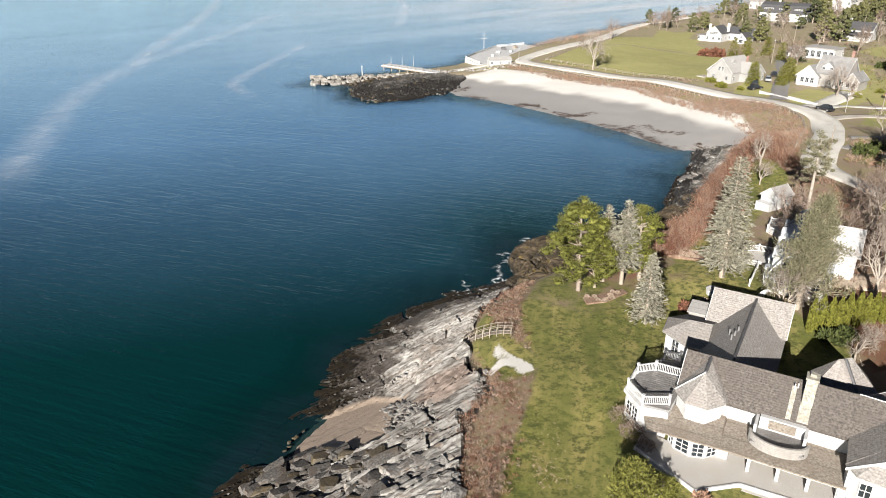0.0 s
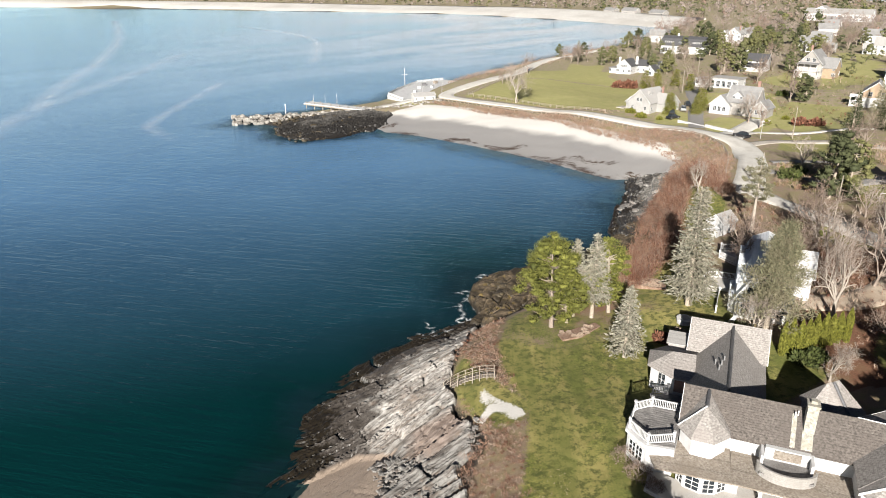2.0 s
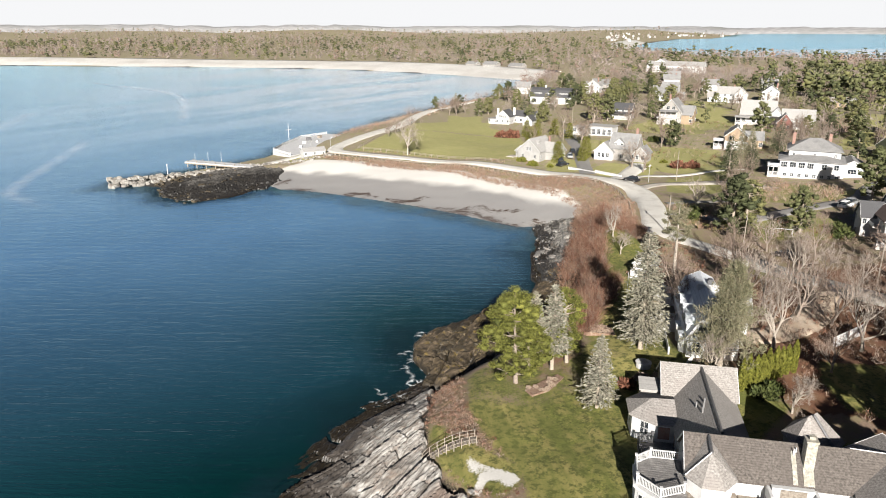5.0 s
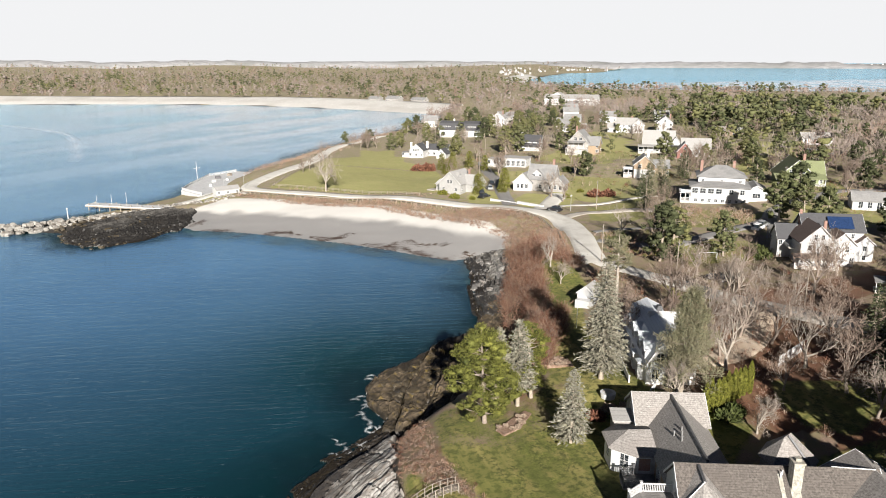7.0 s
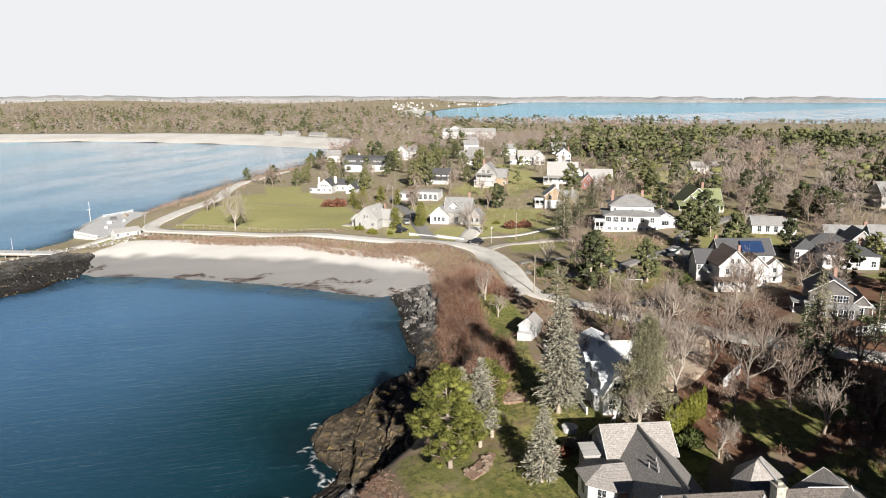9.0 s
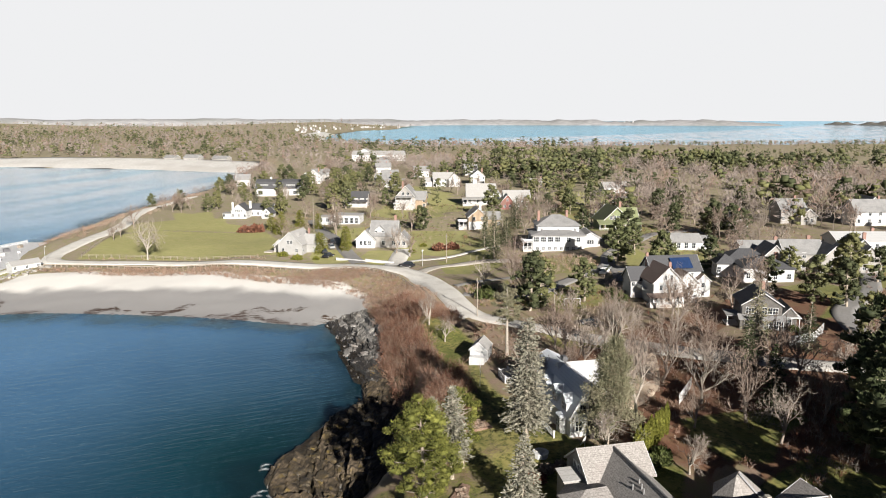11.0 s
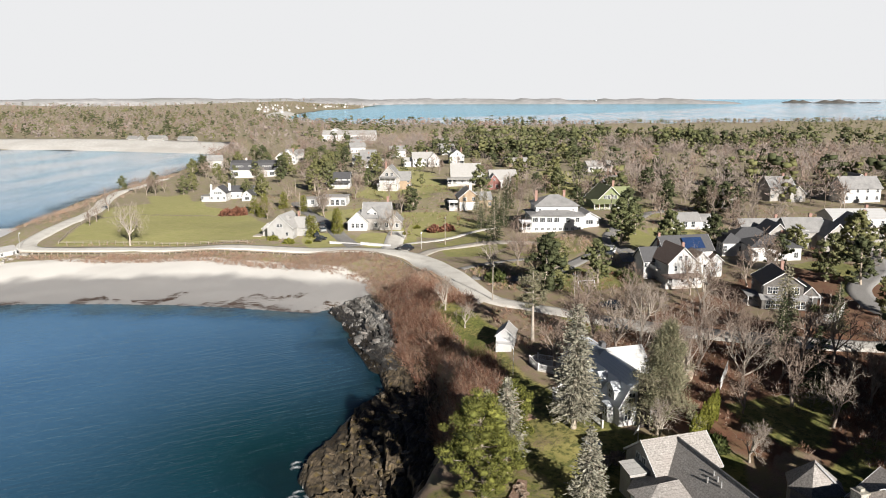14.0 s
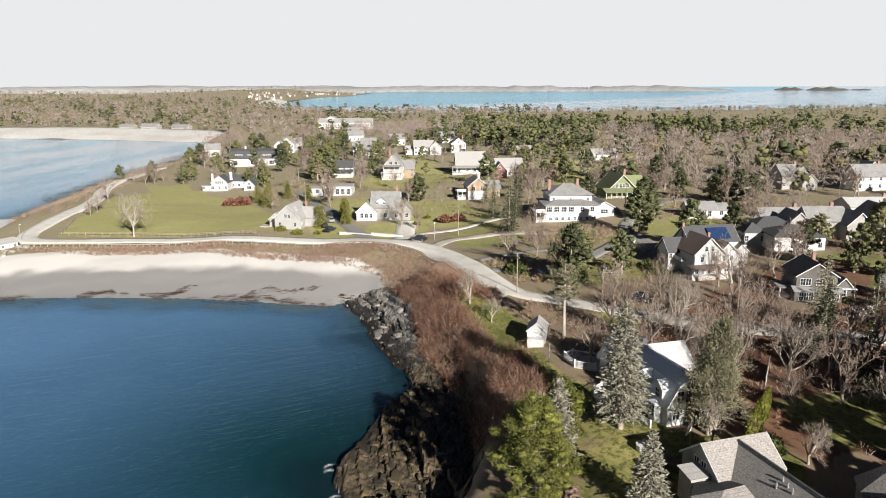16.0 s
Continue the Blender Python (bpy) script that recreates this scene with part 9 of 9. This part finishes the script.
# ---- wharf, pier and landing ----
lot = empty("wharf", pose(0, 0, 0), "pale concrete wharf lot with railings beside the water", "wharf")
part("slab", polygon_bm([(9, 303), (14, 315), (25, 336), (38, 344), (44, 338), (33, 303), (22, 294), (14, 288)], -1.5, 1.7), M["trim"], lot)
rail_run(lot, [(14.5, 289), (9.4, 303), (14.2, 314.6), (25, 335.4), (38, 343)], 1.7)
hut = empty("wharf_hut", pose(21.5, 276.5, ground_at(21.5, 276.5), 0, 0, 10), "low white store hut beside the wharf", "hut")
block(hut, 0, 0, 0, 8.5, 4.2, 0, 2.2, "gable", 1.0, "clap_white", "roof_pale", 0.2, {"f": [(3, 0.8, 0.7, 0.8)]})
mast = empty("signal_mast", pose(18, 322, 1.65, 0, 0, 30), "white signal mast with a crossarm on the wharf", "mast")
bm = bmesh.new()
tube(bm, (0, 0, 0), (0, 0, 8.5), 0.14, 0.08, 8)
part("shaft", bm, M["trim"], mast)
part("crossarm", box_bm(-1.7, -0.06, 5.6, 1.7, 0.06, 5.75), M["trim"], mast)
for k, (x, y, s, col) in enumerate(((27, 326, 1.0, "lead"), (24, 318, 0.8, "trim"), (33, 332, 0.9, "wood"), (30, 320, 0.7, "trim"), (21, 308, 0.8, "trim"))):
    o = empty("equipment_crate", pose(x, y, 1.7, 0, 0, 20 * k), "stacked crate of gear on the wharf", "crate")
    part("crate", box_bm(-s, -s * 0.7, 0.0, s, s * 0.7, s * 1.1, 0.05), M[col], o)
    part("lid", box_bm(-s * 1.03, -s * 0.73, s * 1.1, s * 1.03, s * 0.73, s * 1.2, 0.02), M[col], o)
pier = empty("pier", pose(-23.5, 287.6, 0, 0, 0, -39.5), "white-decked timber pier on piles", "pier")
part("deck", box_bm(0, -2.2, 1.75, 35, 2.2, 2.05), M["trim"], pier)
for k in range(9):
    for s in (-1.8, 1.8):
        bm = bmesh.new()
        tube(bm, (1 + 4.2 * k, s, -2), (1 + 4.2 * k, s, 2.6), 0.2, 0.18, 7)
        part("support_post", bm, M["wood"], pier)
for s in (-2.1, 2.1):
    part("stringer", box_bm(0, s - 0.12, 1.35, 35, s + 0.12, 1.748), M["wood"], pier)
for k in range(3):
    bm = bmesh.new()
    tube(bm, (1.5 + 6 * k, 2.0, 2.05), (1.5 + 6 * k, 2.0, 4.6 + k * 0.8), 0.07, 0.05, 6)
    part("light_post", bm, M["trim"], pier)
ribbon("ramp", [(4, 270.5), (11, 276), (18, 282), (27, 285)], 3.2, M["road"], 0.35, "pale ramp from the pier to the road", category="ramp")
beacon = empty("beacon", pose(-30.0, 262.4, 1.9), "white beacon post on the breakwater", "beacon")
bm = bmesh.new()
tube(bm, (0, 0, -1), (0, 0, 3.4), 0.16, 0.12, 8)
part("post", bm, M["trim"], beacon)
part("cap", box_bm(-0.22, -0.22, 3.4, 0.22, 0.22, 3.75, 0.04), M["trim"], beacon)

# ---- beach stair on the near ledge ----
stair = empty("beach_stair", pose(2.2, 73.4, 0, 0, 0, -10.5), "weathered wooden beach stair with rails and posts", "stair")
run, z0, z1 = 5.9, 4.1, 6.6


def stair_z(x):
    return z0 + (z1 - z0) * math.sin(min(1, x / run) * math.pi / 2) ** 0.8


for k in range(16):
    x = run * k / 15
    part("tread", box_bm(x - 0.17, -0.55, stair_z(x) - 0.04, x + 0.17, 0.55, stair_z(x) + 0.02), M["wood"], stair)
for s in (-0.6, 0.6):
    for k in range(8):
        x = run * k / 7
        part("post", box_bm(x - 0.04, s - 0.04, stair_z(x) - 1.0, x + 0.04, s + 0.04, stair_z(x) + 0.95), M["wood"], stair)
    for lift in (0.9, 0.45):
        for k in range(14):
            a, b = run * k / 14, run * (k + 1) / 14
            bm = bmesh.new()
            tube(bm, (a, s, stair_z(a) + lift), (b, s, stair_z(b) + lift), 0.032, 0.032, 5)
            part("handrail", bm, M["wood"], stair)

# ---- beds and small things on the lawn ----
bed_soil = surface("brown_mulch", (0.13, 0.075, 0.05), (0.27, 0.18, 0.13), (0.32, 0.25, 0.19), 1.5, 6, 0.95, 0.8, 0.08)


def flower_bed(points, label):
    o = empty("flower_bed", pose(0, 0, 0), label, "flower bed")
    x, y = np.array([p[0] for p in points]), np.array([p[1] for p in points])
    z = float(ground(x, y).max()) + 0.14
    part("soil", polygon_bm(points, z - 0.8, z), bed_soil, o)
    rng = random.Random(len(points) + int(x[0]))
    cx, cy = x.mean(), y.mean()
    for k in range(22):
        a, r = rng.uniform(0, math.tau), rng.random() ** 0.5 * 0.8
        px, py = cx + (x.max() - x.min()) / 2 * r * math.cos(a), cy + (y.max() - y.min()) / 2 * r * math.sin(a)
        if inside(points, np.array([px]), np.array([py]))[0]:
            for me in bushes["brush"][k % 2][1:]:
                ob = new("dry_clump", me)
                ob.parent, ob.matrix_basis = o, pose(px, py, z) @ Matrix.Diagonal((0.35, 0.35, 0.35, 1))
    return o


flower_bed([(18.4, 79.6), (21.0, 80.2), (24.4, 82.6), (24.0, 83.6), (21.0, 82.4), (18.2, 81.2)], "mulched bed with dry clumps beneath the lawn trees")
flower_bed([(32.4, 95.0), (33.6, 92.6), (37.0, 90.4), (37.6, 92.0), (35.6, 95.6)], "raised bed edged with stone above the cove")
dish = empty("satellite_dish", pose(39.6, 76.8, 7.4, 0, 0, 200), "white satellite dish on a post", "dish")
bm = bmesh.new()
tube(bm, (0, 0, -0.2), (0, 0, 1.5), 0.05, 0.05, 6)
part("post", bm, M["metal"], dish)
bm = bmesh.new()
bmesh.ops.create_cone(bm, segments=16, radius1=0.1, radius2=0.75, depth=0.25, cap_ends=False)
bmesh.ops.solidify(bm, geom=bm.faces[:], thickness=0.03)
bm.transform(pose(0, -0.1, 1.7, 65, 0, 0))
part("reflector", bm, M["trim"], dish)
tub = empty("garden_table", pose(34.8, 80.2, ground_at(34.8, 80.2)), "round pale table cover on the grass", "table")
bm = bmesh.new()
tube(bm, (0, 0, 0.0), (0, 0, 0.75), 0.95, 1.05, 14)
part("cover", bm, M["trim"], tub)
part("top", box_bm(-0.5, -0.5, 0.75, 0.5, 0.5, 0.84, 0.04), M["deck"], tub)

# ---- foam lines on the sea ----
def foam_material():
    m, nt, bsdf = nodes_of("thin_foam")
    bsdf.inputs["Base Color"].default_value = (0.75, 0.78, 0.8, 1)
    bsdf.inputs["Roughness"].default_value = 0.7
    side = add(nt, "ShaderNodeAttribute", attribute_name="thin").outputs["Fac"]
    spots = noise_tex(nt, 0.12, 5.0, 0.65)
    fine = noise_tex(nt, 1.3, 4.0, 0.6)
    mul = add(nt, "ShaderNodeMath", operation="MULTIPLY")
    nt.links.new(ramp(nt, spots, 0.1, 1.0, 0.3, 0.6), mul.inputs[0])
    nt.links.new(side, mul.inputs[1])
    mul2 = add(nt, "ShaderNodeMath", operation="MULTIPLY")
    nt.links.new(mul.outputs[0], mul2.inputs[0])
    nt.links.new(ramp(nt, fine, 0.45, 1.0, 0.35, 0.65), mul2.inputs[1])
    clear = nt.nodes.new("ShaderNodeBsdfTransparent")
    both = nt.nodes.new("ShaderNodeMixShader")
    nt.links.new(mul2.outputs[0], both.inputs["Fac"])
    nt.links.new(clear.outputs[0], both.inputs[1])
    nt.links.new(bsdf.outputs[0], both.inputs[2])
    nt.links.new(both.outputs[0], nt.nodes["Material Output"].inputs["Surface"])
    return m


foam_mat = foam_material()


def foam_line(points, wide, strength, label="thin pale foam line drifting on the sea"):
    c = smooth_line(points, 4.0 if wide > 3 else 0.6)
    t = np.gradient(c, axis=0)
    t /= np.linalg.norm(t, axis=1)[:, None] + 1e-9
    n = np.stack([-t[:, 1], t[:, 0]], 1)
    rows = [np.column_stack([c + n * wide * k, np.full(len(c), 0.09)]) for k in (-0.5, 0, 0.5)]
    v = np.array(rows)
    i = np.arange(v.shape[0] * v.shape[1]).reshape(v.shape[:2])
    faces = np.stack([i[:-1, :-1], i[:-1, 1:], i[1:, 1:], i[1:, :-1]], -1).reshape(-1, 4)
    me = array_mesh("foam", v.reshape(-1, 3), faces, [foam_mat], smooth=True)
    ends = np.clip(np.minimum(np.arange(len(c)), np.arange(len(c))[::-1]) / min(6, len(c) / 3), 0, 1)
    me.attributes.new("thin", "FLOAT", "POINT").data.foreach_set("value", np.concatenate([0 * ends, strength * ends, 0 * ends]).astype(np.float32))
    ob = tagged(new("foam", me), label, "foam", kind="stuff")
    ob.visible_shadow = False
    return ob


foam_line([(-96, 140), (-97, 147), (-108, 182), (-123, 234), (-129, 294), (-124, 348), (-117, 425), (-114, 503)], 15, 0.3)
foam_line([(-128, 290), (-142, 368), (-154, 455), (-188, 618), (-260, 860)], 13, 0.44)
foam_line([(-62, 231), (-72, 248), (-77, 262), (-74, 300), (-67, 366)], 8, 0.36)
foam_line([(-30, 425), (-27, 466), (-39, 612), (-120, 760)], 10, 0.5)
rng = random.Random(4)
for x, y, n in ((12.4, 107, 18), (10.2, 100.5, 12), (4.4, 95.4, 7), (14.4, 112.5, 8), (57, 158, 3)):
    for k in range(n):
        px, py = x + rng.uniform(-2.6, 1.4), y + rng.uniform(-2.6, 2.6)
        a = rng.uniform(0, math.tau)
        foam_line([(px, py), (px + 0.8 * math.cos(a), py + 0.8 * math.sin(a)), (px + 1.6 * math.cos(a + 0.7), py + 1.6 * math.sin(a + 0.7))], rng.uniform(0.4, 1.0), 1.3, "white surf breaking on the rocks")
